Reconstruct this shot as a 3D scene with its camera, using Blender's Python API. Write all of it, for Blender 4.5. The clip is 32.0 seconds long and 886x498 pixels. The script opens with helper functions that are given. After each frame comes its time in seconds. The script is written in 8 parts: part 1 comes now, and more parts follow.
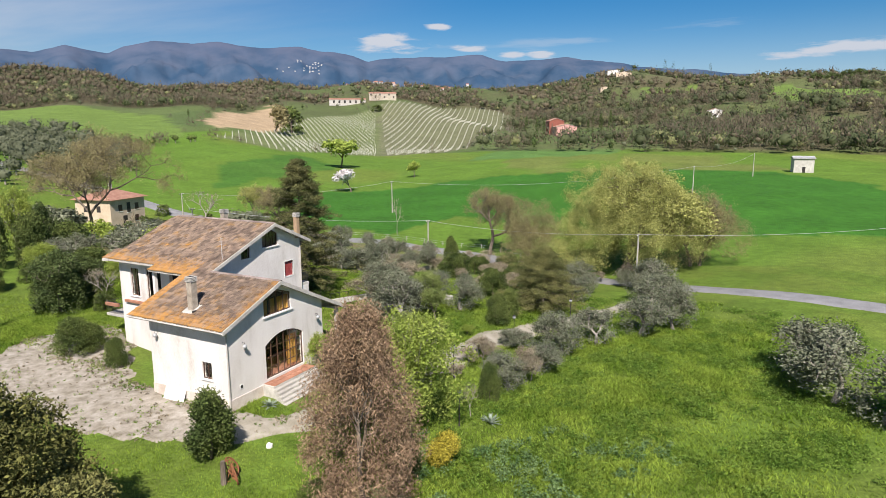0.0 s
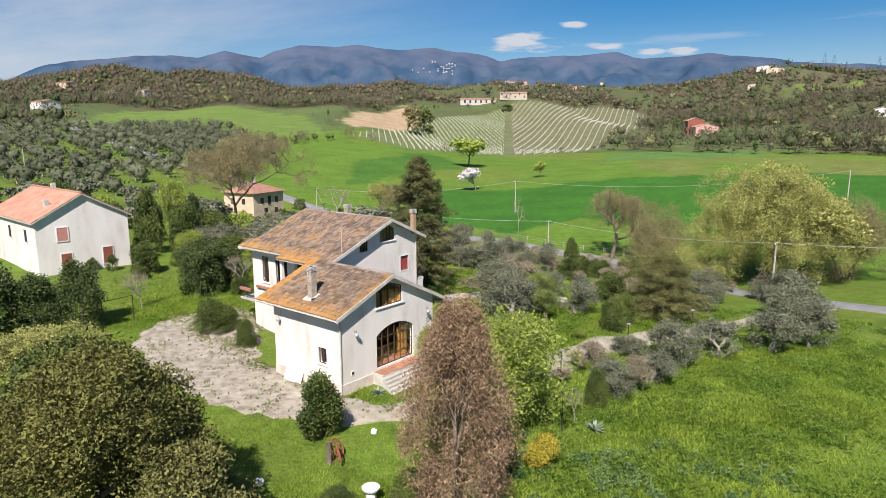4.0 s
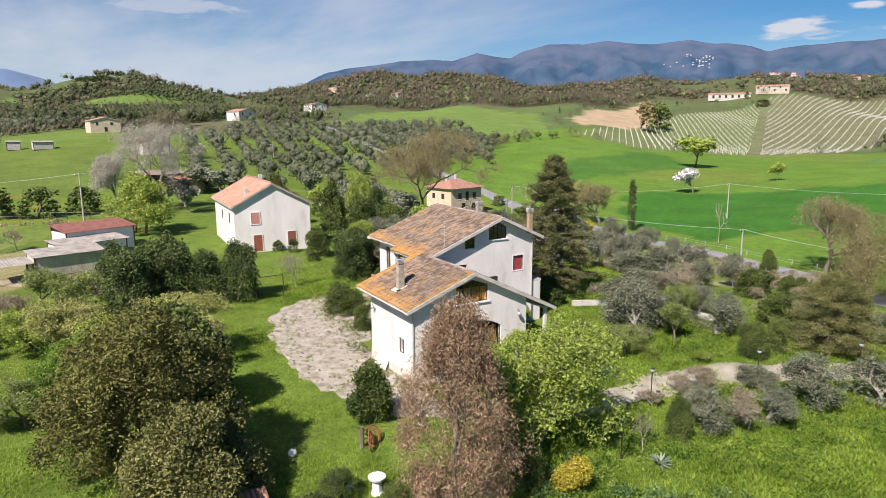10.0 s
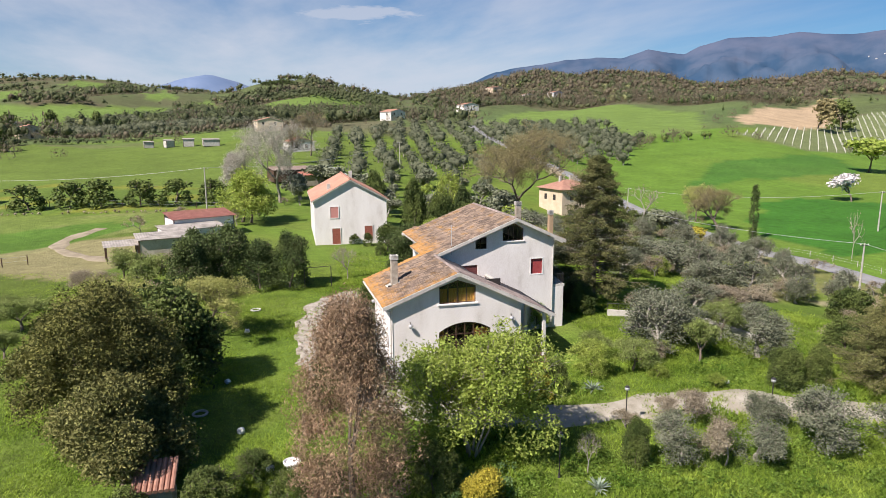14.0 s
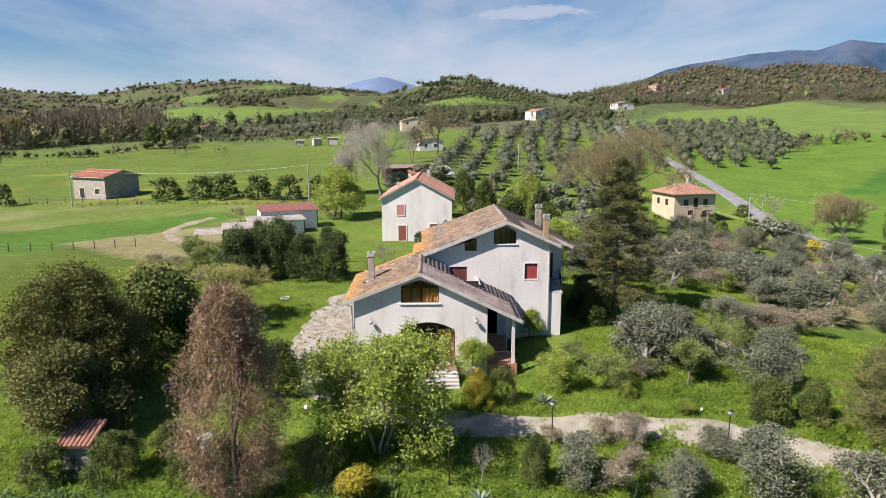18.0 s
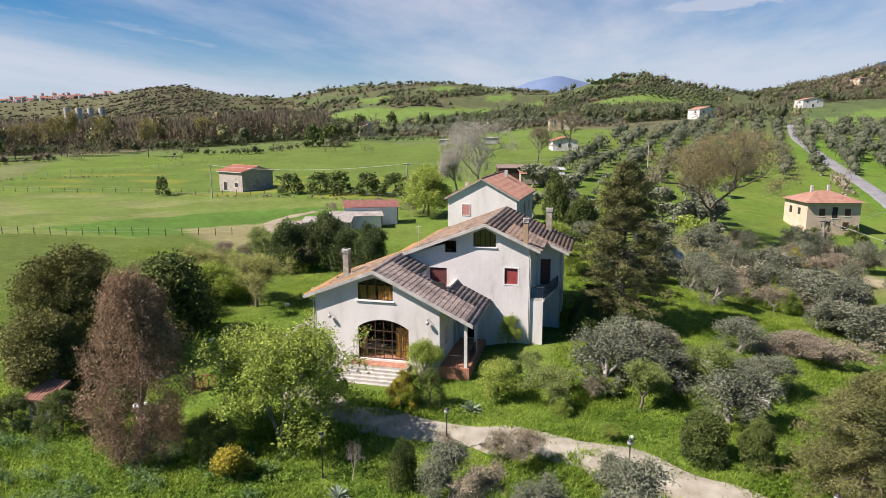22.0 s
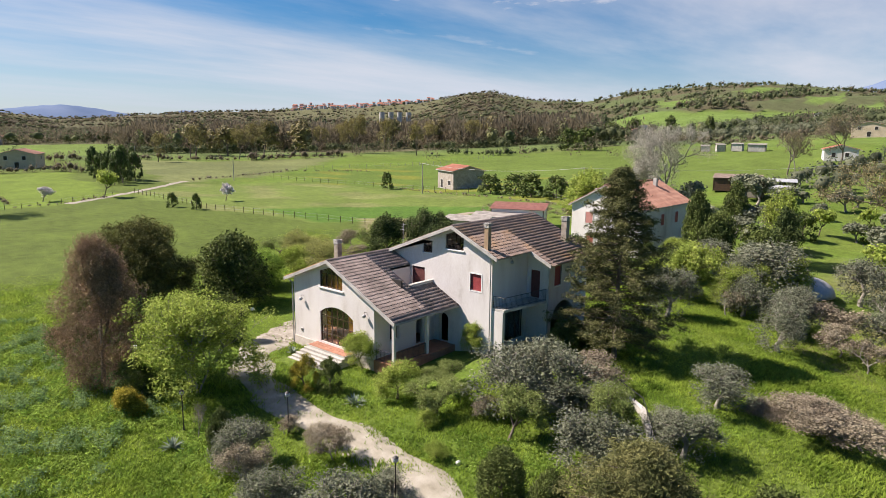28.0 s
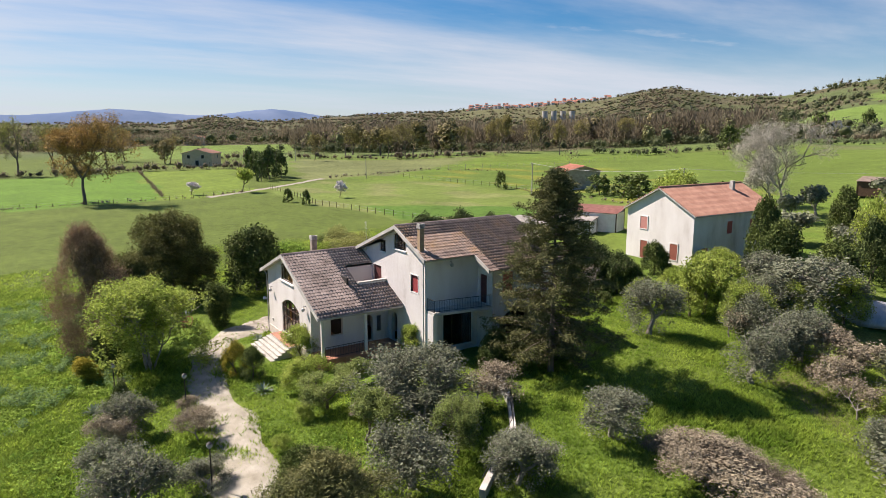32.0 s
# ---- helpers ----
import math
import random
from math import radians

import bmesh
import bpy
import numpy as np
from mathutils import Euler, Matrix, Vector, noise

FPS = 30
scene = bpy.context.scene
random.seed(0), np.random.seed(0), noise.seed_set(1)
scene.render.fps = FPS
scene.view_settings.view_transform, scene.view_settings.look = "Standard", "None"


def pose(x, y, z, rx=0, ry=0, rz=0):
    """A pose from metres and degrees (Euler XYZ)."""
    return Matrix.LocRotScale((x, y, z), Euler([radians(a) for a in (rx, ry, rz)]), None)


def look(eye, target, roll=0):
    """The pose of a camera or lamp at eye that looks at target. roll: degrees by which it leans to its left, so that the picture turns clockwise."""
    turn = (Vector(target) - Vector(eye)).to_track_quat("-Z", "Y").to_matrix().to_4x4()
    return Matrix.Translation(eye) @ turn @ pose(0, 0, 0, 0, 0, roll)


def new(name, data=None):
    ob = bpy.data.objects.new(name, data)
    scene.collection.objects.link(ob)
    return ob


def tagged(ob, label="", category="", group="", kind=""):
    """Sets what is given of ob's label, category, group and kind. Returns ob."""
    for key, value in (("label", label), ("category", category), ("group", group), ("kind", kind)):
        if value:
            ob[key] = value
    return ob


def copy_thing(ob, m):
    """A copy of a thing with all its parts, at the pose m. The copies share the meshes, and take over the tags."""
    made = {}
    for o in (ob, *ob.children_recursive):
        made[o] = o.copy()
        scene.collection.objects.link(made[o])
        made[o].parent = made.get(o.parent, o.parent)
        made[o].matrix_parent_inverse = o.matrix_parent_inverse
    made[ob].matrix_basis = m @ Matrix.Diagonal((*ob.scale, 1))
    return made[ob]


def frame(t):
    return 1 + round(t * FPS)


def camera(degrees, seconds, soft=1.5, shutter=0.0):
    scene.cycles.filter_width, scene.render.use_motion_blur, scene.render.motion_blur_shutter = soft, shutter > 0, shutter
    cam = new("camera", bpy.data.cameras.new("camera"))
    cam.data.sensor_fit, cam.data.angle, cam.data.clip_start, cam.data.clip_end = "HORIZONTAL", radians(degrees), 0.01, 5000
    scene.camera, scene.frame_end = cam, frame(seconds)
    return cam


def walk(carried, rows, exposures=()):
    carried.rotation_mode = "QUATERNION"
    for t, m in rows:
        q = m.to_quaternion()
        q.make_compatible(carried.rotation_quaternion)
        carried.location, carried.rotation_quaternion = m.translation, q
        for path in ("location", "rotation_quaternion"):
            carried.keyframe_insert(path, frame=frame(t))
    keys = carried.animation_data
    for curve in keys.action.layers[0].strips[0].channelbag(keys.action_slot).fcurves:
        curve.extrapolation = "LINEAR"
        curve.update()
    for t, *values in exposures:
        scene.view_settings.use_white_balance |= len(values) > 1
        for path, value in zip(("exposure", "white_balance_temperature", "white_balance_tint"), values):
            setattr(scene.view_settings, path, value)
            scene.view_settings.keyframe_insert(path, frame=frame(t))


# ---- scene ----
cam = camera(69.1, 32.0, 0.8)
PATH = [
    (0, (-27.787, -29.972, 16.709), (-26.045, -29.059, 16.346), -0.3),
    (0.5, (-27.75, -29.998, 16.705), (-26.028, -29.048, 16.34), -0.2),
    (1, (-27.716, -30.033, 16.698), (-26.014, -29.047, 16.334), -0.2),
    (1.5, (-27.698, -30.093, 16.695), (-26.019, -29.069, 16.328), -0.3),
    (2, (-27.699, -30.176, 16.692), (-26.043, -29.115, 16.327), -0.3),
    (2.5, (-27.695, -30.307, 16.686), (-26.064, -29.208, 16.321), -0.3),
    (3, (-27.65, -30.5, 16.674), (-26.047, -29.36, 16.31), 0.0),
    (3.5, (-27.537, -30.726, 16.668), (-25.97, -29.538, 16.304), -0.2),
    (4, (-27.349, -30.972, 16.67), (-25.82, -29.734, 16.307), -0.1),
    (4.5, (-27.079, -31.255, 16.67), (-25.59, -29.971, 16.306), -0.3),
    (6.5, (-25.401, -32.758, 16.618), (-24.079, -31.302, 16.252), -0.2),
    (7, (-24.791, -33.277, 16.606), (-23.514, -31.782, 16.24), -0.1),
    (7.5, (-24.027, -33.885, 16.599), (-22.796, -32.352, 16.233), -0.2),
    (8, (-23.154, -34.55, 16.59), (-21.972, -32.979, 16.223), -0.3),
    (8.5, (-22.193, -35.249, 16.574), (-21.06, -33.642, 16.207), -0.3),
    (9, (-21.167, -35.945, 16.557), (-20.085, -34.303, 16.191), -0.2),
    (9.5, (-20.076, -36.634, 16.538), (-19.046, -34.96, 16.172), -0.3),
    (10, (-18.925, -37.321, 16.509), (-17.948, -35.615, 16.144), -0.3),
    (10.5, (-17.721, -37.978, 16.482), (-16.797, -36.242, 16.116), -0.3),
    (11, (-16.456, -38.601, 16.458), (-15.588, -36.837, 16.093), -0.2),
    (11.5, (-15.152, -39.2, 16.437), (-14.338, -37.41, 16.073), -0.3),
    (12, (-13.811, -39.77, 16.424), (-13.054, -37.955, 16.06), -0.3),
    (12.5, (-12.409, -40.328, 16.41), (-11.708, -38.49, 16.046), -0.3),
    (13, (-10.924, -40.865, 16.393), (-10.281, -39.007, 16.029), -0.4),
    (13.5, (-9.4, -41.373, 16.38), (-8.818, -39.494, 16.016), -0.6),
    (14, (-7.848, -41.815, 16.372), (-7.322, -39.92, 16.008), -0.2),
    (14.5, (-6.253, -42.181, 16.367), (-5.787, -40.27, 16.003), -0.1),
    (16.5, (0.415, -43.361, 16.387), (0.642, -41.407, 16.022), -0.2),
    (17, (2.135, -43.614, 16.396), (2.298, -41.655, 16.031), -0.2),
    (17.5, (3.869, -43.814, 16.409), (3.969, -41.85, 16.045), -0.2),
    (18, (5.602, -43.962, 16.424), (5.64, -41.996, 16.06), -0.1),
    (18.5, (7.32, -44.047, 16.435), (7.297, -42.081, 16.071), -0.2),
    (19, (9.061, -44.06, 16.44), (8.975, -42.095, 16.076), -0.1),
    (19.5, (10.87, -43.98, 16.454), (10.719, -42.019, 16.09), -0.1),
    (20, (12.745, -43.816, 16.469), (12.528, -41.861, 16.107), -0.1),
    (20.5, (14.673, -43.561, 16.477), (14.39, -41.614, 16.112), -0.1),
    (21, (16.602, -43.21, 16.485), (16.253, -41.275, 16.12), -0.1),
    (21.5, (18.537, -42.772, 16.49), (18.122, -40.85, 16.126), -0.1),
    (22, (20.499, -42.258, 16.488), (20.019, -40.351, 16.123), -0.1),
    (22.5, (22.476, -41.679, 16.475), (21.928, -39.79, 16.111), -0.1),
    (23, (24.452, -41.03, 16.461), (23.835, -39.163, 16.098), -0.1),
    (23.5, (26.374, -40.316, 16.445), (25.691, -38.472, 16.081), -0.1),
    (24, (28.23, -39.517, 16.432), (27.483, -37.697, 16.069), -0.1),
    (24.5, (30.064, -38.618, 16.413), (29.255, -36.825, 16.05), 0.1),
    (26.5, (37.277, -34.571, 16.272), (36.206, -32.92, 15.914), 0.6),
    (27, (39.052, -33.438, 16.269), (37.901, -31.841, 15.913), 0.6),
    (27.5, (40.778, -32.189, 16.281), (39.552, -30.65, 15.923), 0.7),
    (28, (42.461, -30.824, 16.294), (41.181, -29.329, 15.937), 0.6),
    (28.5, (44.061, -29.372, 16.311), (42.736, -27.917, 15.954), 0.6),
    (29, (45.579, -27.871, 16.333), (44.208, -26.46, 15.974), 0.5),
    (29.5, (47.078, -26.296, 16.353), (45.662, -24.929, 15.994), 0.4),
    (30, (48.532, -24.655, 16.371), (47.069, -23.34, 16.011), 0.3),
    (30.5, (49.914, -22.95, 16.382), (48.405, -21.688, 16.021), 0.4),
    (31, (51.223, -21.162, 16.396), (49.67, -19.956, 16.035), 0.4),
    (31.5, (52.475, -19.307, 16.407), (50.878, -18.159, 16.045), 0.2),
    (32, (53.699, -17.435, 16.412), (52.061, -16.346, 16.05), 0.1),
]
walk(cam, [(t, look(eye, target, roll)) for t, eye, target, roll in PATH],
     [(0, 0.70, 6400, 14), (10, 0.79, 6490, 16), (17, 0.82, 6430, 17), (24, 0.87, 6560, 18), (32, 0.96, 6740, 18)])

# ---- light and sky ----
SUN_TO = Vector((-0.87, -0.49, 0)).normalized() * math.cos(radians(47)) + Vector((0, 0, math.sin(radians(47))))
sun_data = bpy.data.lights.new("sun", "SUN")
sun_data.energy, sun_data.angle, sun_data.color = 5.0, radians(0.55), (1.0, 0.93, 0.83)
sun = new("sun", sun_data)
sun.matrix_basis = look(SUN_TO * 100, (0, 0, 0))

world = bpy.data.worlds.new("sky")
scene.world = world
world.use_nodes = True
wn, wl = world.node_tree.nodes, world.node_tree.links
wn.clear()
w_out, w_bg, w_sky = wn.new("ShaderNodeOutputWorld"), wn.new("ShaderNodeBackground"), wn.new("ShaderNodeTexSky")
w_sky.sky_type, w_sky.sun_disc = "NISHITA", False
w_sky.sun_elevation, w_sky.sun_rotation = radians(47), math.atan2(SUN_TO.x, SUN_TO.y) % (2 * math.pi)
w_sky.altitude, w_sky.air_density, w_sky.dust_density, w_sky.ozone_density = 600, 1.0, 0.3, 3.0
w_bg.inputs["Strength"].default_value = 0.0475
# thin high cloud: streaky noise over a plane above, fading to the zenith
w_co, w_sep = wn.new("ShaderNodeTexCoord"), wn.new("ShaderNodeSeparateXYZ")
wl.new(w_co.outputs["Generated"], w_sep.inputs[0])


def wmath(op, a, b):
    n = wn.new("ShaderNodeMath")
    n.operation = op
    for k, v in enumerate((a, b)):
        if isinstance(v, (int, float)):
            n.inputs[k].default_value = v
        else:
            wl.new(v, n.inputs[k])
    return n.outputs[0]


w_up = wmath("ADD", wmath("MAXIMUM", w_sep.outputs[2], 0.0), 0.06)
w_comb = wn.new("ShaderNodeCombineXYZ")
wl.new(wmath("DIVIDE", w_sep.outputs[0], w_up), w_comb.inputs[0])
wl.new(wmath("DIVIDE", w_sep.outputs[1], w_up), w_comb.inputs[1])


def wnoise(scale, detail, rough, stretch, seed):
    m, n = wn.new("ShaderNodeMapping"), wn.new("ShaderNodeTexNoise")
    m.inputs["Scale"].default_value = stretch
    m.inputs["Location"].default_value = (seed, seed * 0.7, 0)
    m.inputs["Rotation"].default_value = (0, 0, 0.6)
    wl.new(w_comb.outputs[0], m.inputs[0])
    wl.new(m.outputs[0], n.inputs["Vector"])
    n.inputs["Scale"].default_value, n.inputs["Detail"].default_value, n.inputs["Roughness"].default_value = scale, detail, rough
    return n.outputs["Fac"]


def wramp(v, a, b):
    n = wn.new("ShaderNodeMapRange")
    n.interpolation_type = "SMOOTHSTEP"
    wl.new(v, n.inputs["Value"])
    n.inputs["From Min"].default_value, n.inputs["From Max"].default_value = a, b
    return n.outputs[0]


veil = wmath("MULTIPLY", wramp(wnoise(0.20, 8, 0.58, (1, 0.40, 1), 3.1), 0.37, 0.62), 0.82)
# the west and north-west are hazier than the clear east
w_dir = wmath("ADD", wmath("MULTIPLY", w_sep.outputs[0], -1.0), wmath("MULTIPLY", w_sep.outputs[1], 0.6))
veil = wmath("MULTIPLY", veil, wramp(w_dir, -0.7, 0.35))
puff = wmath("MULTIPLY", wramp(wnoise(0.8, 9, 0.58, (1, 0.55, 1), 8.0), 0.60, 0.70), 0.75)
cover = wmath("MAXIMUM", veil, wmath("MULTIPLY", puff, 0.35))
# a few small white clouds standing over the mountains: azimuth, height, half width, half height
w_az = wmath("MULTIPLY", wmath("ARCTAN2", wmath("MULTIPLY", w_sep.outputs[0], -1.0), w_sep.outputs[1]), 57.2958)
fluff = wnoise(2.2, 8, 0.6, (1, 1, 1), 4.0)
for c_az, c_el, c_w, c_h in ((-57.6, 0.126, 3.4, 0.017), (-62.0, 0.150, 1.2, 0.006), (-64.9, 0.118, 1.5, 0.008), (-68.2, 0.107, 1.4, 0.006), (-70.9, 0.108, 1.5, 0.006), (-93.4, 0.102, 5.0, 0.014), (10, 0.205, 15, 0.022), (-7, 0.165, 10, 0.014), (30, 0.20, 13, 0.026)):
    du, dv = wmath("DIVIDE", wmath("SUBTRACT", w_az, c_az), c_w), wmath("DIVIDE", wmath("SUBTRACT", w_sep.outputs[2], c_el), c_h)
    far_off = wmath("SQRT", wmath("ADD", wmath("MULTIPLY", du, du), wmath("MULTIPLY", dv, dv)), 0.0)
    body = wramp(wmath("SUBTRACT", wmath("MULTIPLY", fluff, 3.4), wmath("ADD", far_off, 0.75)), 0.0, 0.7)
    cover = wmath("MAXIMUM", cover, wmath("MULTIPLY", body, 0.92 if c_w < 8 else 0.6))
w_mix = wn.new("ShaderNodeMixRGB")
wl.new(cover, w_mix.inputs["Fac"])
w_hue = wn.new("ShaderNodeHueSaturation")
w_hue.inputs["Saturation"].default_value, w_hue.inputs["Value"].default_value = 1.5, 1.08
wl.new(w_sky.outputs[0], w_hue.inputs["Color"])
wl.new(w_hue.outputs[0], w_mix.inputs[1])
w_mix.inputs[2].default_value = (8.6, 8.9, 9.3, 1)
# pale haze low over the horizon
w_haze = wn.new("ShaderNodeMixRGB")
wl.new(wmath("MULTIPLY", wmath("SUBTRACT", 1.0, wramp(w_sep.outputs[2], -0.02, 0.16)), 0.72), w_haze.inputs["Fac"])
wl.new(w_mix.outputs[0], w_haze.inputs[1])
w_haze.inputs[2].default_value = (5.5, 7.0, 8.8, 1)
wl.new(w_haze.outputs[0], w_bg.inputs["Color"])
wl.new(w_bg.outputs[0], w_out.inputs[0])


# ---- materials ----
def material(name, colors, scale=2.0, rough=0.85, bump=0.2, bump_scale=20.0, metal=0.0, spread=(0.35, 0.65), detail=6, random_by=None, jitter=0.0, translucent=0.0, ior=1.45, fine=None, stretch=None):
    """A surface with two or three colours mixed by noise, a finer grain, and a bump. random_by: 'object' or 'island' shifts its brightness piece by piece."""
    m = bpy.data.materials.new(name)
    m.use_nodes = True
    nt = m.node_tree
    n, l = nt.nodes, nt.links
    bsdf = n["Principled BSDF"]
    geo = n.new("ShaderNodeNewGeometry")
    pos = geo.outputs["Position"]
    if stretch:
        mp = n.new("ShaderNodeMapping")
        mp.inputs["Scale"].default_value = stretch
        l.new(pos, mp.inputs[0])
        pos = mp.outputs[0]
    big = n.new("ShaderNodeTexNoise")
    big.inputs["Scale"].default_value, big.inputs["Detail"].default_value, big.inputs["Roughness"].default_value = scale, detail, 0.6
    l.new(pos, big.inputs["Vector"])
    ramp = n.new("ShaderNodeValToRGB")
    cs = list(colors)
    els = ramp.color_ramp.elements
    els[0].position, els[1].position = spread
    els[0].color, els[1].color = (*cs[0], 1), (*cs[-1], 1)
    for k, c in enumerate(cs[1:-1]):
        e = els.new(spread[0] + (spread[1] - spread[0]) * (k + 1) / (len(cs) - 1))
        e.color = (*c, 1)
    l.new(big.outputs["Fac"], ramp.inputs["Fac"])
    col = ramp.outputs["Color"]
    grain = n.new("ShaderNodeTexNoise")
    grain.inputs["Scale"].default_value, grain.inputs["Detail"].default_value = fine or bump_scale, 4
    l.new(pos, grain.inputs["Vector"])
    mul = n.new("ShaderNodeMixRGB")
    mul.blend_type, mul.inputs["Fac"].default_value = "OVERLAY", 0.45
    l.new(col, mul.inputs[1])
    l.new(grain.outputs["Fac"], mul.inputs[2])
    col = mul.outputs["Color"]
    if random_by:
        src = n.new("ShaderNodeObjectInfo").outputs["Random"] if random_by == "object" else geo.outputs["Random Per Island"]
        mr = n.new("ShaderNodeMapRange")
        mr.inputs["To Min"].default_value, mr.inputs["To Max"].default_value = 1 - jitter, 1 + jitter
        l.new(src, mr.inputs["Value"])
        hsv = n.new("ShaderNodeHueSaturation")
        l.new(col, hsv.inputs["Color"])
        l.new(mr.outputs[0], hsv.inputs["Value"])
        col = hsv.outputs["Color"]
    l.new(col, bsdf.inputs["Base Color"])
    bsdf.inputs["Roughness"].default_value, bsdf.inputs["Metallic"].default_value = rough, metal
    bsdf.inputs["IOR"].default_value = ior
    if bump:
        b = n.new("ShaderNodeBump")
        b.inputs["Strength"].default_value, b.inputs["Distance"].default_value = bump, 0.6 / bump_scale
        l.new(grain.outputs["Fac"], b.inputs["Height"])
        l.new(b.outputs[0], bsdf.inputs["Normal"])
    if translucent:
        tr, mix = n.new("ShaderNodeBsdfTranslucent"), n.new("ShaderNodeMixShader")
        l.new(col, tr.inputs["Color"])
        mix.inputs[0].default_value = translucent
        l.new(bsdf.outputs[0], mix.inputs[1])
        l.new(tr.outputs[0], mix.inputs[2])
        l.new(mix.outputs[0], n["Material Output"].inputs["Surface"])
    return m


def leafy(name, a, b, jitter=0.4, scale=0.5, through_light=0.14):
    return material(name, (a, b), scale=scale, rough=0.75, bump=0, random_by="island", jitter=jitter, translucent=through_light, ior=1.3, fine=6)


M = {}
M["plaster"] = material("white plaster", ((0.47, 0.43, 0.39), (0.635, 0.60, 0.57), (0.70, 0.67, 0.645)), 0.6, 0.9, 0.12, 30, detail=12, spread=(0.28, 0.62), stretch=(1, 1, 0.3))
M["plaster_base"] = material("stained base plaster", ((0.50, 0.42, 0.36), (0.66, 0.60, 0.55)), 0.9, 0.9, 0.2, 20)
M["tile"] = material("weathered clay tile", ((0.175, 0.138, 0.122), (0.245, 0.196, 0.175), (0.30, 0.245, 0.22)), 0.7, 0.9, 0.25, 40, random_by="island", jitter=0.17)
M["tile_piece"] = material("weathered clay tile pieces", ((0.175, 0.138, 0.122), (0.245, 0.196, 0.175), (0.30, 0.245, 0.22)), 0.7, 0.9, 0.25, 40, random_by="object", jitter=0.17)
for nm, by in (("tile_warm", "island"), ("tile_warm_piece", "object")):
    M[nm] = material("rusty " + nm, ((0.165, 0.12, 0.10), (0.235, 0.175, 0.145), (0.28, 0.19, 0.13), (0.40, 0.215, 0.06)), 0.55, 0.9, 0.25, 40, random_by=by, jitter=0.18, spread=(0.34, 0.76), detail=10)
for nm, by in (("tile_lichen", "island"), ("tile_lichen_piece", "object")):
    M[nm] = material("lichen-stained " + nm, ((0.082, 0.062, 0.05), (0.145, 0.105, 0.08), (0.195, 0.145, 0.11), (0.20, 0.125, 0.065), (0.40, 0.20, 0.04)), 0.85, 0.9, 0.25, 40, random_by=by, jitter=0.42, spread=(0.30, 0.74), detail=14)
def edge_lichen(m):
    """Orange lichen thickest along the eaves and the verge, in ragged patches."""
    n, l = m.node_tree.nodes, m.node_tree.links
    b = n["Principled BSDF"]
    old = b.inputs["Base Color"].links[0].from_socket
    geo, sep, t = n.new("ShaderNodeNewGeometry"), n.new("ShaderNodeSeparateXYZ"), n.new("ShaderNodeTexNoise")
    l.new(geo.outputs["Position"], sep.inputs[0])
    l.new(geo.outputs["Position"], t.inputs["Vector"])
    t.inputs["Scale"].default_value, t.inputs["Detail"].default_value, t.inputs["Roughness"].default_value = 2.6, 14, 0.8

    def mth(op, a, c):
        k = n.new("ShaderNodeMath")
        k.operation = op
        for i, v in enumerate((a, c)):
            if isinstance(v, (int, float)):
                k.inputs[i].default_value = v
            else:
                l.new(v, k.inputs[i])
        return k.outputs[0]

    def band(v, a, c):
        k = n.new("ShaderNodeMapRange")
        l.new(v, k.inputs["Value"])
        k.inputs["From Min"].default_value, k.inputs["From Max"].default_value = a, c
        k.inputs["To Min"].default_value, k.inputs["To Max"].default_value = 1, 0
        return k.outputs[0]
    eave = band(mth("SUBTRACT", sep.outputs[0], mth("MULTIPLY", mth("GREATER_THAN", sep.outputs[1], 7.6), 5.0)), -0.6, 1.9)
    near = mth("MAXIMUM", eave, band(sep.outputs[1], -0.45, 0.7))
    k = n.new("ShaderNodeMapRange")
    l.new(mth("ADD", mth("MULTIPLY", near, 0.26), t.outputs["Fac"]), k.inputs["Value"])
    k.inputs["From Min"].default_value, k.inputs["From Max"].default_value = 0.60, 0.80
    mix = n.new("ShaderNodeMixRGB")
    l.new(mth("MULTIPLY", k.outputs[0], 0.75), mix.inputs["Fac"])
    l.new(old, mix.inputs[1])
    mix.inputs[2].default_value = (0.44, 0.215, 0.04, 1)
    l.new(mix.outputs[0], b.inputs["Base Color"])


edge_lichen(M["tile_lichen"])
edge_lichen(M["tile_lichen_piece"])
M["tile_red"] = material("red clay tile", ((0.27, 0.10, 0.065), (0.38, 0.16, 0.105)), 0.9, 0.85, 0.2, 40, random_by="island", jitter=0.18)
M["stack"] = material("weathered chimney render", ((0.25, 0.21, 0.165), (0.42, 0.37, 0.30)), 2.5, 0.92, 0.3, 25)
M["tile_new"] = material("salmon clay tile", ((0.27, 0.135, 0.095), (0.38, 0.21, 0.15)), 0.9, 0.85, 0.2, 40, random_by="island", jitter=0.18)
M["concrete"] = material("pale weathered concrete", ((0.36, 0.34, 0.31), (0.52, 0.50, 0.46)), 1.4, 0.92, 0.3, 25)
M["maroon"] = material("dark maroon door paint", ((0.10, 0.03, 0.03), (0.15, 0.05, 0.045)), 4, 0.6, 0.1, 40)
M["step"] = material("pale worn stone step", ((0.34, 0.32, 0.29), (0.48, 0.46, 0.42)), 1.6, 0.9, 0.2, 30)
M["cream_far"] = material("far pale render", ((0.42, 0.41, 0.40), (0.52, 0.51, 0.50)), 0.1, 0.9, 0, 5)
M["wood_dark"] = material("dark brown wood", ((0.055, 0.03, 0.02), (0.10, 0.055, 0.035)), 3, 0.6, 0.15, 60)
M["curtain"] = material("amber curtain cloth", ((0.30, 0.15, 0.03), (0.42, 0.23, 0.05)), 3, 0.9, 0.2, 18, stretch=(6, 6, 0.4))
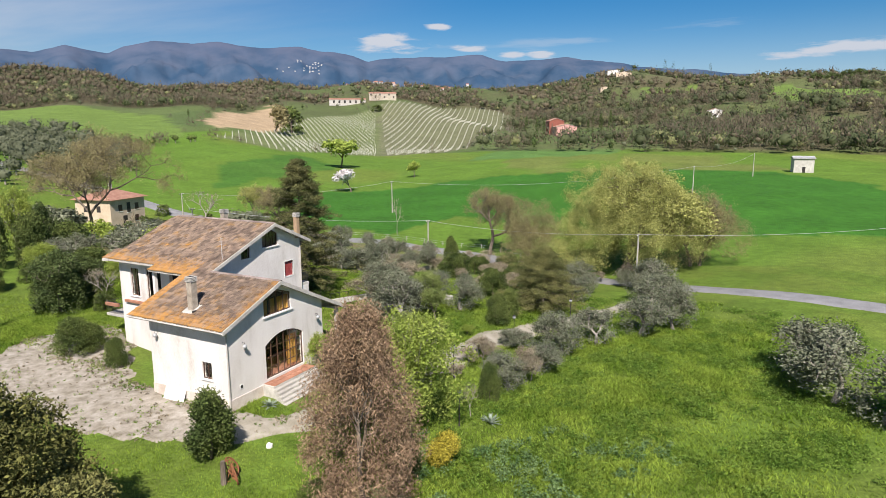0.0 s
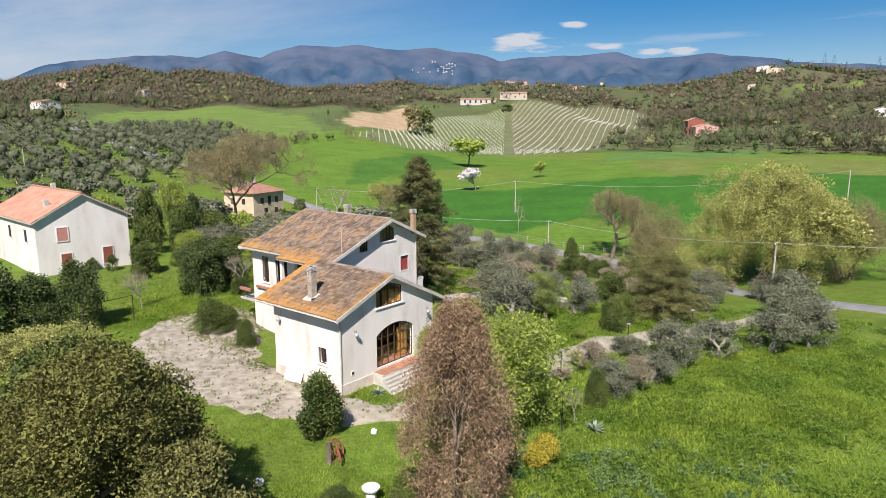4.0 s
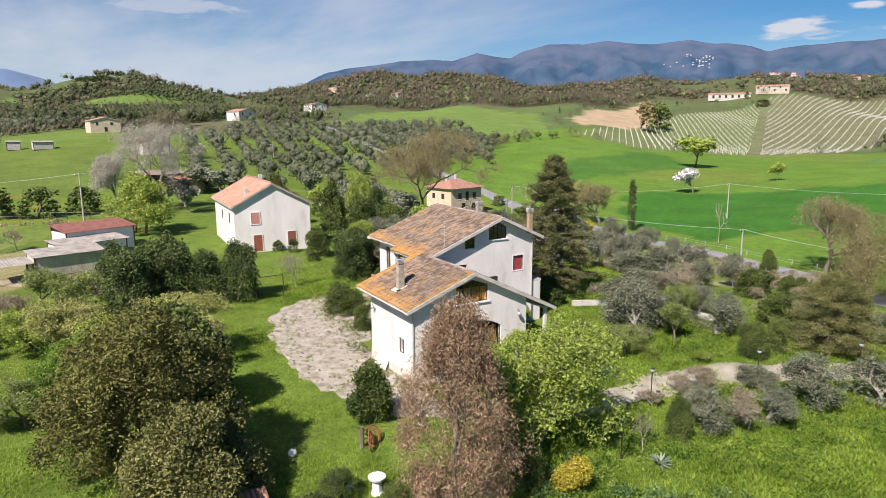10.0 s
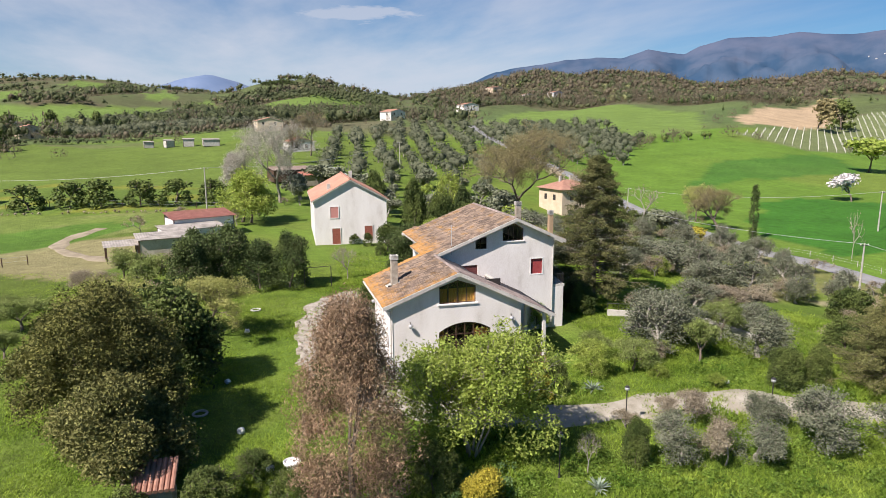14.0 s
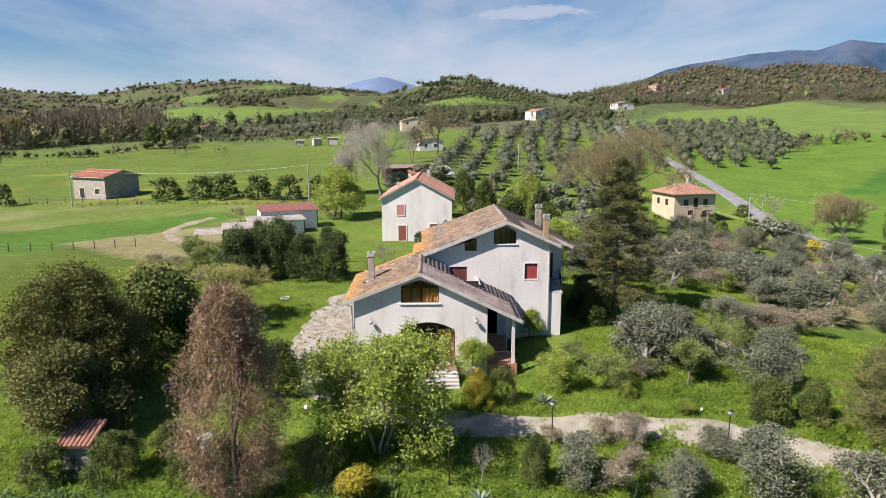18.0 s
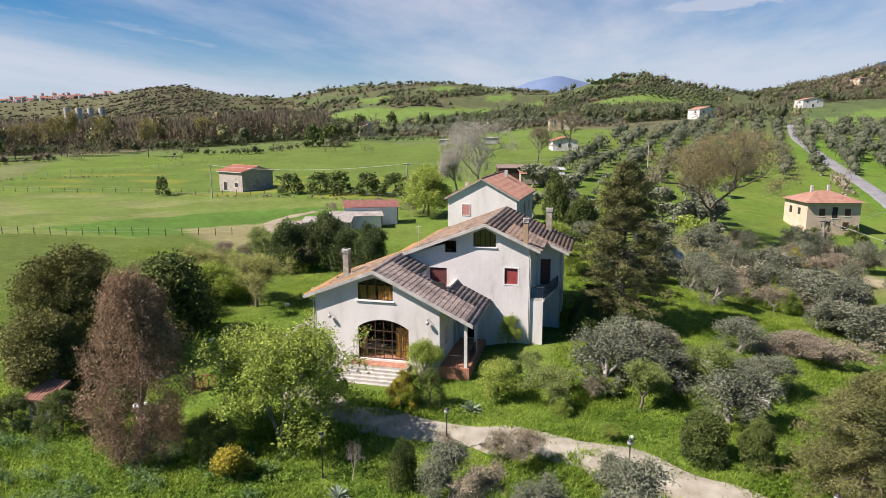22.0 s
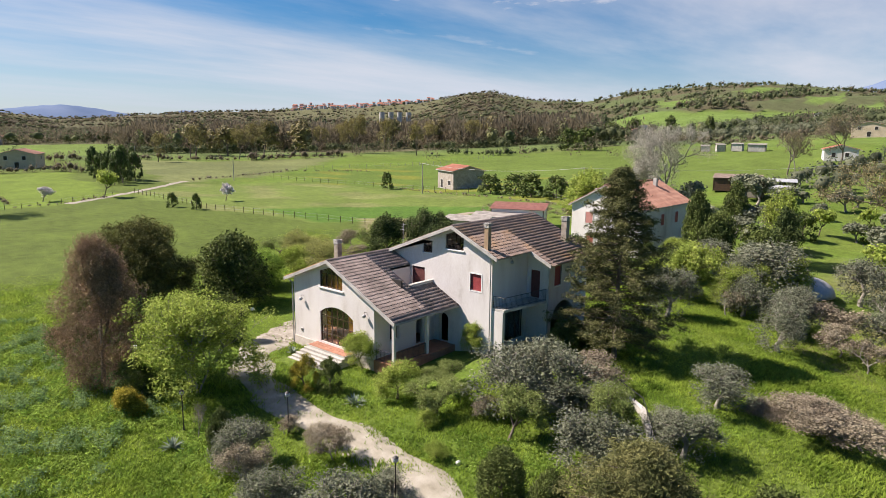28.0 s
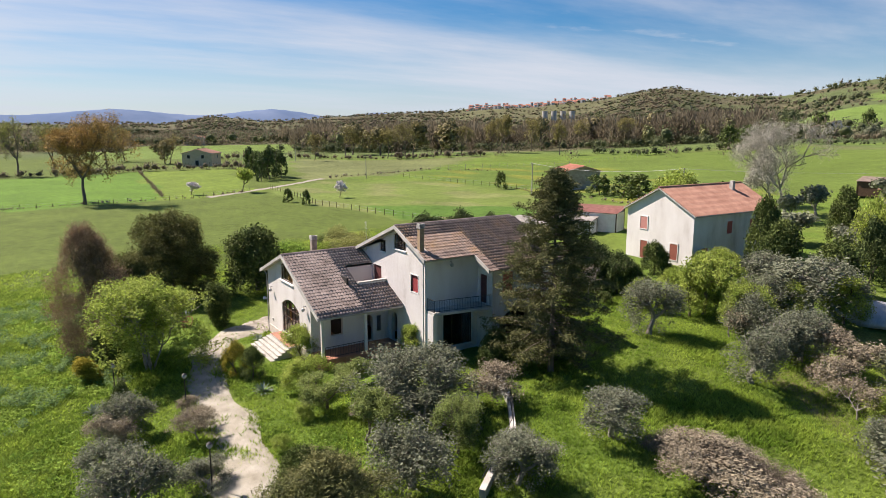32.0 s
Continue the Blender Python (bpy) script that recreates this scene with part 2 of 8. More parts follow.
M["red_shutter"] = material("dull red shutter", ((0.30, 0.045, 0.05), (0.36, 0.07, 0.07)), 4, 0.55, 0.1, 40)
M["steel"] = material("dark painted steel", ((0.03, 0.03, 0.032), (0.06, 0.055, 0.05)), 6, 0.5, 0.1, 40, metal=0.3)
M["rust"] = material("rusted iron", ((0.16, 0.06, 0.03), (0.28, 0.11, 0.05)), 5, 0.9, 0.4, 40)
M["terracotta"] = material("terracotta paving", ((0.31, 0.14, 0.085), (0.39, 0.19, 0.125)), 2.5, 0.8, 0.15, 30, random_by="object", jitter=0.12)
M["brick"] = material("chimney brick", ((0.30, 0.20, 0.13), (0.42, 0.30, 0.18)), 3, 0.9, 0.3, 30, random_by="object", jitter=0.2)
M["dark"] = material("unlit interior", ((0.02, 0.018, 0.016), (0.035, 0.03, 0.027)), 2, 0.8, 0, 10)
M["white"] = material("white paint", ((0.70, 0.69, 0.66), (0.80, 0.79, 0.77)), 2, 0.7, 0.1, 30)
M["bark"] = material("grey brown bark", ((0.09, 0.07, 0.05), (0.20, 0.165, 0.13)), 3, 0.95, 0.6, 14, stretch=(1, 1, 0.3))
M["bark_pale"] = material("pale grey bark", ((0.20, 0.175, 0.15), (0.36, 0.33, 0.29)), 3, 0.95, 0.5, 14, stretch=(1, 1, 0.3))
M["gravel"] = material("pale gravel", ((0.15, 0.13, 0.09), (0.28, 0.25, 0.205), (0.39, 0.36, 0.315)), 1.5, 0.95, 0.5, 34, detail=14, spread=(0.28, 0.7), fine=22)
M["dirt"] = material("pale dirt drive", ((0.19, 0.17, 0.12), (0.295, 0.268, 0.212), (0.38, 0.352, 0.295)), 0.9, 0.95, 0.4, 30, detail=12, spread=(0.25, 0.7), fine=24)
M["asphalt"] = material("grey asphalt", ((0.17, 0.17, 0.175), (0.24, 0.24, 0.245)), 0.5, 0.9, 0.3, 20)
M["fibre"] = material("old fibre cement sheet", ((0.20, 0.18, 0.16), (0.36, 0.33, 0.295)), 1.1, 0.9, 0.2, 16)
M["galvanised"] = material("corrugated grey sheet", ((0.36, 0.37, 0.38), (0.50, 0.51, 0.52)), 1.2, 0.55, 0.1, 20, metal=0.25)
M["red_sheet"] = material("rust red sheet", ((0.16, 0.055, 0.04), (0.25, 0.11, 0.085)), 1.5, 0.7, 0.1, 20)
glass = bpy.data.materials.new("window glass")
glass.use_nodes = True
g_b = glass.node_tree.nodes["Principled BSDF"]
g_b.inputs["Base Color"].default_value, g_b.inputs["Roughness"].default_value = (0.9, 0.92, 0.92, 1), 0.03
g_b.inputs["Transmission Weight"].default_value, g_b.inputs["IOR"].default_value = 1.0, 1.45
M["glass"] = glass

# ---- building helpers ----
def thing(name, at, label, category, group="", kind=""):
    ob = new(name)
    ob.matrix_basis = Matrix.Translation(at)
    ob.empty_display_size = 0.3
    return tagged(ob, label, category, group, kind)


def link(name, me, parent=None, label=""):
    """A mesh object in world places, under its thing."""
    ob = new(name, me)
    if parent is not None:
        ob.parent = parent
        top, m = parent, Matrix.Identity(4)
        while top is not None:
            m = top.matrix_basis @ m if top.parent is None else top.matrix_parent_inverse @ top.matrix_basis @ m
            top = top.parent
        ob.matrix_parent_inverse = m.inverted()
    if label:
        ob["label"] = label
    return ob


def part(name, bm, mat, parent=None, label="", smooth=False):
    me = bpy.data.meshes.new(name)
    bmesh.ops.recalc_face_normals(bm, faces=bm.faces)
    if smooth:
        for f in bm.faces:
            f.smooth = True
    bm.to_mesh(me)
    bm.free()
    me.materials.append(mat)
    return link(name, me, parent, label)


def raw(name, verts, faces, mat, parent=None, label="", smooth=False):
    me = bpy.data.meshes.new(name)
    verts, faces = np.asarray(verts, np.float32), np.asarray(faces, np.int32)
    k = faces.shape[1]
    me.vertices.add(len(verts))
    me.vertices.foreach_set("co", verts.ravel())
    me.loops.add(faces.size)
    me.loops.foreach_set("vertex_index", faces.ravel())
    me.polygons.add(len(faces))
    me.polygons.foreach_set("loop_start", np.arange(0, faces.size, k, dtype=np.int32))
    if smooth:
        me.polygons.foreach_set("use_smooth", np.ones(len(faces), bool))
    me.update(calc_edges=True)
    me.materials.append(mat)
    return link(name, me, parent, label)


def box(x0, x1, y0, y1, z0, z1, bm=None, bevel=0.0):
    bm = bm or bmesh.new()
    m = Matrix.Translation(((x0 + x1) / 2, (y0 + y1) / 2, (z0 + z1) / 2)) @ Matrix.Diagonal((abs(x1 - x0), abs(y1 - y0), abs(z1 - z0), 1))
    got = bmesh.ops.create_cube(bm, size=1, matrix=m)
    if bevel:
        es = list({e for v in got["verts"] for e in v.link_edges})
        bmesh.ops.bevel(bm, geom=es, offset=bevel, segments=2, affect="EDGES", profile=0.6)
    return bm


def tube(points, radii, sides=6, bm=None):
    bm = bm or bmesh.new()
    rings = []
    for k, p in enumerate(points):
        p = Vector(p)
        a, b = Vector(points[max(k - 1, 0)]), Vector(points[min(k + 1, len(points) - 1)])
        q = (b - a).to_track_quat("Z", "Y")
        r = radii[k] if isinstance(radii, (list, tuple)) else radii
        rings.append([bm.verts.new(p + q @ Vector((math.cos(6.2832 * s / sides) * r, math.sin(6.2832 * s / sides) * r, 0))) for s in range(sides)])
    for a, b in zip(rings, rings[1:]):
        for s in range(sides):
            bm.faces.new((a[s], a[(s + 1) % sides], b[(s + 1) % sides], b[s]))
    bm.faces.new(rings[0][::-1])
    bm.faces.new(rings[-1])
    return bm


def panel(outline, holes, place, thick, bm=None):
    """A plate with holes: outline and holes in the plate's own (u, v), thick along its third axis."""
    bm = bm or bmesh.new()
    edges, keep = [], []
    for loop in (outline, *holes):
        vs = [bm.verts.new((u, v, 0)) for u, v in loop]
        keep += vs
        edges += [bm.edges.new((a, b)) for a, b in zip(vs, vs[1:] + vs[:1])]
    got = bmesh.ops.triangle_fill(bm, use_beauty=True, edges=edges)
    faces = [g for g in got["geom"] if isinstance(g, bmesh.types.BMFace)]
    ext = bmesh.ops.extrude_face_region(bm, geom=faces)
    moved = [g for g in ext["geom"] if isinstance(g, bmesh.types.BMVert)]
    bmesh.ops.translate(bm, vec=(0, 0, thick), verts=moved)
    bmesh.ops.transform(bm, matrix=place, verts=keep + moved)
    return bm


def front_at(y):
    """The plate's u along x, v up, thickness into +y."""
    return Matrix(((1, 0, 0, 0), (0, 0, 1, y), (0, 1, 0, 0), (0, 0, 0, 1)))


def side_at(x, inward=1):
    """The plate's u along y, v up, thickness into x."""
    return Matrix(((0, 0, inward, x), (1, 0, 0, 0), (0, 1, 0, 0), (0, 0, 0, 1)))


def rect(u0, u1, v0, v1):
    return [(u0, v0), (u1, v0), (u1, v1), (u0, v1)]


def arch(u0, u1, v0, v1, rise, n=12):
    """An opening with a segmental or round top."""
    c, half = (u0 + u1) / 2, (u1 - u0) / 2
    rad = (half * half + rise * rise) / (2 * rise)
    a0 = math.asin(min(1, half / rad))
    top = [(c + rad * math.sin(a0 - 2 * a0 * k / n), v1 + rise - rad + rad * math.cos(a0 - 2 * a0 * k / n)) for k in range(n + 1)]
    return [(u0, v0), (u1, v0)] + top


# ---- ground ----

def smooth(a, b, v):
    """0 below a, 1 above b, with a soft ramp between."""
    s = np.clip((np.asarray(v, float) - a) / (b - a), 0.0, 1.0)
    return s * s * (3 - 2 * s)


AZ = [-180, -130, -100, -75, -60, -40, -20, 0, 20, 45, 65, 90, 130, 180]
RAD = [60, 150, 250, 400, 700, 1000, 1600]
RISE = {
    -100: (-5, 1, 3, 12, 60, 105, 140), -75: (-5.5, 0, 4, 8, 30, 80, 112),
    -60: (-4.5, -2.5, 1, 3, 39, 60, 98), -40: (-3, 0, 8, 22, 48, 97, 125),
    -20: (0, 4, 12, 25, 42, 84, 112), 0: (1, 6, 14, 20, 38, 78, 112),
    20: (1.2, 4, 8, 15, 32, 62, 124), 45: (0, 1, 5, 7, 17, 33, 84),
    65: (0, 0.5, 3, 5, 13, 22, 48), 90: (-0.5, 0, 1, 4, 10, 18, 38),
}


# heights added to the skyline hills, by azimuth
HILL_AZ = [-104, -96, -92, -88, -84, -80, -76, -72, -68, -64, -60, -56, -52, -48, -44, -40, -36, -32, -28, -24, -20, -16, -12, -8, -4, 0, 4, 8, 12, 16, 20, 24, 28, 32, 36, 40, 44, 48, 52, 56, 60, 64, 68, 72, 76, 80, 84]
HILL_UP = [-22, -22, -11, -10, 3, 18, 12, -2, 3, 13, 21, 23, 2, 1, -11, -26, -16, 8, 4, 13, 6, -11, -22, -14, -3, -8, -13, -8, 2, 5, -2, -10, -27, -13, 17, 12, 2, -9, -1, -6, 4, -0, -8, -13, 0, -14, -14]


def ground_z(x, y):
    """Height of the ground: yard, valley road, rising farmland and wooded hills."""
    x, y = np.asarray(x, float), np.asarray(y, float)
    dx, dy = x - 8, y - 5
    r = np.hypot(dx, dy)
    az = np.degrees(np.arctan2(-dx, dy))
    back = (-2.5, -2, 0, 3, 10, 20, 40)
    tab = np.array([RISE.get(a, back) for a in AZ], float)
    fa = np.interp(az, AZ, np.arange(len(AZ)))
    i = np.clip(fa.astype(int), 0, len(AZ) - 2)
    u = fa - i
    u = u * u * (3 - 2 * u)
    lr = np.interp(np.clip(r, 60, 1600), RAD, np.arange(len(RAD)))
    j = np.clip(lr.astype(int), 0, len(RAD) - 2)
    v = lr - j
    v = v * 0.5 + 0.5 * v * v * (3 - 2 * v)
    far = (tab[i, j] * (1 - v) + tab[i, j + 1] * v) * (1 - u) + (tab[i + 1, j] * (1 - v) + tab[i + 1, j + 1] * v) * u
    far = far - 3.5 * np.exp(-((x - 60) ** 2 + (y - 98) ** 2) / 900)
    far = far + 22 * np.exp(-((az + 2) / 5) ** 2 - ((r - 1050) / 170) ** 2)
    far = far + np.interp(az, HILL_AZ, HILL_UP) * smooth(550, 950, r)
    near = -1.0 + 0.8 * smooth(9, 15, x) * smooth(-2, 5, y) - 0.9 * (1 - smooth(-15, -5, y)) + 0.9 * smooth(12, 24, y)
    w = smooth(18, 60, r)
    rolls = (np.sin(x * 0.021 + 1.3) * np.cos(y * 0.017 - 0.6) + 0.6 * np.sin(x * 0.047 - y * 0.039)) * smooth(200, 700, r) * 4
    bumps = (np.sin(x * 0.9 + 0.4 * y) * np.sin(y * 0.8 - 0.3 * x) * 0.04 + np.sin(x * 0.31) * np.cos(y * 0.27) * 0.06)
    return near * (1 - w) + far * w + rolls + bumps - 60 * smooth(1700, 3000, r)


def inside(poly, x, y):
    """Whether points lie in a polygon (arrays)."""
    x, y = np.asarray(x, float), np.asarray(y, float)
    hit = np.zeros(x.shape, bool)
    for (ax, ay), (bx, by) in zip(poly, poly[1:] + poly[:1]):
        c = (ay > y) != (by > y)
        hit ^= c & (x < (bx - ax) * (y - ay) / ((by - ay) or 1e-9) + ax)
    return hit


def wob(x, y, s):
    """Cheap smooth noise about 0, of wavelength near s metres."""
    return (np.sin(x / s * 2.1 + 1.7 * np.sin(y / s * 1.3)) + np.sin(y / s * 2.3 + 1.9 * np.sin(x / s * 1.1 + 2))) * 0.5


WHEAT = [(128, 98), (162, 74), (193, 45), (220, 11), (219, -26), (171, -60), (106, -60), (102, -19), (104, 38), (82, 40), (87, 63), (105, 88)]
STRIP = [(140, 151), (223, 185), (195, 136), (109, 118)]
VINES = [(223, 236), (226, 192), (267, 194), (334, 157), (576, 195), (695, 273), (587, 359), (446, 358), (337, 301)]
EARTH = [(257, 277), (303, 281), (389, 330), (520, 470), (610, 500), (512, 470), (400, 400), (300, 330)]
PASTURE = [(-123, 41), (-83, 39), (-49, 42), (-35, 62), (-14, 80), (-31, 84), (-71, 94), (-119, 91), (-135, 62)]
LUSH = [(-74, 46), (-49, 43), (-36, 60), (-28, 76), (-52, 74), (-64, 60)]
BARN_FIELD = [(-119, 91), (-71, 94), (-14, 84), (-20, 118), (-60, 142), (-124, 165), (-136, 142), (-152, 118)]
NORTH_FIELD = [(-152, 118), (-126, 184), (-110, 288), (-54, 256), (46, 202), (41, 145), (-20, 118), (-60, 142), (-124, 165)]
LAWN = [(21, 13), (22, 28), (28, 25), (33, 23.5), (38.5, 20.5), (50, 13.5), (48, 9), (41, 11), (37, 16.5), (31, 11.5), (29, 6), (24.5, 7.5)]
FALLOW = [(-146, 62), (-197, 76), (-244, 95), (-209, 121), (-190, 168), (-151, 110), (-143, 78)]
LIME = [(-111, -70), (-110, 19), (-120, 36), (-157, 46), (-202, 52), (-213, 21), (-203, 0), (-201, -24), (-206, -75)]
LIME_SOUTH = [(-111, -70), (-110, 13), (-119, 13), (-212, 21), (-203, 0), (-201, -24), (-206, -75)]
MEADOWS = [[(-290, 20), (-285, 100), (-400, 165), (-470, 70), (-380, 10)], [(-214, 465), (-188, 441), (-125, 587), (-90, 570), (-70, 612), (-124, 846), (-237, 767), (-259, 700)],
           [(-100, 300), (-60, 290), (40, 230), (36, 290), (-13, 350), (-60, 312)]]
HILL_FIELDS = [[(-236, 762), (-340, 740), (-218, 483), (-170, 470), (-70, 637), (-133, 800)], [(4, 622), (39, 776), (116, 761), (116, 561)],
               [(825, 14), (882, -31), (600, -98), (548, -93), (600, -32)], [(119, 346), (190, 470), (300, 560), (300, 370), (215, 250), (139, 256)],
               [(786, 127), (840, 84), (876, 70), (843, 145), (811, 125)], [(-6, 723), (9, 830), (150, 880), (111, 542), (60, 600)],
               [(-363, 1425), (-241, 1394), (-266, 1096), (-320, 1180)], [(-175, 990), (-184, 1351), (-113, 912), (-142, 872)], [(-103, 879), (-72, 928), (-40, 678), (-65, 663)],
               [(-467, 1168), (-357, 1104), (-280, 863), (-322, 850)]]
YARD = [(-30, 36), (-14, 62), (-34, 64), (-48, 50)]


def clear_of(x, y):
    bad = inside(VINES, x, y) | inside(FALLOW, x, y) | inside(EARTH, x, y) | ((x > 76) & (x < 300) & (y < 150) & (y > -150))
    for field in HILL_FIELDS + MEADOWS:
        bad = bad | inside(field, x, y)
    bad = bad | (np.hypot(x - 455, y - 112) < 62) | (np.hypot(x - 415, y - 112) < 50)
    return (~bad).astype(float)


def wood_density(x, y, r, az):
    plain = smooth(26, 40, az) * smooth(330, 420, r) * (0.75 + 0.25 * smooth(-0.3, 0.3, wob(x, y, 90)))
    ridge = smooth(-50, -42, az) * (1 - smooth(-22, -12, az)) * smooth(560, 680, r) * 0.9
    hill = (1 - smooth(-72, -66, az)) * smooth(260, 330, r) * (0.3 + 0.7 * smooth(-0.25, 0.15, wob(x, y, 70) + 0.5 * wob(y, x, 31)))
    behind = smooth(-72, -66, az) * (1 - smooth(-48, -42, az)) * smooth(640, 760, r) * (0.06 + 0.94 * smooth(0.0, 0.3, wob(x, y, 100)))
    north = smooth(-22, -14, az) * (1 - smooth(26, 40, az)) * smooth(300, 420, r) * (0.04 + 0.96 * smooth(0.0, 0.3, wob(x, y, 80)))
    town_hill = smooth(39, 41, az) * (1 - smooth(54, 56, az)) * smooth(1050, 1150, r)
    return np.clip(plain + ridge + hill + behind + north, 0, 1) * clear_of(x, y) * (1 - 0.5 * town_hill)


def cover(x, y):
    """Base colour of the ground, field by field."""
    wx, wy = x + 3 * wob(x, y, 9) * smooth(40, 120, np.hypot(x, y)), y + 3 * wob(y, x, 11) * smooth(40, 120, np.hypot(x, y))
    r = np.hypot(x - 8, y - 5)
    c = np.empty(x.shape + (3,))
    c[:] = (0.098, 0.156, 0.022)
    lush = smooth(-0.4, 0.5, wob(x, y, 6) + 0.5 * wob(x, y, 2.2))[..., None]
    c = c * (1 - 0.35 * lush) + np.array((0.14, 0.165, 0.035)) * 0.35 * lush

    def lay(mask, rgb, keep=0.0):
        m = (np.asarray(mask, float) * (1 - keep))[..., None]
        c[:] = c * (1 - m) + np.array(rgb) * m
    # farmland beyond the yard: a patchwork of lime, olive and fallow fields
    patch = np.floor(wx / 75 + 0.35 * np.floor(wy / 95)) * 7.31 + np.floor(wy / 95) * 3.77
    k = (np.sin(patch * 12.9898) * 43758.5453) % 1.0
    far = smooth(230, 330, r)
    lay(far * (k < 0.4), (0.082, 0.118, 0.04))
    lay(far * ((k >= 0.4) & (k < 0.6)), (0.115, 0.112, 0.06))
    lay(far * (k >= 0.6), (0.098, 0.135, 0.044))
    lay(smooth(430, 640, r) * (1 - 0.7 * ((x > 300) & (y < 330))) * (0.55 + 0.45 * smooth(-0.3, 0.3, wob(x, y, 55))), (0.08, 0.095, 0.04), 0.2)
    east = (x > 76 + 0.02 * y) & (x < 320) & (y < 260)
    lay(east, (0.095, 0.170, 0.022))
    lay(east * smooth(0.1, 0.6, wob(x, y, 40)), (0.125, 0.165, 0.03), 0.3)
    # pale young corn on the crest, thin dry turf below it
    lay(east * inside([(337, 52), (292, 42), (249, 81), (240, 95), (337, 125), (350, 90)], wx, wy), (0.088, 0.172, 0.045), 0.15)
    lay(east * inside([(292, 42), (204, 14), (225, -30), (250, -30), (300, 0)], wx, wy) * smooth(-0.6, 0.2, wob(x, y, 22)), (0.135, 0.155, 0.042), 0.25)
    lay(east * inside([(292, 42), (249, 81), (185, 60), (210, 22)], wx, wy) * smooth(-0.6, 0.2, wob(x, y, 22)), (0.135, 0.155, 0.042), 0.25)
    lay(inside(WHEAT, wx, wy), (0.038, 0.125, 0.014))
    lay(inside(STRIP, wx, wy), (0.045, 0.125, 0.018), 0.2)
    lay(inside(VINES, wx, wy), (0.125, 0.150, 0.062))
    lay(inside(VINES, wx, wy) * (wy < 189 + 0.66 * (wx - 309)), (0.135, 0.132, 0.08), 0.3)
    lay(inside(EARTH, wx, wy), (0.36, 0.27, 0.17))
    west = smooth(-12, -30, x + 5 * wob(x, y, 14)) * smooth(80, 66, y) * smooth(-90, -40, y) * smooth(-350, -300, x)
    lay(west, (0.084, 0.118, 0.021))
    lay(inside(NORTH_FIELD, wx, wy), (0.10, 0.146, 0.026))
    lay(inside(BARN_FIELD, wx, wy), (0.092, 0.142, 0.024))
    lay(inside(BARN_FIELD, wx, wy) * smooth(0.2, 0.7, wob(x, y * 2, 12)), (0.21, 0.20, 0.03), 0.45)
    lay(inside(PASTURE, wx, wy), (0.118, 0.162, 0.034))
    lay(inside(PASTURE, wx, wy) * smooth(0.0, 0.7, wob(x, y * 1.8, 13) + 0.5 * wob(y, x, 4)), (0.18, 0.182, 0.075), 0.45)
    lay(inside(LUSH, wx, wy), (0.072, 0.14, 0.02))
    lay(inside(FALLOW, wx, wy), (0.118, 0.136, 0.05))
    lay(inside(FALLOW, wx, wy) * smooth(-0.1, 0.6, wob(x, y, 20)), (0.145, 0.165, 0.06), 0.3)
    lay(inside(LIME, wx, wy), (0.118, 0.172, 0.024))
    lay(inside(LIME_SOUTH, wx, wy), (0.088, 0.168, 0.02))
    for field in MEADOWS:
        lay(inside(field, wx, wy), (0.112, 0.168, 0.032))
    for field in HILL_FIELDS:
        lay(inside(field, wx, wy), (0.120, 0.182, 0.040))
    lay(inside(YARD, wx, wy), (0.26, 0.22, 0.12), 0.3)
    lay(smooth(40, 42, np.degrees(np.arctan2(-(x - 8), y - 5))) * (1 - smooth(54, 56, np.degrees(np.arctan2(-(x - 8), y - 5)))) * smooth(1000, 1100, r), (0.12, 0.125, 0.06), 0.2)
    lay(wood_density(x, y, r, np.degrees(np.arctan2(-(x - 8), y - 5))), (0.098, 0.086, 0.05), 0.1)
    # scrubby ground east of the house, between the drive and the road
    scrub = smooth(26, 33, x) * (1 - smooth(70, 74, x)) * smooth(14, 22, y) * (1 - smooth(66, 80, y)) * ~inside(LAWN, x, y)
    lay(scrub * smooth(-0.5, 0.3, wob(x, y, 7)), (0.20, 0.165, 0.085), 0.25)
    lay(scrub * smooth(0.35, 0.6, wob(x * 0.6, y * 1.6, 9)), (0.36, 0.30, 0.22), 0.2)
    return c


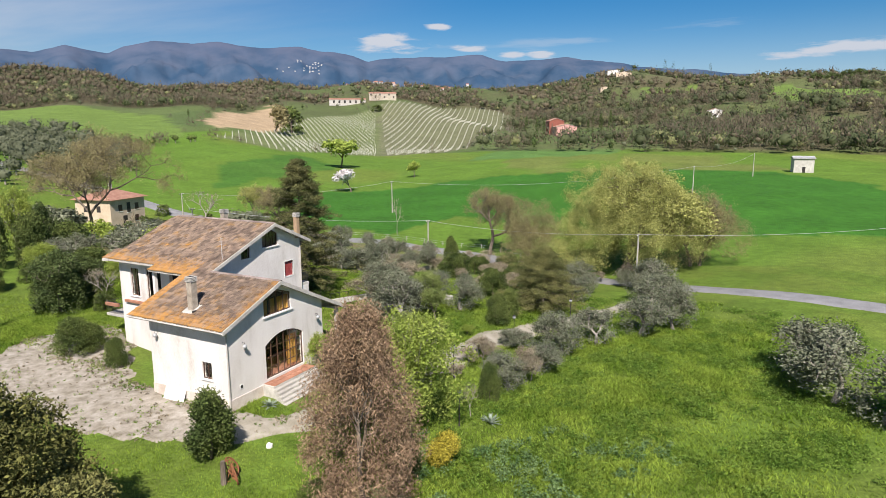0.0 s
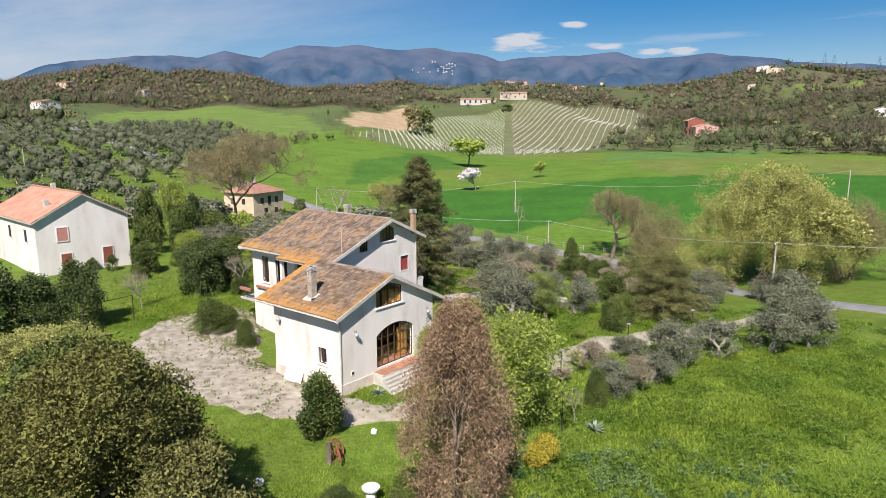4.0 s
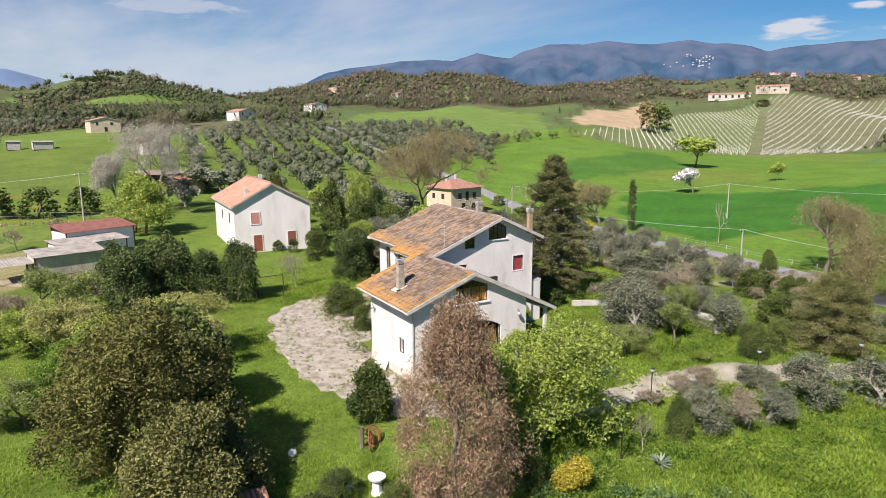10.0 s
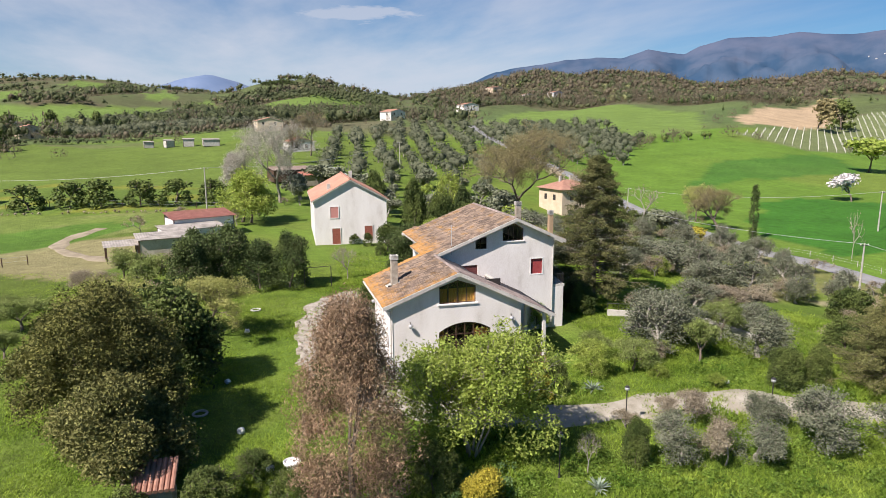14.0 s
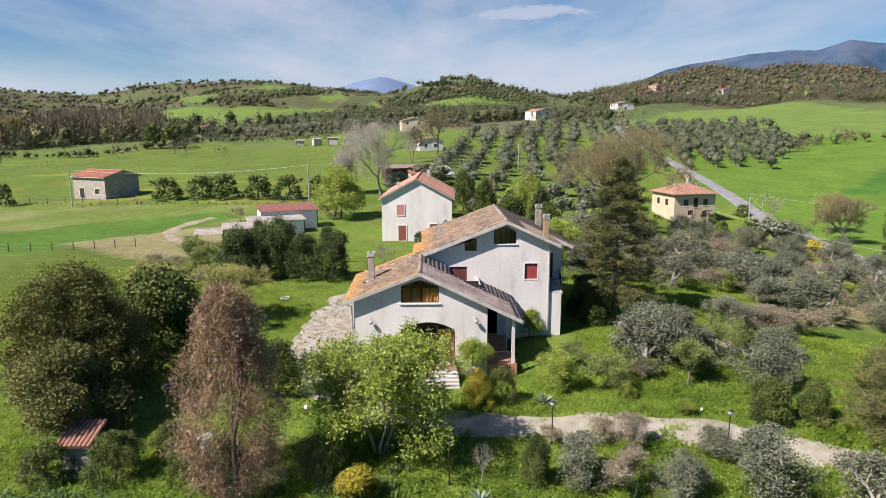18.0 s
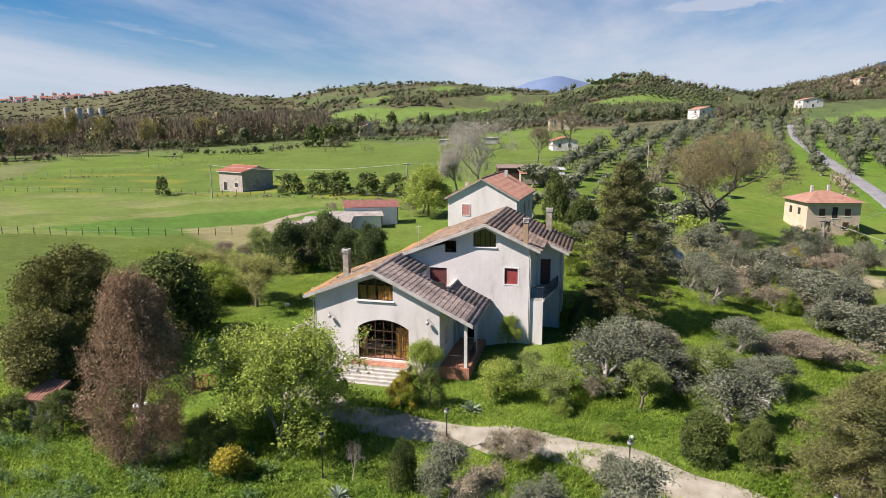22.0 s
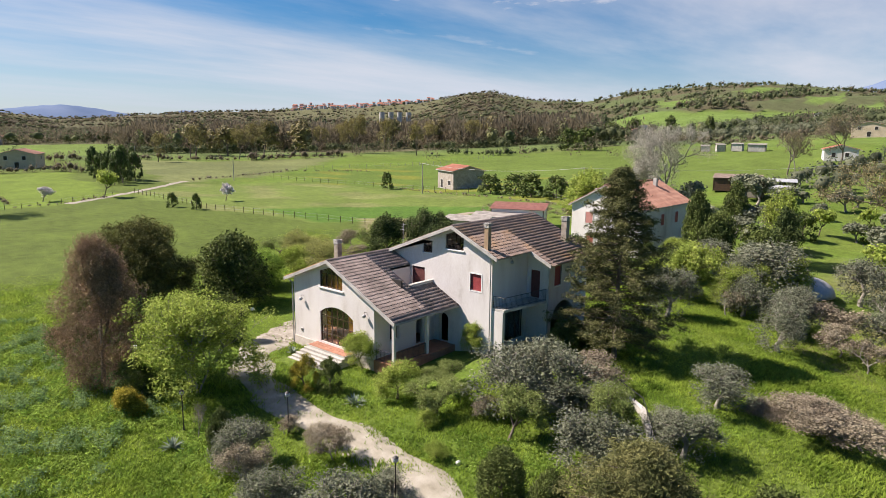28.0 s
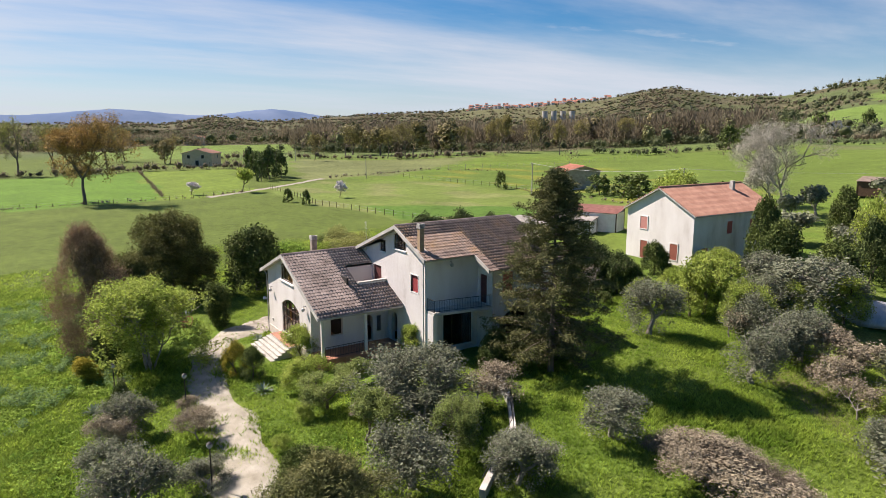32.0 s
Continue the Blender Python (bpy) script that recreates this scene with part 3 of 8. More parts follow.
def terrain():
    n = 460
    u = np.linspace(-1, 1, n)
    axis = 26 * np.sinh(u * math.asinh(4700 / 26))
    gx, gy = np.meshgrid(axis + 6, axis + 5, indexing="ij")
    z = ground_z(gx, gy)
    v = np.stack((gx, gy, z), -1).reshape(-1, 3)
    idx = np.arange(n * n).reshape(n, n)
    f = np.stack((idx[:-1, :-1], idx[1:, :-1], idx[1:, 1:], idx[:-1, 1:]), -1).reshape(-1, 4)
    m = bpy.data.materials.new("grass and fields")
    m.use_nodes = True
    nt = m.node_tree
    nn, l = nt.nodes, nt.links
    at = nn.new("ShaderNodeAttribute")
    at.attribute_name = "cover"
    geo = nn.new("ShaderNodeNewGeometry")
    col = at.outputs["Color"]
    for s, amount, d in ((0.09, 0.35, 3), (0.7, 0.45, 5), (5.0, 0.55, 5), (24.0, 0.5, 3)):
        t, mix = nn.new("ShaderNodeTexNoise"), nn.new("ShaderNodeMixRGB")
        t.inputs["Scale"].default_value, t.inputs["Detail"].default_value = s, d
        l.new(geo.outputs["Position"], t.inputs["Vector"])
        mix.blend_type, mix.inputs["Fac"].default_value = "OVERLAY", amount
        l.new(col, mix.inputs[1])
        l.new(t.outputs["Fac"], mix.inputs[2])
        col = mix.outputs[0]
    b = nn["Principled BSDF"]
    l.new(col, b.inputs["Base Color"])
    b.inputs["Roughness"].default_value, b.inputs["IOR"].default_value = 0.95, 1.25
    bn, bp = nn.new("ShaderNodeTexNoise"), nn.new("ShaderNodeBump")
    bn.inputs["Scale"].default_value, bn.inputs["Detail"].default_value = 3.5, 8
    l.new(geo.outputs["Position"], bn.inputs["Vector"])
    bp.inputs["Strength"].default_value, bp.inputs["Distance"].default_value = 0.8, 0.25
    l.new(bn.outputs["Fac"], bp.inputs["Height"])
    l.new(bp.outputs[0], b.inputs["Normal"])
    ob = raw("ground", v, f, m, smooth=True)
    a = ob.data.color_attributes.new("cover", "FLOAT_COLOR", "POINT")
    c = np.concatenate((cover(gx, gy).reshape(-1, 3), np.ones((n * n, 1))), 1).astype(np.float32)
    a.data.foreach_set("color", c.ravel())
    tagged(ob, "green spring farmland of meadows, crops and fallow ground", "ground", kind="structure")


terrain()


def gz(x, y):
    return float(ground_z(x, y))


def sheet(name, poly, mat, lift, label, step=0.25, ragged=0.45):
    """A surface laid over the ground inside a polygon, with a ragged edge."""
    xs, ys = [p[0] for p in poly], [p[1] for p in poly]
    ax, ay = np.arange(min(xs) - 1, max(xs) + 1, step), np.arange(min(ys) - 1, max(ys) + 1, step)
    gx, gy = np.meshgrid(ax, ay, indexing="ij")
    keep = inside(poly, gx + ragged * wob(gx, gy, 1.1), gy + ragged * wob(gy, gx, 1.3))
    z = ground_z(gx, gy) + np.where(keep, lift, -0.12)
    v = np.stack((gx, gy, z), -1).reshape(-1, 3)
    idx = np.arange(gx.size).reshape(gx.shape)
    q = np.stack((idx[:-1, :-1], idx[1:, :-1], idx[1:, 1:], idx[:-1, 1:]), -1).reshape(-1, 4)
    k = keep.ravel()
    q = q[k[q].any(1)]
    return tagged(raw(name, v, q, mat, smooth=True), label, "ground", kind="structure")


def strip(name, line, width, mat, lift, label, step=2.0, ragged=0.0, category="road"):
    """A road or path along a smoothed line, draped over the ground."""
    p = np.array(line, float)
    for _ in range(3):
        q = np.empty((2 * len(p) - 2, 2))
        q[0::2], q[1::2] = 0.75 * p[:-1] + 0.25 * p[1:], 0.25 * p[:-1] + 0.75 * p[1:]
        p = np.vstack((p[:1], q, p[-1:]))
    d = np.r_[0, np.cumsum(np.hypot(*np.diff(p, axis=0).T))]
    t = np.arange(0, d[-1], step)
    p = np.stack((np.interp(t, d, p[:, 0]), np.interp(t, d, p[:, 1])), 1)
    g = np.gradient(p, axis=0)
    g /= np.hypot(g[:, 0], g[:, 1])[:, None]
    nrm = np.stack((-g[:, 1], g[:, 0]), 1)
    across = np.linspace(-0.5, 0.5, 7)
    w = width * (1 + ragged * wob(t, t * 0.3, 2.0))
    xy = p[:, None] + nrm[:, None] * across[None, :, None] * w[:, None, None]
    drop = np.where(np.abs(across) > 0.49, -0.15, lift) + 0.03 * (0.25 - across ** 2)
    z = ground_z(xy[..., 0], xy[..., 1]) + drop
    v = np.concatenate((xy, z[..., None]), -1).reshape(-1, 3)
    idx = np.arange(len(v)).reshape(len(p), 7)
    f = np.stack((idx[:-1, :-1], idx[1:, :-1], idx[1:, 1:], idx[:-1, 1:]), -1).reshape(-1, 4)
    return tagged(raw(name, v, f, mat, smooth=True), label, category, kind="structure")


GRAVEL = [(-4, 21), (1, 24), (7, 22), (6, 17), (0.8, 11), (0.4, 6), (0.4, -1.5), (1.6, -4.6), (-2.6, -3.0), (-5, 1), (-6, 7), (-5.7, 16)]
ROAD = [(48, -120), (51, -70), (54, -38), (57, -22), (69, 5), (75, 18), (75, 34), (73, 50), (74, 66), (78, 85), (82, 110), (85, 150), (87, 190), (93, 240), (110, 320)]
PATH_LINE = [(-2.2, -1.2), (0.4, -4.6), (4.6, -6.7), (9, -7.6), (13, -7.9), (17.5, -8.0), (21.5, -8.6), (27, -10.6), (33, -13), (42, -16), (55, -20)]
sheet("gravel_drive", GRAVEL, M["gravel"], 0.05, "pale gravel forecourt with weeds coming through")
strip("garden_path", PATH_LINE, 3.7, M["dirt"], 0.05, "pale gravel drive curving through the garden", 0.4, 0.3, "path")
strip("road", ROAD, 5.2, M["asphalt"], 0.12, "narrow grey asphalt country road", 2.0)
M["earth"] = material("worn brown earth", ((0.20, 0.165, 0.11), (0.30, 0.255, 0.18)), 0.7, 0.95, 0.4, 20, detail=10)
strip("farm_track", [(-24, 45), (-33, 52), (-38, 62), (-33, 72)], 2.6, M["earth"], 0.06, "worn earth track beside the sheds", 1.0, 0.4, "path")
strip("dirt_road", [(-111, 22), (-121, 37), (-133, 52), (-142, 62), (-146, 68)], 2.6, M["gravel"], 0.08, "pale dirt road along the field edge", 1.5, 0.25, "road")


def mountains():
    """Ranges far off, distance haze put into their blue colour: rows of rounded peaks with gullies."""
    m = bpy.data.materials.new("haze-blue distant mountains")
    m.use_nodes = True
    nn, l = m.node_tree.nodes, m.node_tree.links
    b = nn["Principled BSDF"]
    geo, t, rp = nn.new("ShaderNodeNewGeometry"), nn.new("ShaderNodeTexNoise"), nn.new("ShaderNodeValToRGB")
    t.inputs["Scale"].default_value, t.inputs["Detail"].default_value = 0.006, 8
    l.new(geo.outputs["Position"], t.inputs["Vector"])
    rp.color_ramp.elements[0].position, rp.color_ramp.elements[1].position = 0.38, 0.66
    # the slate blue is distance haze put into the base colour
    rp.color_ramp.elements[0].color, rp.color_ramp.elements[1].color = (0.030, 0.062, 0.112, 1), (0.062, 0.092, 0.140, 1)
    l.new(t.outputs["Fac"], rp.inputs["Fac"])
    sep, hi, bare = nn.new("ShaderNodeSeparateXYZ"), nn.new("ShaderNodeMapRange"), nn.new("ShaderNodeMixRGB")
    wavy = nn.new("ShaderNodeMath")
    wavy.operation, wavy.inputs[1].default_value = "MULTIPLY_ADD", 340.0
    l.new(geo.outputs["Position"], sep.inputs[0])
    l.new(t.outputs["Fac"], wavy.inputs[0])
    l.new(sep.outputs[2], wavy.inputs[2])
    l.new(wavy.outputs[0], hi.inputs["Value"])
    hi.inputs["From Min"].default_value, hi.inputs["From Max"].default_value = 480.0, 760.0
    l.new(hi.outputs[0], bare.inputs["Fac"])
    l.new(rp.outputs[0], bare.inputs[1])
    # bare tops, with the same haze blue mixed into their colour
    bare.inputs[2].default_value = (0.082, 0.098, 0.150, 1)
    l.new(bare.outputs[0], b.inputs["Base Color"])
    b.inputs["Roughness"].default_value = 1.0
    b.inputs["Specular IOR Level"].default_value = 0.0
    # skyline: azimuth in degrees, height in metres at 4 km
    line_az = (-112, -96.5, -82.3, -79.3, -75, -72.9, -70.3, -68.5, -65.6, -61.6, -58.7, -56.5, -54.8, -51.9, -50.6, -47, -44, -41.3, -38.9, -37, -35.7, -33.1, -30.3, -28.3, -24.7, -21.9, -19.8, -17.6, -14, -8)
    line_h = (262, 280, 396, 421, 464, 484, 466, 466, 506, 489, 491, 466, 500, 522, 548, 540, 563, 548, 560, 519, 474, 510, 469, 477, 450, 424, 398, 335, 200, 0)
    az, rr = np.meshgrid(np.radians(np.linspace(-112, -8, 420)), np.linspace(2700, 4500, 60), indexing="ij")
    deg = np.degrees(az)
    prof = np.interp(deg + 0.5 * wob(deg * 30, rr * 0.1, 60), line_az, line_h)
    spur = np.array([[noise.fractal(Vector((d * 0.35, r * 0.0035, 3.0)), 0.9, 2.1, 5) for r in rr[0]] for d in deg[:, 0]])
    u = np.clip((rr - 2700) / 1300, 0, 1)
    h = prof * np.where(rr < 4000, u ** 1.25, np.exp(-((rr - 4000) / 500) ** 2)) + spur * 70 * np.sin(math.pi * np.clip(u, 0, 1)) * (prof > 60) + spur * 9
    x, y = -np.sin(az) * rr + 8, np.cos(az) * rr + 5
    v = np.stack((x, y, h - 40), -1).reshape(-1, 3)
    idx = np.arange(az.size).reshape(az.shape)
    f = np.stack((idx[:-1, :-1], idx[1:, :-1], idx[1:, 1:], idx[:-1, 1:]), -1).reshape(-1, 4)
    tagged(raw("mountains", v, f, m, smooth=True), "mountain range on the horizon with blue haze in its colour", "mountains", kind="structure")
    # a village of white houses on the mountain's flank
    rng = random.Random(4)
    bm = bmesh.new()
    spots = [(i, j) for i in range(az.shape[0]) for j in range(az.shape[1]) if -52.2 < deg[i, j] < -48.4 and 0.082 < (h[i, j] - 56) / rr[i, j] < 0.104 and rr[i, j] < 3900]
    for i, j in rng.sample(spots, min(28, len(spots))):
        px, py, pz = x[i, j], y[i, j], h[i, j] - 40
        s = rng.uniform(2.2, 5)
        box(px - s, px + s * rng.uniform(0.8, 1.8), py - s, py + s, pz - 6, pz + rng.uniform(3, 5), bm=bm)
    tagged(part("hill_village", bm, M["cream_far"]), "white houses of a village on the mountain flank", "village", kind="stuff")
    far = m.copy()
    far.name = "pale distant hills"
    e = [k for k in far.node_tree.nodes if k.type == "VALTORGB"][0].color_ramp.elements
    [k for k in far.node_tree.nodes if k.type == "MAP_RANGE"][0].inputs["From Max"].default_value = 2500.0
    # thicker haze over the farther hills, put into paler blue base colours
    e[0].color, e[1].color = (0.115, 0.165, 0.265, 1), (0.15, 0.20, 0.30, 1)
    az, rr = np.meshgrid(np.radians(np.linspace(-14, 112, 220)), np.linspace(3400, 4500, 16), indexing="ij")
    deg = np.degrees(az)
    h = np.zeros(az.shape)
    for a, w, top in ((4.3, 7.0, 380), (83, 9, 172), (71, 7, 182), (62, 4, 165), (98, 9, 180), (48, 12, 150), (25, 14, 190), (11, 3.5, 250)):
        h = h + (top * np.exp(-np.abs((deg - a) / w) ** 1.6 * 0.6) * np.exp(-((rr - 4100) / 450) ** 2)) ** 4
    h = h ** 0.25
    h = h + 4 * wob(deg * 60, rr, 50)
    x, y = -np.sin(az) * rr + 8, np.cos(az) * rr + 5
    v = np.stack((x, y, h - 40), -1).reshape(-1, 3)
    idx = np.arange(az.size).reshape(az.shape)
    f = np.stack((idx[:-1, :-1], idx[1:, :-1], idx[1:, 1:], idx[:-1, 1:]), -1).reshape(-1, 4)
    tagged(raw("far_hills", v, f, far, smooth=True), "hills beyond the plain with pale blue haze in their colour", "hills", kind="structure")


mountains()

# ---- the farmhouse ----
def roof_left(x):
    return 6.65 + 0.39 * (x - 4.82)


def roof_right(x):
    return 6.65 - 0.482 * (x - 4.82)


def main_right(x):
    return 9.32 - 0.453 * (x - 11.65)


house = thing("house", (8, 8, -1), "white plastered two-storey farmhouse with weathered lichen-stained clay tile roofs", "house")
BASE = -1.9


def tile_mesh(name, w=0.25, l=0.40, h=0.055, n=4, mat=None):
    """One barrel tile lying down the slope: u across, v down, with a thick lower lip."""
    vs, fs = [], []
    for k in range(n + 1):
        a = math.pi * k / n
        vs.append((-math.cos(a) * w * 0.36 - 0.0, 0, math.sin(a) * h))
    vs.append((w * 0.64, 0, 0.004))
    m = len(vs)
    low = [(x, l, z + 0.042) for x, _, z in vs]
    lip = [(x, l, z - 0.02) for x, _, z in vs]
    vs = vs + low + lip
    for k in range(m - 1):
        fs.append((k, k + 1, m + k + 1, m + k))
        fs.append((m + k, m + k + 1, 2 * m + k + 1, 2 * m + k))
    return np.array(vs), np.array(fs)


TILES = {"deep": tile_mesh("tile", h=0.075), "low": tile_mesh("tile", h=0.055)}


def tiled(name, parent, rects, holes, zfun, down, single_box, mats=("tile", "tile_piece"), step=(0.25, 0.36), limit=300, seed=1, shape="deep"):
    """Cover rectangles of one roof plane in tiles. down: -1 if the slope falls towards -x, +1 towards +x."""
    rng = random.Random(seed)
    TILE_V, TILE_F = TILES[shape]
    x0, x1 = min(r[0] for r in rects), max(r[1] for r in rects)
    y0, y1 = min(r[2] for r in rects), max(r[3] for r in rects)
    slope = (zfun(x1) - zfun(x0)) / (x1 - x0)
    c = 1 / math.sqrt(1 + slope * slope)
    dv = Vector((down * c, 0, down * slope * c))
    du = Vector((0, 1, 0))
    nv = Vector((-slope * c, 0, c))
    verts, faces, made = [], [], 0
    me = None
    ny, nx = int((y1 - y0) / step[0]), int((x1 - x0) / (step[1] * c))
    for i in range(nx + 1):
        xa = (x0 + i * step[1] * c) if down > 0 else (x1 - i * step[1] * c)
        xm = xa + down * 0.2 * c
        for j in range(ny + 1):
            ym = y0 + (j + 0.5) * step[0]
            if not any(a <= xm <= b and p <= ym <= q for a, b, p, q in rects) or any(a <= xm <= b and p <= ym <= q for a, b, p, q in holes):
                continue
            lift, skew, slip = rng.uniform(0, 0.018), rng.uniform(-0.035, 0.035), rng.uniform(-0.02, 0.02)
            o = Vector((xa, ym, zfun(xa))) + nv * (0.01 + lift) + dv * slip
            rot = Matrix((du + dv * skew, dv - du * skew, nv)).transposed().to_4x4()
            mat4 = Matrix.Translation(o) @ rot
            bx = single_box
            if made < limit and bx[0] <= xm <= bx[1] and bx[2] <= ym <= bx[3]:
                if me is None:
                    me = bpy.data.meshes.new("roof_tile")
                    me.from_pydata([tuple(p) for p in TILE_V], [], [tuple(int(k) for k in q) for q in TILE_F])
                    me.materials.append(M[mats[1]])
                ob = link("roof_tile", me, parent)
                ob.matrix_basis = mat4
                made += 1
            else:
                k = len(verts) * len(TILE_V)
                a = np.array(mat4)
                verts.append(TILE_V @ a[:3, :3].T + a[:3, 3])
                faces.append(TILE_F + k)
    if verts:
        ob = raw(name, np.vstack(verts), np.vstack(faces), M[mats[0]], parent)
        ob["kind"] = "stuff"


def slab(name, parent, x0, x1, y0, y1, zfun, thick, mat, label=""):
    """A sloping roof deck whose underside lies thick below its top."""
    bm = bmesh.new()
    vs = [bm.verts.new((x, y, zfun(x) - d)) for d in (0.0, thick) for x, y in ((x0, y0), (x1, y0), (x1, y1), (x0, y1))]
    for q in ((0, 1, 2, 3), (7, 6, 5, 4), (0, 4, 5, 1), (1, 5, 6, 2), (2, 6, 7, 3), (3, 7, 4, 0)):
        bm.faces.new([vs[k] for k in q])
    return part(name, bm, mat, parent, label)


def deck(parent):
    c = M["concrete"]
    roof = slab("roof", parent, -0.55, 4.82, -0.42, 8.3, roof_left, 0.16, c)
    slab("roof_deck", roof, 4.2, 5.1, 8.3, 12.2, roof_left, 0.16, c)
    slab("roof_deck", roof, 4.82, 11.65, 6.1, 17.6, roof_left, 0.16, c)
    slab("roof_deck", roof, 4.7, 6.05, 17.6, 18.3, roof_left, 0.16, c)
    for x0, x1, y0, y1 in ((4.82, 6.9, -0.42, 6.6), (6.9, 9.15, -0.42, 4.2), (9.15, 12.05, -0.42, 6.6)):
        slab("roof_deck", roof, x0, x1, y0, y1, roof_right, 0.16, c)
    slab("roof_deck", roof, 11.65, 15.95, 6.1, 10.42, main_right, 0.16, c)
    slab("roof_deck", roof, 11.65, 17.85, 10.42, 17.6, main_right, 0.16, c)
    return roof


roof = deck(house)
tiled("tile_field", roof, [(-0.55, 4.75, -0.38, 8.3), (4.2, 5.1, 8.3, 12.2), (4.75, 11.55, 6.15, 17.6), (4.7, 6.05, 17.6, 18.3)], [(0.55, 1.6, 3.4, 4.3)], roof_left, -1, (-0.6, 4.9, -0.5, 5.0), ("tile_lichen", "tile_lichen_piece"), seed=3)
tiled("tile_field", roof, [(4.9, 12.05, -0.38, 6.55)], [(6.85, 9.2, 4.15, 6.6)], roof_right, 1, (4.8, 12.1, -0.5, 3.3), seed=4, shape="low")
tiled("tile_field", roof, [(11.75, 15.95, 6.15, 10.42), (11.75, 17.85, 10.42, 17.6)], [(14.45, 15.1, 6.2, 6.9)], main_right, 1, (13.0, 18, 6.0, 11.2), ("tile_warm", "tile_warm_piece"), seed=5, shape="low")


def ridge(parent, x, y0, y1, z):
    me = None
    n = int((y1 - y0) / 0.36)
    for k in range(n):
        bm = bmesh.new()
        if me is None:
            vs = []
            for yy, d in ((0, 0.0), (0.42, 0.02)):
                vs.append([bm.verts.new((-0.15 + 0.05 * s, yy, 0.10 * math.sin(math.pi * s / 6) + d)) for s in range(7)])
            for s in range(6):
                bm.faces.new((vs[0][s], vs[0][s + 1], vs[1][s + 1], vs[1][s]))
            me = bpy.data.meshes.new("ridge_tile")
            bm.to_mesh(me)
            me.materials.append(M["tile_piece"])
        bm.free()
        ob = link("ridge_tile", me, parent)
        ob.matrix_basis = Matrix.Translation((x, y0 + k * 0.36, z))


ridge(roof, 4.82, -0.42, 6.2, 6.67)
ridge(roof, 11.65, 6.1, 17.5, 9.34)


def verge(parent, x0, x1, y, zfun, depth=0.26):
    """The pale board along a gable's sloping edge."""
    bm = bmesh.new()
    n = 1
    for a in range(n):
        xa, xb = x0 + (x1 - x0) * a / n, x0 + (x1 - x0) * (a + 1) / n
        vs = [bm.verts.new((x, yy, zfun(x) + d)) for yy in (y - 0.05, y + 0.03) for x, d in ((xa, 0.06), (xb, 0.06), (xb, 0.06 - depth), (xa, 0.06 - depth))]
        for q in ((0, 1, 2, 3), (7, 6, 5, 4), (0, 4, 5, 1), (1, 5, 6, 2), (2, 6, 7, 3), (3, 7, 4, 0)):
            bm.faces.new([vs[k] for k in q])
    part("verge_board", bm, M["concrete"], parent)


verge(roof, -0.57, 4.82, -0.42, roof_left)
verge(roof, 4.82, 12.07, -0.42, roof_right)
verge(roof, 5.05, 11.65, 6.08, roof_left)
verge(roof, 11.65, 15.97, 6.08, main_right)
verge(roof, 15.97, 17.87, 10.4, main_right)

# walls, each a plate with its openings cut through
TRAP = [(3.48, 4.42), (6.16, 4.42), (6.16, 5.62), (4.82, 6.08), (3.48, 5.66)]
ARCH = arch(3.45, 7.31, 0.02, 2.38, 0.62, 16)
P = M["plaster"]
wall = part("wall_front", panel([(0.15, BASE), (9.6, BASE), (9.6, roof_right(9.6) - 0.17), (4.82, 6.48), (0.15, roof_left(0.15) - 0.17)], [ARCH, TRAP], front_at(0.0), 0.32), P, house)
part("wall_west", panel(rect(0.32, 7.2, BASE, roof_left(0.15) - 0.17), [rect(1.5, 2.4, 0.88, 2.05)], side_at(0.15), 0.3), P, house)
part("wall_back", panel([(0.45, BASE), (5.3, BASE), (5.3, roof_left(5.3) - 0.17), (0.45, roof_left(0.45) - 0.17)], [], front_at(6.9), 0.3), P, house)
part("wall_porch", panel([(0.32, BASE), (6.6, BASE), (6.6, 4.1), (0.32, 4.1)], [arch(4.45, 5.2, -0.1, 1.7, 0.37), rect(5.55, 5.95, 0.6, 1.9), rect(1.6, 2.6, 0.9, 2.2)], side_at(9.6, -1), 0.3), P, house)
ATTIC = [(10.65, 7.45), (12.45, 7.45), (12.45, 8.42), (11.62, 8.88), (10.65, 8.52)]
main_front = part("wall_main_front", panel([(4.95, BASE), (15.2, BASE), (15.2, main_right(15.2) - 0.17), (11.65, 9.14), (4.95, roof_left(4.95) - 0.17)],
    [ATTIC, rect(8.32, 9.28, 6.88, 7.85), rect(13.16, 14.2, 4.56, 5.84), rect(7.1, 8.5, 3.5, 5.6), arch(10.1, 11.0, -0.1, 1.8, 0.45)], front_at(6.62), 0.3), P, house)
part("wall_main_east", panel(rect(6.92, 11.35, BASE, main_right(15.2) - 0.17), [rect(8.2, 10.85, 0.35, 2.95)], side_at(15.2, -1), 0.3), P, house)
part("wall_wing_south", panel([(15.2, BASE), (17.1, BASE), (17.1, main_right(17.1) - 0.17), (15.2, main_right(15.2) - 0.17)], [rect(15.5, 16.35, 3.5, 5.75)], front_at(11.35), 0.3), P, house)
part("wall_wing_east", panel(rect(11.65, 17.2, BASE, main_right(17.1) - 0.17), [rect(12.25, 13.3, 4.45, 6.05), arch(11.95, 15.5, BASE + 0.9, 1.7, 1.4, 16)], side_at(17.1, -1), 0.3), P, house)
part("wall_main_back", panel([(5.6, BASE), (17.1, BASE), (17.1, main_right(17.1) - 0.17), (11.65, 9.14), (5.6, roof_left(5.6) - 0.17)], [], front_at(17.2), 0.3), P, house)
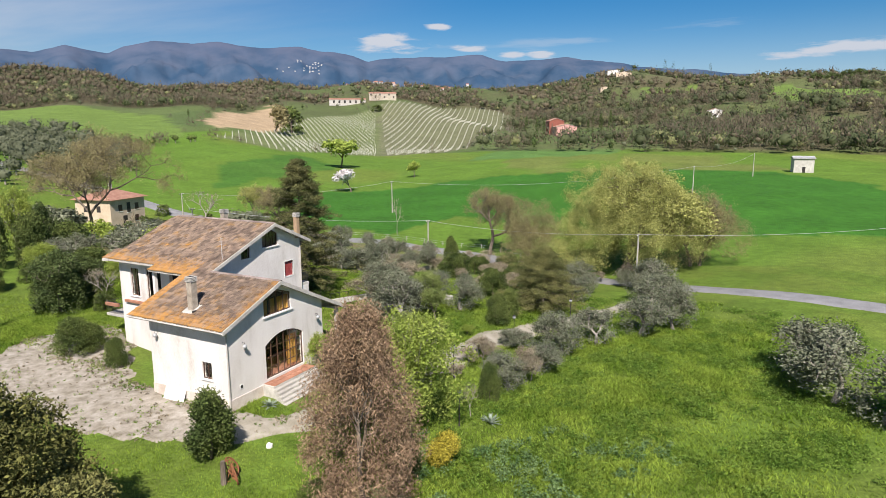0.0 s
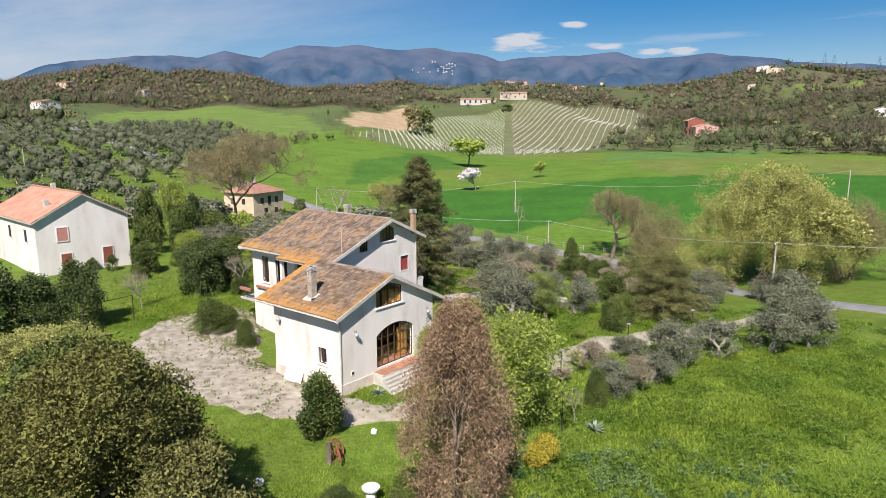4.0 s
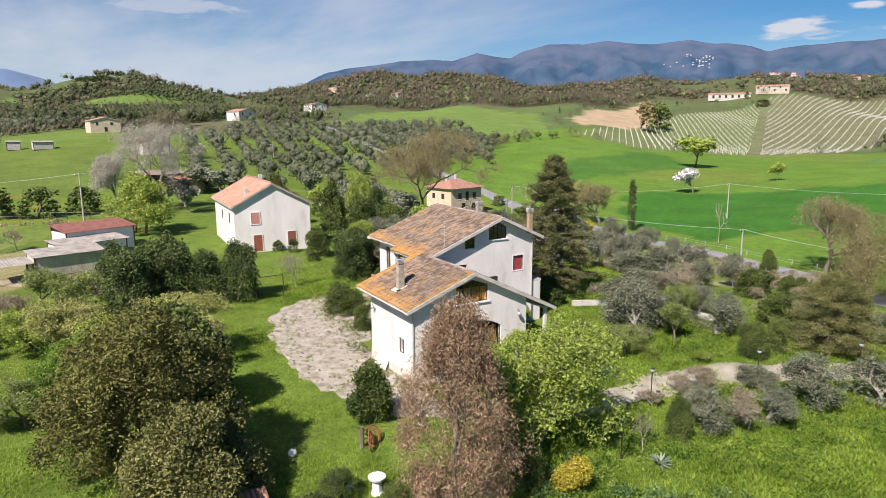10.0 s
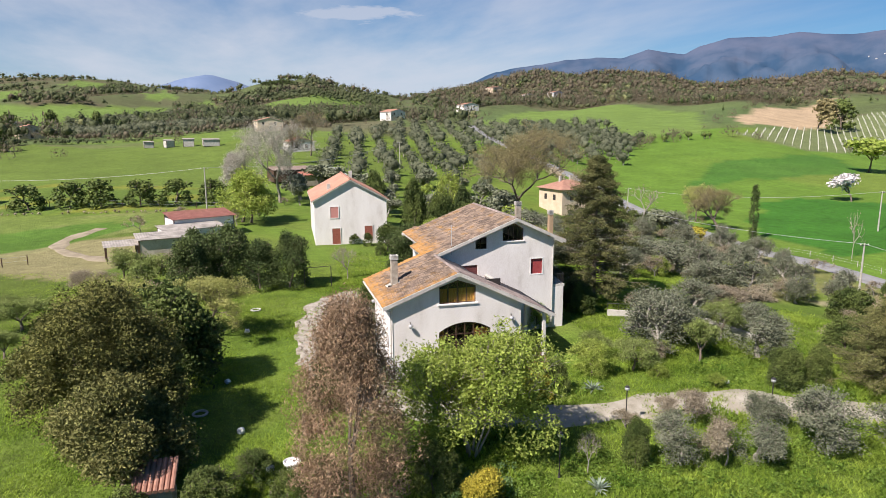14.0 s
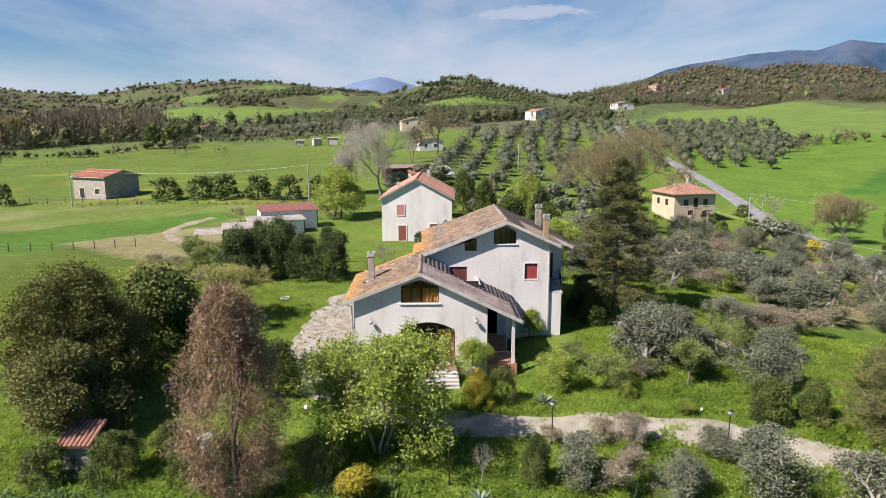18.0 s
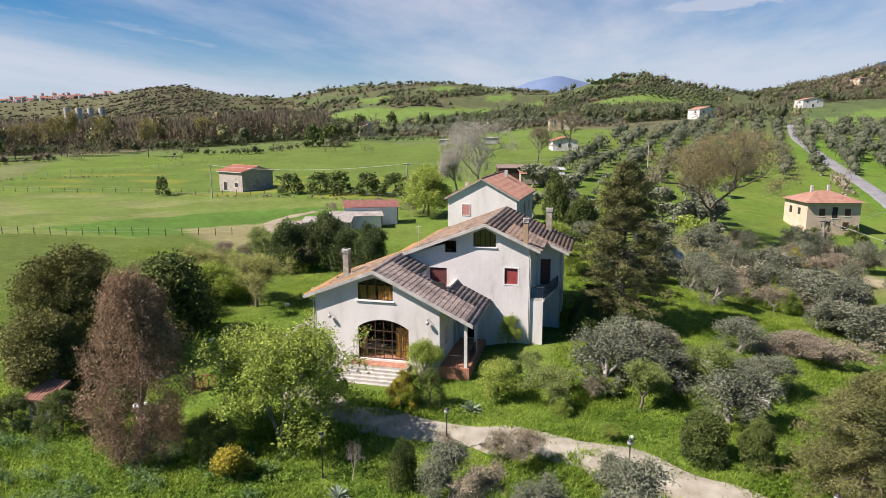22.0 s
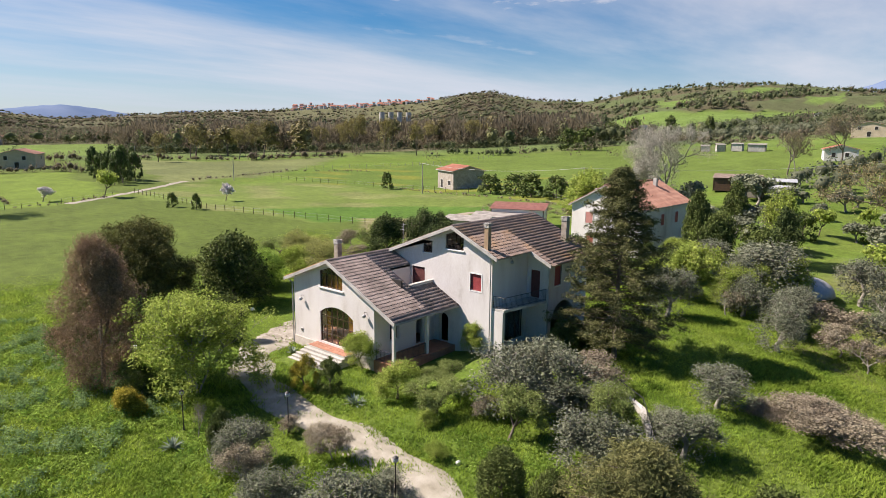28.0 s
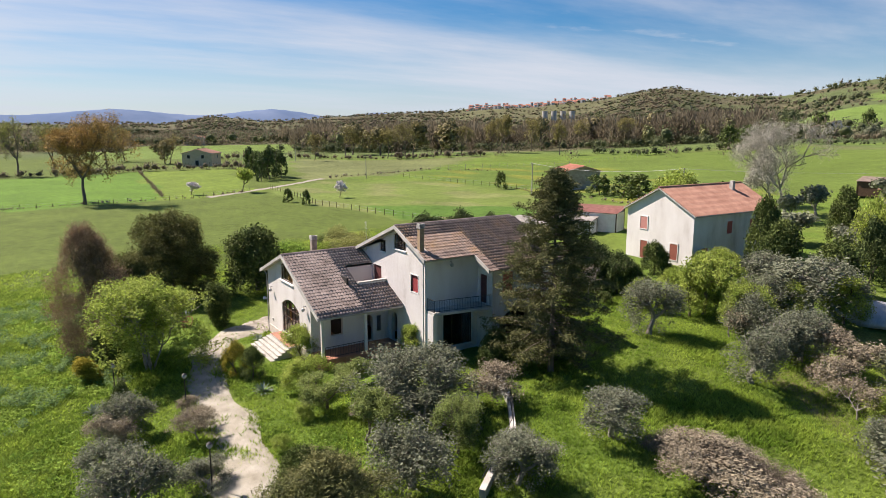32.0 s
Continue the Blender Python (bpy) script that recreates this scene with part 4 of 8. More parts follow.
part("wall_main_west", panel(rect(7.2, 17.2, BASE, roof_left(5.6) - 0.2), [rect(15.2, 16.2, 3.6, 5.9), rect(12.6, 14.3, 3.2, 6.0), rect(9.2, 11.6, 3.2, 5.9)], side_at(5.6), 0.3), P, house)
part("floor_slab", box(5.9, 14.9, 6.95, 17.1, 3.0, 3.2), M["dark"], house)
part("floor_slab", box(0.5, 9.3, 0.35, 6.8, -0.2, -0.02), M["terracotta"], house)
part("inner_wall", box(0.5, 9.2, 3.2, 3.35, 0.0, 5.2), M["dark"], house)
part("inner_wall", box(6.0, 14.8, 9.2, 9.35, 3.2, 6.8), M["dark"], house)
part("inner_wall", box(14.0, 14.15, 7.2, 17.0, -1, 6.6), M["dark"], house)
part("inner_wall", box(6.8, 6.95, 9.4, 17.0, -1, 6.6), M["dark"], house)
part("base_course", box(0.09, 0.147, 0.0, 7.2, BASE, -0.25), M["plaster_base"], house)
part("base_course", box(0.09, 3.2, -0.06, -0.003, BASE, -0.2), M["plaster_base"], house)
part("base_course", box(7.4, 9.6, -0.06, -0.003, BASE, -0.2), M["plaster_base"], house)


def bars(name, parent, pieces, mat, label=""):
    bm = bmesh.new()
    for b in pieces:
        box(*b, bm=bm)
    return part(name, bm, mat, parent, label)


def window(parent, u0, u1, v0, v1, plane, pos, depth, cols, rows, frame_mat, back=None, sill=True, thick=0.06, top=None):
    """A framed window set back in its opening; plane 'y' for a front wall, 'x' for a side one; depth is signed inwards."""
    w = thing("window", ((u0 + u1) / 2, pos, v0) if plane == "y" else (pos, (u0 + u1) / 2, v0), "", "")
    del_keys = [k for k in w.keys()]
    for k in del_keys:
        del w[k]
    w.parent = parent
    w.matrix_parent_inverse = parent.matrix_basis.inverted()
    d0, d1 = sorted((pos + depth, pos + depth + (0.06 if depth > 0 else -0.06)))

    def b(a0, a1, c0, c1, e0=d0, e1=d1):
        return (a0, a1, e0, e1, c0, c1) if plane == "y" else (e0, e1, a0, a1, c0, c1)
    fr = [b(u0, u0 + thick, v0, v1), b(u1 - thick, u1, v0, v1), b(u0 + thick, u1 - thick, v0, v0 + thick), b(u0 + thick, u1 - thick, v1 - thick, v1)]
    if top:
        fr = fr[:3] if top == "open" else fr
    fw = bars("frame", w, fr, frame_mat)
    for k in range(1, cols):
        u = u0 + (u1 - u0) * k / cols
        bars("mullion", w, [b(u - thick * 0.4, u + thick * 0.4, v0 + thick, v1 - thick)], frame_mat)
    for k in range(1, rows):
        v = v0 + (v1 - v0) * k / rows
        bars("transom", w, [b(u0 + thick, u1 - thick, v - thick * 0.3, v + thick * 0.3, d0 + 0.012, d1 - 0.012)], frame_mat)
    g0, g1 = d0 + 0.025, d1 - 0.025
    p = bars("pane", w, [b(u0 + thick * 0.5, u1 - thick * 0.5, v0 + thick * 0.5, v1 - thick * 0.5, g0, g1)], M["glass"])
    p.visible_shadow = False
    if back:
        s = 0.14 if depth > 0 else -0.14
        e0, e1 = sorted((pos + depth + s, pos + depth + s + 0.02))
        bars("curtain", w, [b(u0, u1, v0, v1, e0, e1)], back)
    if sill:
        o = -0.09 if depth > 0 else 0.09
        e0, e1 = sorted((pos + o, pos - o * 0.3))
        bars("sill", w, [b(u0 - 0.08, u1 + 0.08, v0 - 0.07, v0 - 0.004, e0, e1)], M["white"])
    return w


def shutter(parent, u0, u1, v0, v1, plane, pos, sign, surround=True, mat=None):
    """A closed roller shutter of many slats, with a pale surround."""
    w = new("shuttered_window")
    w.matrix_basis = Matrix.Translation(((u0 + u1) / 2, pos, v0) if plane == "y" else (pos, (u0 + u1) / 2, v0))
    w.parent = parent
    w.matrix_parent_inverse = parent.matrix_basis.inverted()
    n = max(8, int((v1 - v0) / 0.075))
    me = None
    for k in range(n):
        a, c = v0 + (v1 - v0) * k / n, v0 + (v1 - v0) * (k + 0.92) / n
        e0, e1 = sorted((pos + sign * 0.10, pos + sign * 0.13))
        bars("slat", w, [(u0, u1, e0, e1, a, c) if plane == "y" else (e0, e1, u0, u1, a, c)], mat or M["red_shutter"])
    if surround:
        e0, e1 = sorted((pos - sign * 0.02, pos + sign * 0.06))
        t = 0.09
        for a0, a1, c0, c1 in ((u0 - t, u0, v0 - t, v1 + t), (u1, u1 + t, v0 - t, v1 + t), (u0, u1, v1, v1 + t), (u0, u1, v0 - t, v0)):
            bars("surround", w, [(a0, a1, e0, e1, c0, c1) if plane == "y" else (e0, e1, a0, a1, c0, c1)], M["white"])
    return w


# the arched hall window: dark frame, panes in five by four
def hall_window():
    w = new("arched_window")
    w.matrix_basis = Matrix.Translation((5.38, 0.1, 0))
    w.parent = house
    w.matrix_parent_inverse = house.matrix_basis.inverted()
    inner = arch(3.53, 7.23, 0.10, 2.36, 0.57, 16)
    part("frame", panel(ARCH, [inner], front_at(0.10), 0.07), M["wood_dark"], w)

    def top_at(u):
        c, half, rise = 5.38, 1.93, 0.62
        rad = (half * half + rise * rise) / (2 * rise)
        return 2.38 + rise - rad + math.sqrt(max(0, rad * rad - (u - c) ** 2))
    for k in range(1, 6):
        u = 3.45 + 3.86 * k / 6
        bars("mullion", w, [(u - 0.03, u + 0.03, 0.105, 0.165, 0.08, top_at(u) - 0.06)], M["wood_dark"])
    for v in (0.72, 1.42, 2.12):
        bars("transom", w, [(3.5, 7.26, 0.115, 0.155, v - 0.025, v + 0.025)], M["wood_dark"])
    g = part("pane", panel(arch(3.5, 7.26, 0.06, 2.37, 0.59, 16), [], front_at(0.13), 0.006), M["glass"], w)
    g.visible_shadow = False
    for a, b_ in ((3.5, 3.95), (6.15, 7.25)):
        bm = bmesh.new()
        n = 26
        rows_ = []
        for z in (0.05, 2.3):
            rows_.append([bm.verts.new((a + (b_ - a) * k / n, 0.62 + 0.035 * math.sin(k * 1.9), z)) for k in range(n + 1)])
        for k in range(n):
            bm.faces.new((rows_[0][k], rows_[0][k + 1], rows_[1][k + 1], rows_[1][k]))
        part("curtain", bm, M["curtain"], w)


hall_window()


def gable_window():
    w = new("gable_window")
    w.matrix_basis = Matrix.Translation((4.82, 0.1, 4.4))
    w.parent = house
    w.matrix_parent_inverse = house.matrix_basis.inverted()
    inner = [(3.55, 4.49), (6.09, 4.49), (6.09, 5.57), (4.82, 6.0), (3.55, 5.6)]
    part("frame", panel(TRAP, [inner], front_at(0.08), 0.07), M["wood_dark"], w)
    for u in (4.15, 4.82, 5.49):
        bars("mullion", w, [(u - 0.035, u + 0.035, 0.085, 0.145, 4.47, 6.0 - abs(u - 4.82) * 0.33)], M["wood_dark"])
    g = part("pane", panel(inner, [], front_at(0.11), 0.006), M["glass"], w)
    g.visible_shadow = False
    bm = bmesh.new()
    n = 40
    rws = [[bm.verts.new((3.5 + 2.64 * k / n, 0.26 + 0.03 * math.sin(k * 1.7), z)) for k in range(n + 1)] for z in (4.45, 5.45)]
    for k in range(n):
        if k in (9, 10, 20, 21):
            continue
        bm.faces.new((rws[0][k], rws[0][k + 1], rws[1][k + 1], rws[1][k]))
    part("curtain", bm, M["curtain"], w)
    bars("sill", w, [(3.36, 6.28, -0.10, 0.03, 4.33, 4.415)], M["white"])


gable_window()
window(house, 1.5, 2.4, 0.88, 2.05, "x", 0.15, 0.1, 2, 1, M["wood_dark"], None)
for u0, u1, v0, v1 in ((1.36, 1.5, 0.74, 2.19), (2.4, 2.54, 0.74, 2.19), (1.5, 2.4, 2.05, 2.19), (1.5, 2.4, 0.74, 0.80)):
    bars("window_surround", house, [(0.125, 0.147, u0, u1, v0, v1)], M["white"])


def attic():
    w = new("attic_window")
    w.matrix_basis = Matrix.Translation((11.6, 6.7, 7.45))
    w.parent = house
    w.matrix_parent_inverse = house.matrix_basis.inverted()
    inner = [(10.72, 7.52), (12.38, 7.52), (12.38, 8.38), (11.62, 8.8), (10.72, 8.48)]
    part("frame", panel(ATTIC, [inner], front_at(6.72), 0.06), M["wood_dark"], w)
    for u in (11.18, 11.62, 12.0):
        bars("mullion", w, [(u - 0.025, u + 0.025, 6.725, 6.775, 7.5, 8.8 - abs(u - 11.62) * 0.45)], M["wood_dark"])
    g = part("pane", panel(inner, [], front_at(6.75), 0.006), M["glass"], w)
    g.visible_shadow = False
    bars("sill", w, [(10.55, 12.55, 6.53, 6.64, 7.37, 7.445)], M["white"])


attic()
window(house, 8.32, 9.28, 6.88, 7.85, "y", 6.62, 0.12, 2, 1, M["wood_dark"])
shutter(house, 13.16, 14.2, 4.56, 5.84, "y", 6.62, 1)
shutter(house, 15.5, 16.35, 3.55, 5.75, "y", 11.35, 1, False, M["maroon"])
shutter(house, 12.25, 13.3, 4.45, 6.05, "x", 17.1, -1)
window(house, 8.2, 10.85, 0.35, 2.95, "x", 15.2, -0.12, 3, 1, M["wood_dark"])
shutter(house, 7.1, 8.5, 3.55, 5.55, "y", 6.62, 1, False, M["maroon"])
window(house, 15.2, 16.2, 3.6, 5.9, "x", 5.6, 0.12, 2, 1, M["wood_dark"])
window(house, 12.6, 14.3, 3.2, 6.0, "x", 5.6, 0.12, 2, 1, M["wood_dark"])

# roof terrace sunk into the wing's slope
part("terrace_floor", box(6.9, 9.15, 4.2, 6.62, 3.35, 3.5), M["terracotta"], house)
part("terrace_wall", box(6.78, 6.9, 4.08, 6.62, 3.4, roof_right(6.9) + 0.02), P, house)
part("terrace_wall", box(6.9, 9.15, 4.08, 4.2, 3.4, roof_right(9.15) + 0.05), P, house)
part("terrace_parapet", box(9.15, 9.35, 4.2, 6.6, 3.4, roof_right(9.15) + 0.12), P, house)
part("parapet_cap", box(9.08, 9.42, 4.1, 6.6, roof_right(9.15) + 0.12, roof_right(9.15) + 0.2), M["concrete"], house)

# porch: floor, posts, beam
part("porch_floor", box(9.6, 11.75, -0.1, 6.6, -1.2, -0.1), M["terracotta"], house)
for y in (0.12, 3.6):
    part("porch_post", box(11.37, 11.6, y - 0.11, y + 0.11, -0.1, roof_right(11.5) - 0.4, bevel=0.012), M["plaster"], house)
part("porch_beam", box(11.34, 11.63, -0.05, 6.6, roof_right(11.5) - 0.4, roof_right(11.6) - 0.17), M["plaster"], house)


def railing(parent, pts, z0, z1, gap=0.13, mat=None, name="railing"):
    mat = mat or M["steel"]
    r = new(name)
    r.matrix_basis = Matrix.Translation((*pts[0], z0))
    r.parent = parent
    r.matrix_parent_inverse = parent.matrix_basis.inverted()
    for (ax, ay), (bx, by) in zip(pts, pts[1:]):
        part("rail", tube([(ax, ay, z1), (bx, by, z1)], 0.022, 6), mat, r)
        part("rail", tube([(ax, ay, z0 + 0.1), (bx, by, z0 + 0.1)], 0.016, 6), mat, r)
        n = max(2, int(math.hypot(bx - ax, by - ay) / gap))
        for k in range(n + 1):
            x, y = ax + (bx - ax) * k / n, ay + (by - ay) * k / n
            part("baluster", tube([(x, y, z0), (x, y, z1)], 0.011 if k not in (0, n) else 0.022, 4), mat, r)


railing(house, [(9.75, 0.05), (11.3, 0.05)], -0.1, 0.75)
railing(house, [(11.5, 0.3), (11.5, 3.45)], -0.1, 0.75)

# balcony on the east side, with the fin wall that carries it
bm = bmesh.new()
lo = [bm.verts.new((x, y, z)) for z in (3.3, 3.5) for x, y in ((15.2, 6.68), (16.3, 6.68), (17.05, 11.34), (15.2, 11.34))]
for q in ((3, 2, 1, 0), (4, 5, 6, 7), (0, 1, 5, 4), (1, 2, 6, 5), (2, 3, 7, 6), (3, 0, 4, 7)):
    bm.faces.new([lo[k] for k in q])
part("balcony_slab", bm, M["concrete"], house)
part("balcony_fin", box(15.2, 16.2, 6.66, 6.95, BASE, 3.3), P, house)
railing(house, [(15.28, 6.76), (16.22, 6.76), (16.97, 11.28)], 3.5, 4.4)

# entrance landing and steps
part("landing", box(3.0, 7.45, -1.0, -0.003, BASE, -0.16), M["concrete"], house)
for i in range(8):
    for j in range(2):
        x, y = 3.12 + i * 0.535, -0.98 + j * 0.485
        ob = part("paving_tile", box(x, x + 0.5, y, y + 0.445, -0.158, -0.12), M["terracotta"], house)
for k in range(5):
    part("step", box(2.95 - 0.12 * k, 7.48 + 0.02 * k, -1.0 - 0.30 * (k + 1), -1.0 - 0.30 * k, BASE, -0.30 - 0.16 * k, bevel=0.012), M["step"], house)


def chimney(parent, x, y, z0, z1, w, mat, cap=True):
    c = new("chimney")
    c.matrix_basis = Matrix.Translation((x, y, z0))
    c.parent = parent
    c.matrix_parent_inverse = parent.matrix_basis.inverted()
    part("chimney_shaft", box(x - w / 2, x + w / 2, y - w / 2, y + w / 2, z0, z1 - 0.35, bevel=0.01), mat, c)
    if cap:
        for k in range(4):
            part("louvre", box(x - w / 2 - 0.05, x + w / 2 + 0.05, y - w / 2 - 0.05, y + w / 2 + 0.05, z1 - 0.33 + k * 0.09, z1 - 0.28 + k * 0.09), M["concrete"], c)
        part("flue_core", box(x - w / 2 + 0.06, x + w / 2 - 0.06, y - w / 2 + 0.06, y + w / 2 - 0.06, z1 - 0.35, z1), M["dark"], c)


chimney(house, 1.08, 3.9, roof_left(1.08) - 0.1, 7.35, 0.46, M["stack"])
chimney(house, 14.78, 6.52, main_right(14.78) - 0.2, 9.85, 0.36, M["brick"])
chimney(house, 15.75, 15.98, main_right(15.75) - 0.2, 9.55, 0.5, M["stack"])

# television mast, gutters and downpipes, wall lamps, vent
part("aerial_mast", tube([(6.25, 6.45, 6.6), (6.25, 6.45, 9.0)], 0.02, 6), M["galvanised"], house)
for z, l in ((8.9, 0.5), (8.7, 0.35), (8.45, 0.6)):
    part("aerial_rod", tube([(6.25 - l / 2, 6.45, z), (6.25 + l / 2, 6.45, z)], 0.008, 4), M["galvanised"], house)


def gutter(parent, x, y0, y1, z):
    bm = bmesh.new()
    rows_ = []
    for y in (y0, y1):
        rows_.append([bm.verts.new((x + 0.07 * math.cos(a), y, z - 0.07 * math.sin(a))) for a in [math.pi * k / 6 for k in range(7)]])
    for k in range(6):
        bm.faces.new((rows_[0][k], rows_[0][k + 1], rows_[1][k + 1], rows_[1][k]))
    part("gutter", bm, M["concrete"], parent)


gutter(house, -0.62, -0.4, 8.3, roof_left(-0.6) - 0.02)
gutter(house, 12.12, -0.4, 6.55, roof_right(12.1) - 0.02)
gutter(house, 16.02, 6.1, 10.4, main_right(16.0) - 0.02)
for pts in ([(-0.55, -0.1, 4.45), (0.02, -0.06, 4.2), (0.02, -0.06, -1.2)], [(15.1, 6.52, 7.4), (15.1, 6.52, -1)], [(17.2, 11.25, 6.6), (17.2, 11.25, -1)]):
    part("downpipe", tube(pts, 0.05, 8), M["concrete"], house)


def wall_lamp(x, y, z, nx, ny):
    w = new("wall_lamp")
    w.matrix_basis = Matrix.Translation((x, y, z))
    w.parent = house
    w.matrix_parent_inverse = house.matrix_basis.inverted()
    part("bracket", tube([(x, y, z + 0.2), (x + nx * 0.2, y + ny * 0.2, z + 0.28), (x + nx * 0.25, y + ny * 0.25, z + 0.1)], 0.018, 5), M["steel"], w)
    bm = bmesh.new()
    bmesh.ops.create_uvsphere(bm, u_segments=10, v_segments=7, radius=0.15, matrix=Matrix.Translation((x + nx * 0.25, y + ny * 0.25, z - 0.02)))
    part("globe", bm, M["galvanised"], w, "frosted glass globe", True)


wall_lamp(1.36, 0, 3.1, 0, -1)
wall_lamp(8.79, 0, 3.1, 0, -1)
wall_lamp(0.15, 6.4, 3.3, -1, 0)
wall_lamp(15.2, 8.8, 6.7, 1, 0)
part("vent_grille", box(0.95, 1.25, -0.03, 0.0, 0.25, 0.55, bevel=0.01), M["white"], house)
part("vent_grille", box(1.0, 1.2, -0.035, -0.002, 0.3, 0.5), M["dark"], house)

# back landing beyond the west corner, with its railing and planter
part("landing_slab", box(5.75, 8.6, 17.52, 19.95, 1.42, 1.62, bevel=0.02), M["concrete"], house)
part("landing_wall", box(6.9, 7.2, 17.52, 18.6, BASE, 1.42), P, house)
part("landing_wall", box(7.2, 8.5, 18.3, 18.6, BASE, 1.42), P, house)
railing(house, [(5.83, 17.55), (5.83, 19.87), (8.5, 19.87)], 1.62, 2.6)
part("rail_planter", box(5.62, 5.81, 18.2, 19.8, 2.32, 2.58, bevel=0.02), M["terracotta"], house)
part("flower_trough", box(5.38, 5.59, 12.5, 16.9, 3.02, 3.22, bevel=0.02), M["terracotta"], house)
for y in (9.0, 12.0):
    part("loggia_post", box(4.5, 4.75, y - 0.12, y + 0.12, BASE, roof_left(4.5) - 0.2), P, house)
part("loggia_slab", box(4.3, 5.6, 8.3, 12.4, 2.9, 3.1), M["concrete"], house)

# ---- neighbouring buildings ----
def lpart(name, bm, mat, parent, label=""):
    """A part in its parent's own axes."""
    me = bpy.data.meshes.new(name)
    bmesh.ops.recalc_face_normals(bm, faces=bm.faces)
    bm.to_mesh(me)
    bm.free()
    me.materials.append(mat)
    ob = new(name, me)
    ob.parent = parent
    if label:
        ob["label"] = label
    return ob


def wavy_roof(parent, x0, x1, y0, y1, zfun, mat, wave=0.3, name="roof_slope"):
    """A tiled slope as one rippled sheet with thickness; ripples run down the slope (along x)."""
    n = max(4, int((y1 - y0) / wave * 4))
    bm = bmesh.new()
    rows_ = []
    steps = max(2, int(abs(x1 - x0) / 0.45))
    for k in range(n + 1):
        y = y0 + (y1 - y0) * k / n
        h = 0.05 * math.sin(6.2832 * (y - y0) / wave)
        rows_.append([bm.verts.new((x0 + (x1 - x0) * s / steps, y, zfun(x0 + (x1 - x0) * s / steps) + h + (0.03 if s % 2 else 0.0))) for s in range(steps + 1)])
    for a, b in zip(rows_, rows_[1:]):
        for s in range(steps):
            bm.faces.new((a[s], a[s + 1], b[s + 1], b[s]))
    under = [bm.verts.new((x, y, zfun(x) - 0.14)) for x, y in ((x0, y0), (x1, y0), (x1, y1), (x0, y1))]
    bm.faces.new(under)
    lpart(name, bm, mat, parent)
    bm = bmesh.new()
    vs = [bm.verts.new((x, y, zfun(x) - d)) for d in (0.06, 0.2) for x, y in ((x0, y0), (x1, y0), (x1, y1), (x0, y1))]
    for q in ((0, 1, 2, 3), (7, 6, 5, 4), (0, 4, 5, 1), (1, 5, 6, 2), (2, 6, 7, 3), (3, 7, 4, 0)):
        bm.faces.new([vs[k] for k in q])
    lpart("roof_deck", bm, M["concrete"], parent)


def cottage(at, turn, w, d, eave, rise, label, wall_mat, roof_mat, openings=(), over=0.4, category="house", name="house", chimneys=(), z0=None):
    """A gabled house: its ridge along its own y, gables on the two ends. openings: (side, u, v0, width, height, kind)."""
    x, y = at
    z = gz(x, y) - 0.1 if z0 is None else z0
    ob = new(name)
    ob.matrix_basis = pose(x, y, z, 0, 0, turn)
    tagged(ob, label, category)
    a, b = w / 2, d / 2
    t = 0.3
    for s in (-1, 1):
        lpart("gable_wall", panel([(-a, -1.5), (a, -1.5), (a, eave), (0, eave + rise - 0.05), (-a, eave)], [], front_at(s * b - (t if s > 0 else 0)), t), wall_mat, ob)
        lpart("side_wall", box(s * a - (t if s > 0 else 0), s * a + (t if s < 0 else 0), -b + t, b - t, -1.5, eave), wall_mat, ob)
    sl = rise / a
    wavy_roof(ob, 0, a + over, -b - over, b + over, lambda u: eave + rise + 0.18 - sl * abs(u), roof_mat)
    wavy_roof(ob, 0, -a - over, -b - over, b + over, lambda u: eave + rise + 0.18 - sl * abs(u), roof_mat)
    bm = tube([(0, -b - over, eave + rise + 0.2), (0, b + over, eave + rise + 0.2)], 0.13, 8)
    lpart("ridge_cap", bm, roof_mat, ob)
    for side, u, v0, ow, oh, kind in openings:
        mat = {"shutter": M["red_shutter"], "pink": M["pink_shutter"], "door": M["brown_door"], "dark": M["dark"], "glass": M["dark"]}[kind]
        win = new("door" if kind == "door" else "window")
        win.parent = ob
        if side in ("s", "n"):
            sg = -1 if side == "s" else 1
            win.matrix_basis = Matrix.Translation((u, sg * b, v0)) @ (Matrix.Identity(4) if sg < 0 else pose(0, 0, 0, 0, 0, 180))
        else:
            sg = -1 if side == "w" else 1
            win.matrix_basis = Matrix.Translation((sg * a, u, v0)) @ pose(0, 0, 0, 0, 0, -90 if sg < 0 else 90)
        lpart("leaf", box(-ow / 2, ow / 2, -0.04, 0.02, 0, oh), mat, win)
        for u0, u1, c0, c1 in ((-ow / 2 - 0.1, -ow / 2, -0.1, oh + 0.1), (ow / 2, ow / 2 + 0.1, -0.1, oh + 0.1), (-ow / 2, ow / 2, oh, oh + 0.1), (-ow / 2 - 0.05, ow / 2 + 0.05, -0.1, 0)):
            lpart("frame", box(u0, u1, -0.07, 0.01, c0, c1), M["plaster"], win)
    for cx, cy, ch in chimneys:
        lpart("chimney", box(cx - 0.25, cx + 0.25, cy - 0.25, cy + 0.25, eave, eave + rise + ch, bevel=0.03), M["concrete"], ob)
    return ob


M["pink_shutter"] = material("faded pink shutter", ((0.42, 0.17, 0.15), (0.50, 0.24, 0.21)), 4, 0.6, 0.1, 40)
M["brown_door"] = material("red brown timber door", ((0.20, 0.06, 0.04), (0.28, 0.09, 0.06)), 4, 0.6, 0.15, 40)
M["cream"] = material("cream render", ((0.50, 0.40, 0.29), (0.60, 0.49, 0.37)), 0.6, 0.9, 0.1, 20)
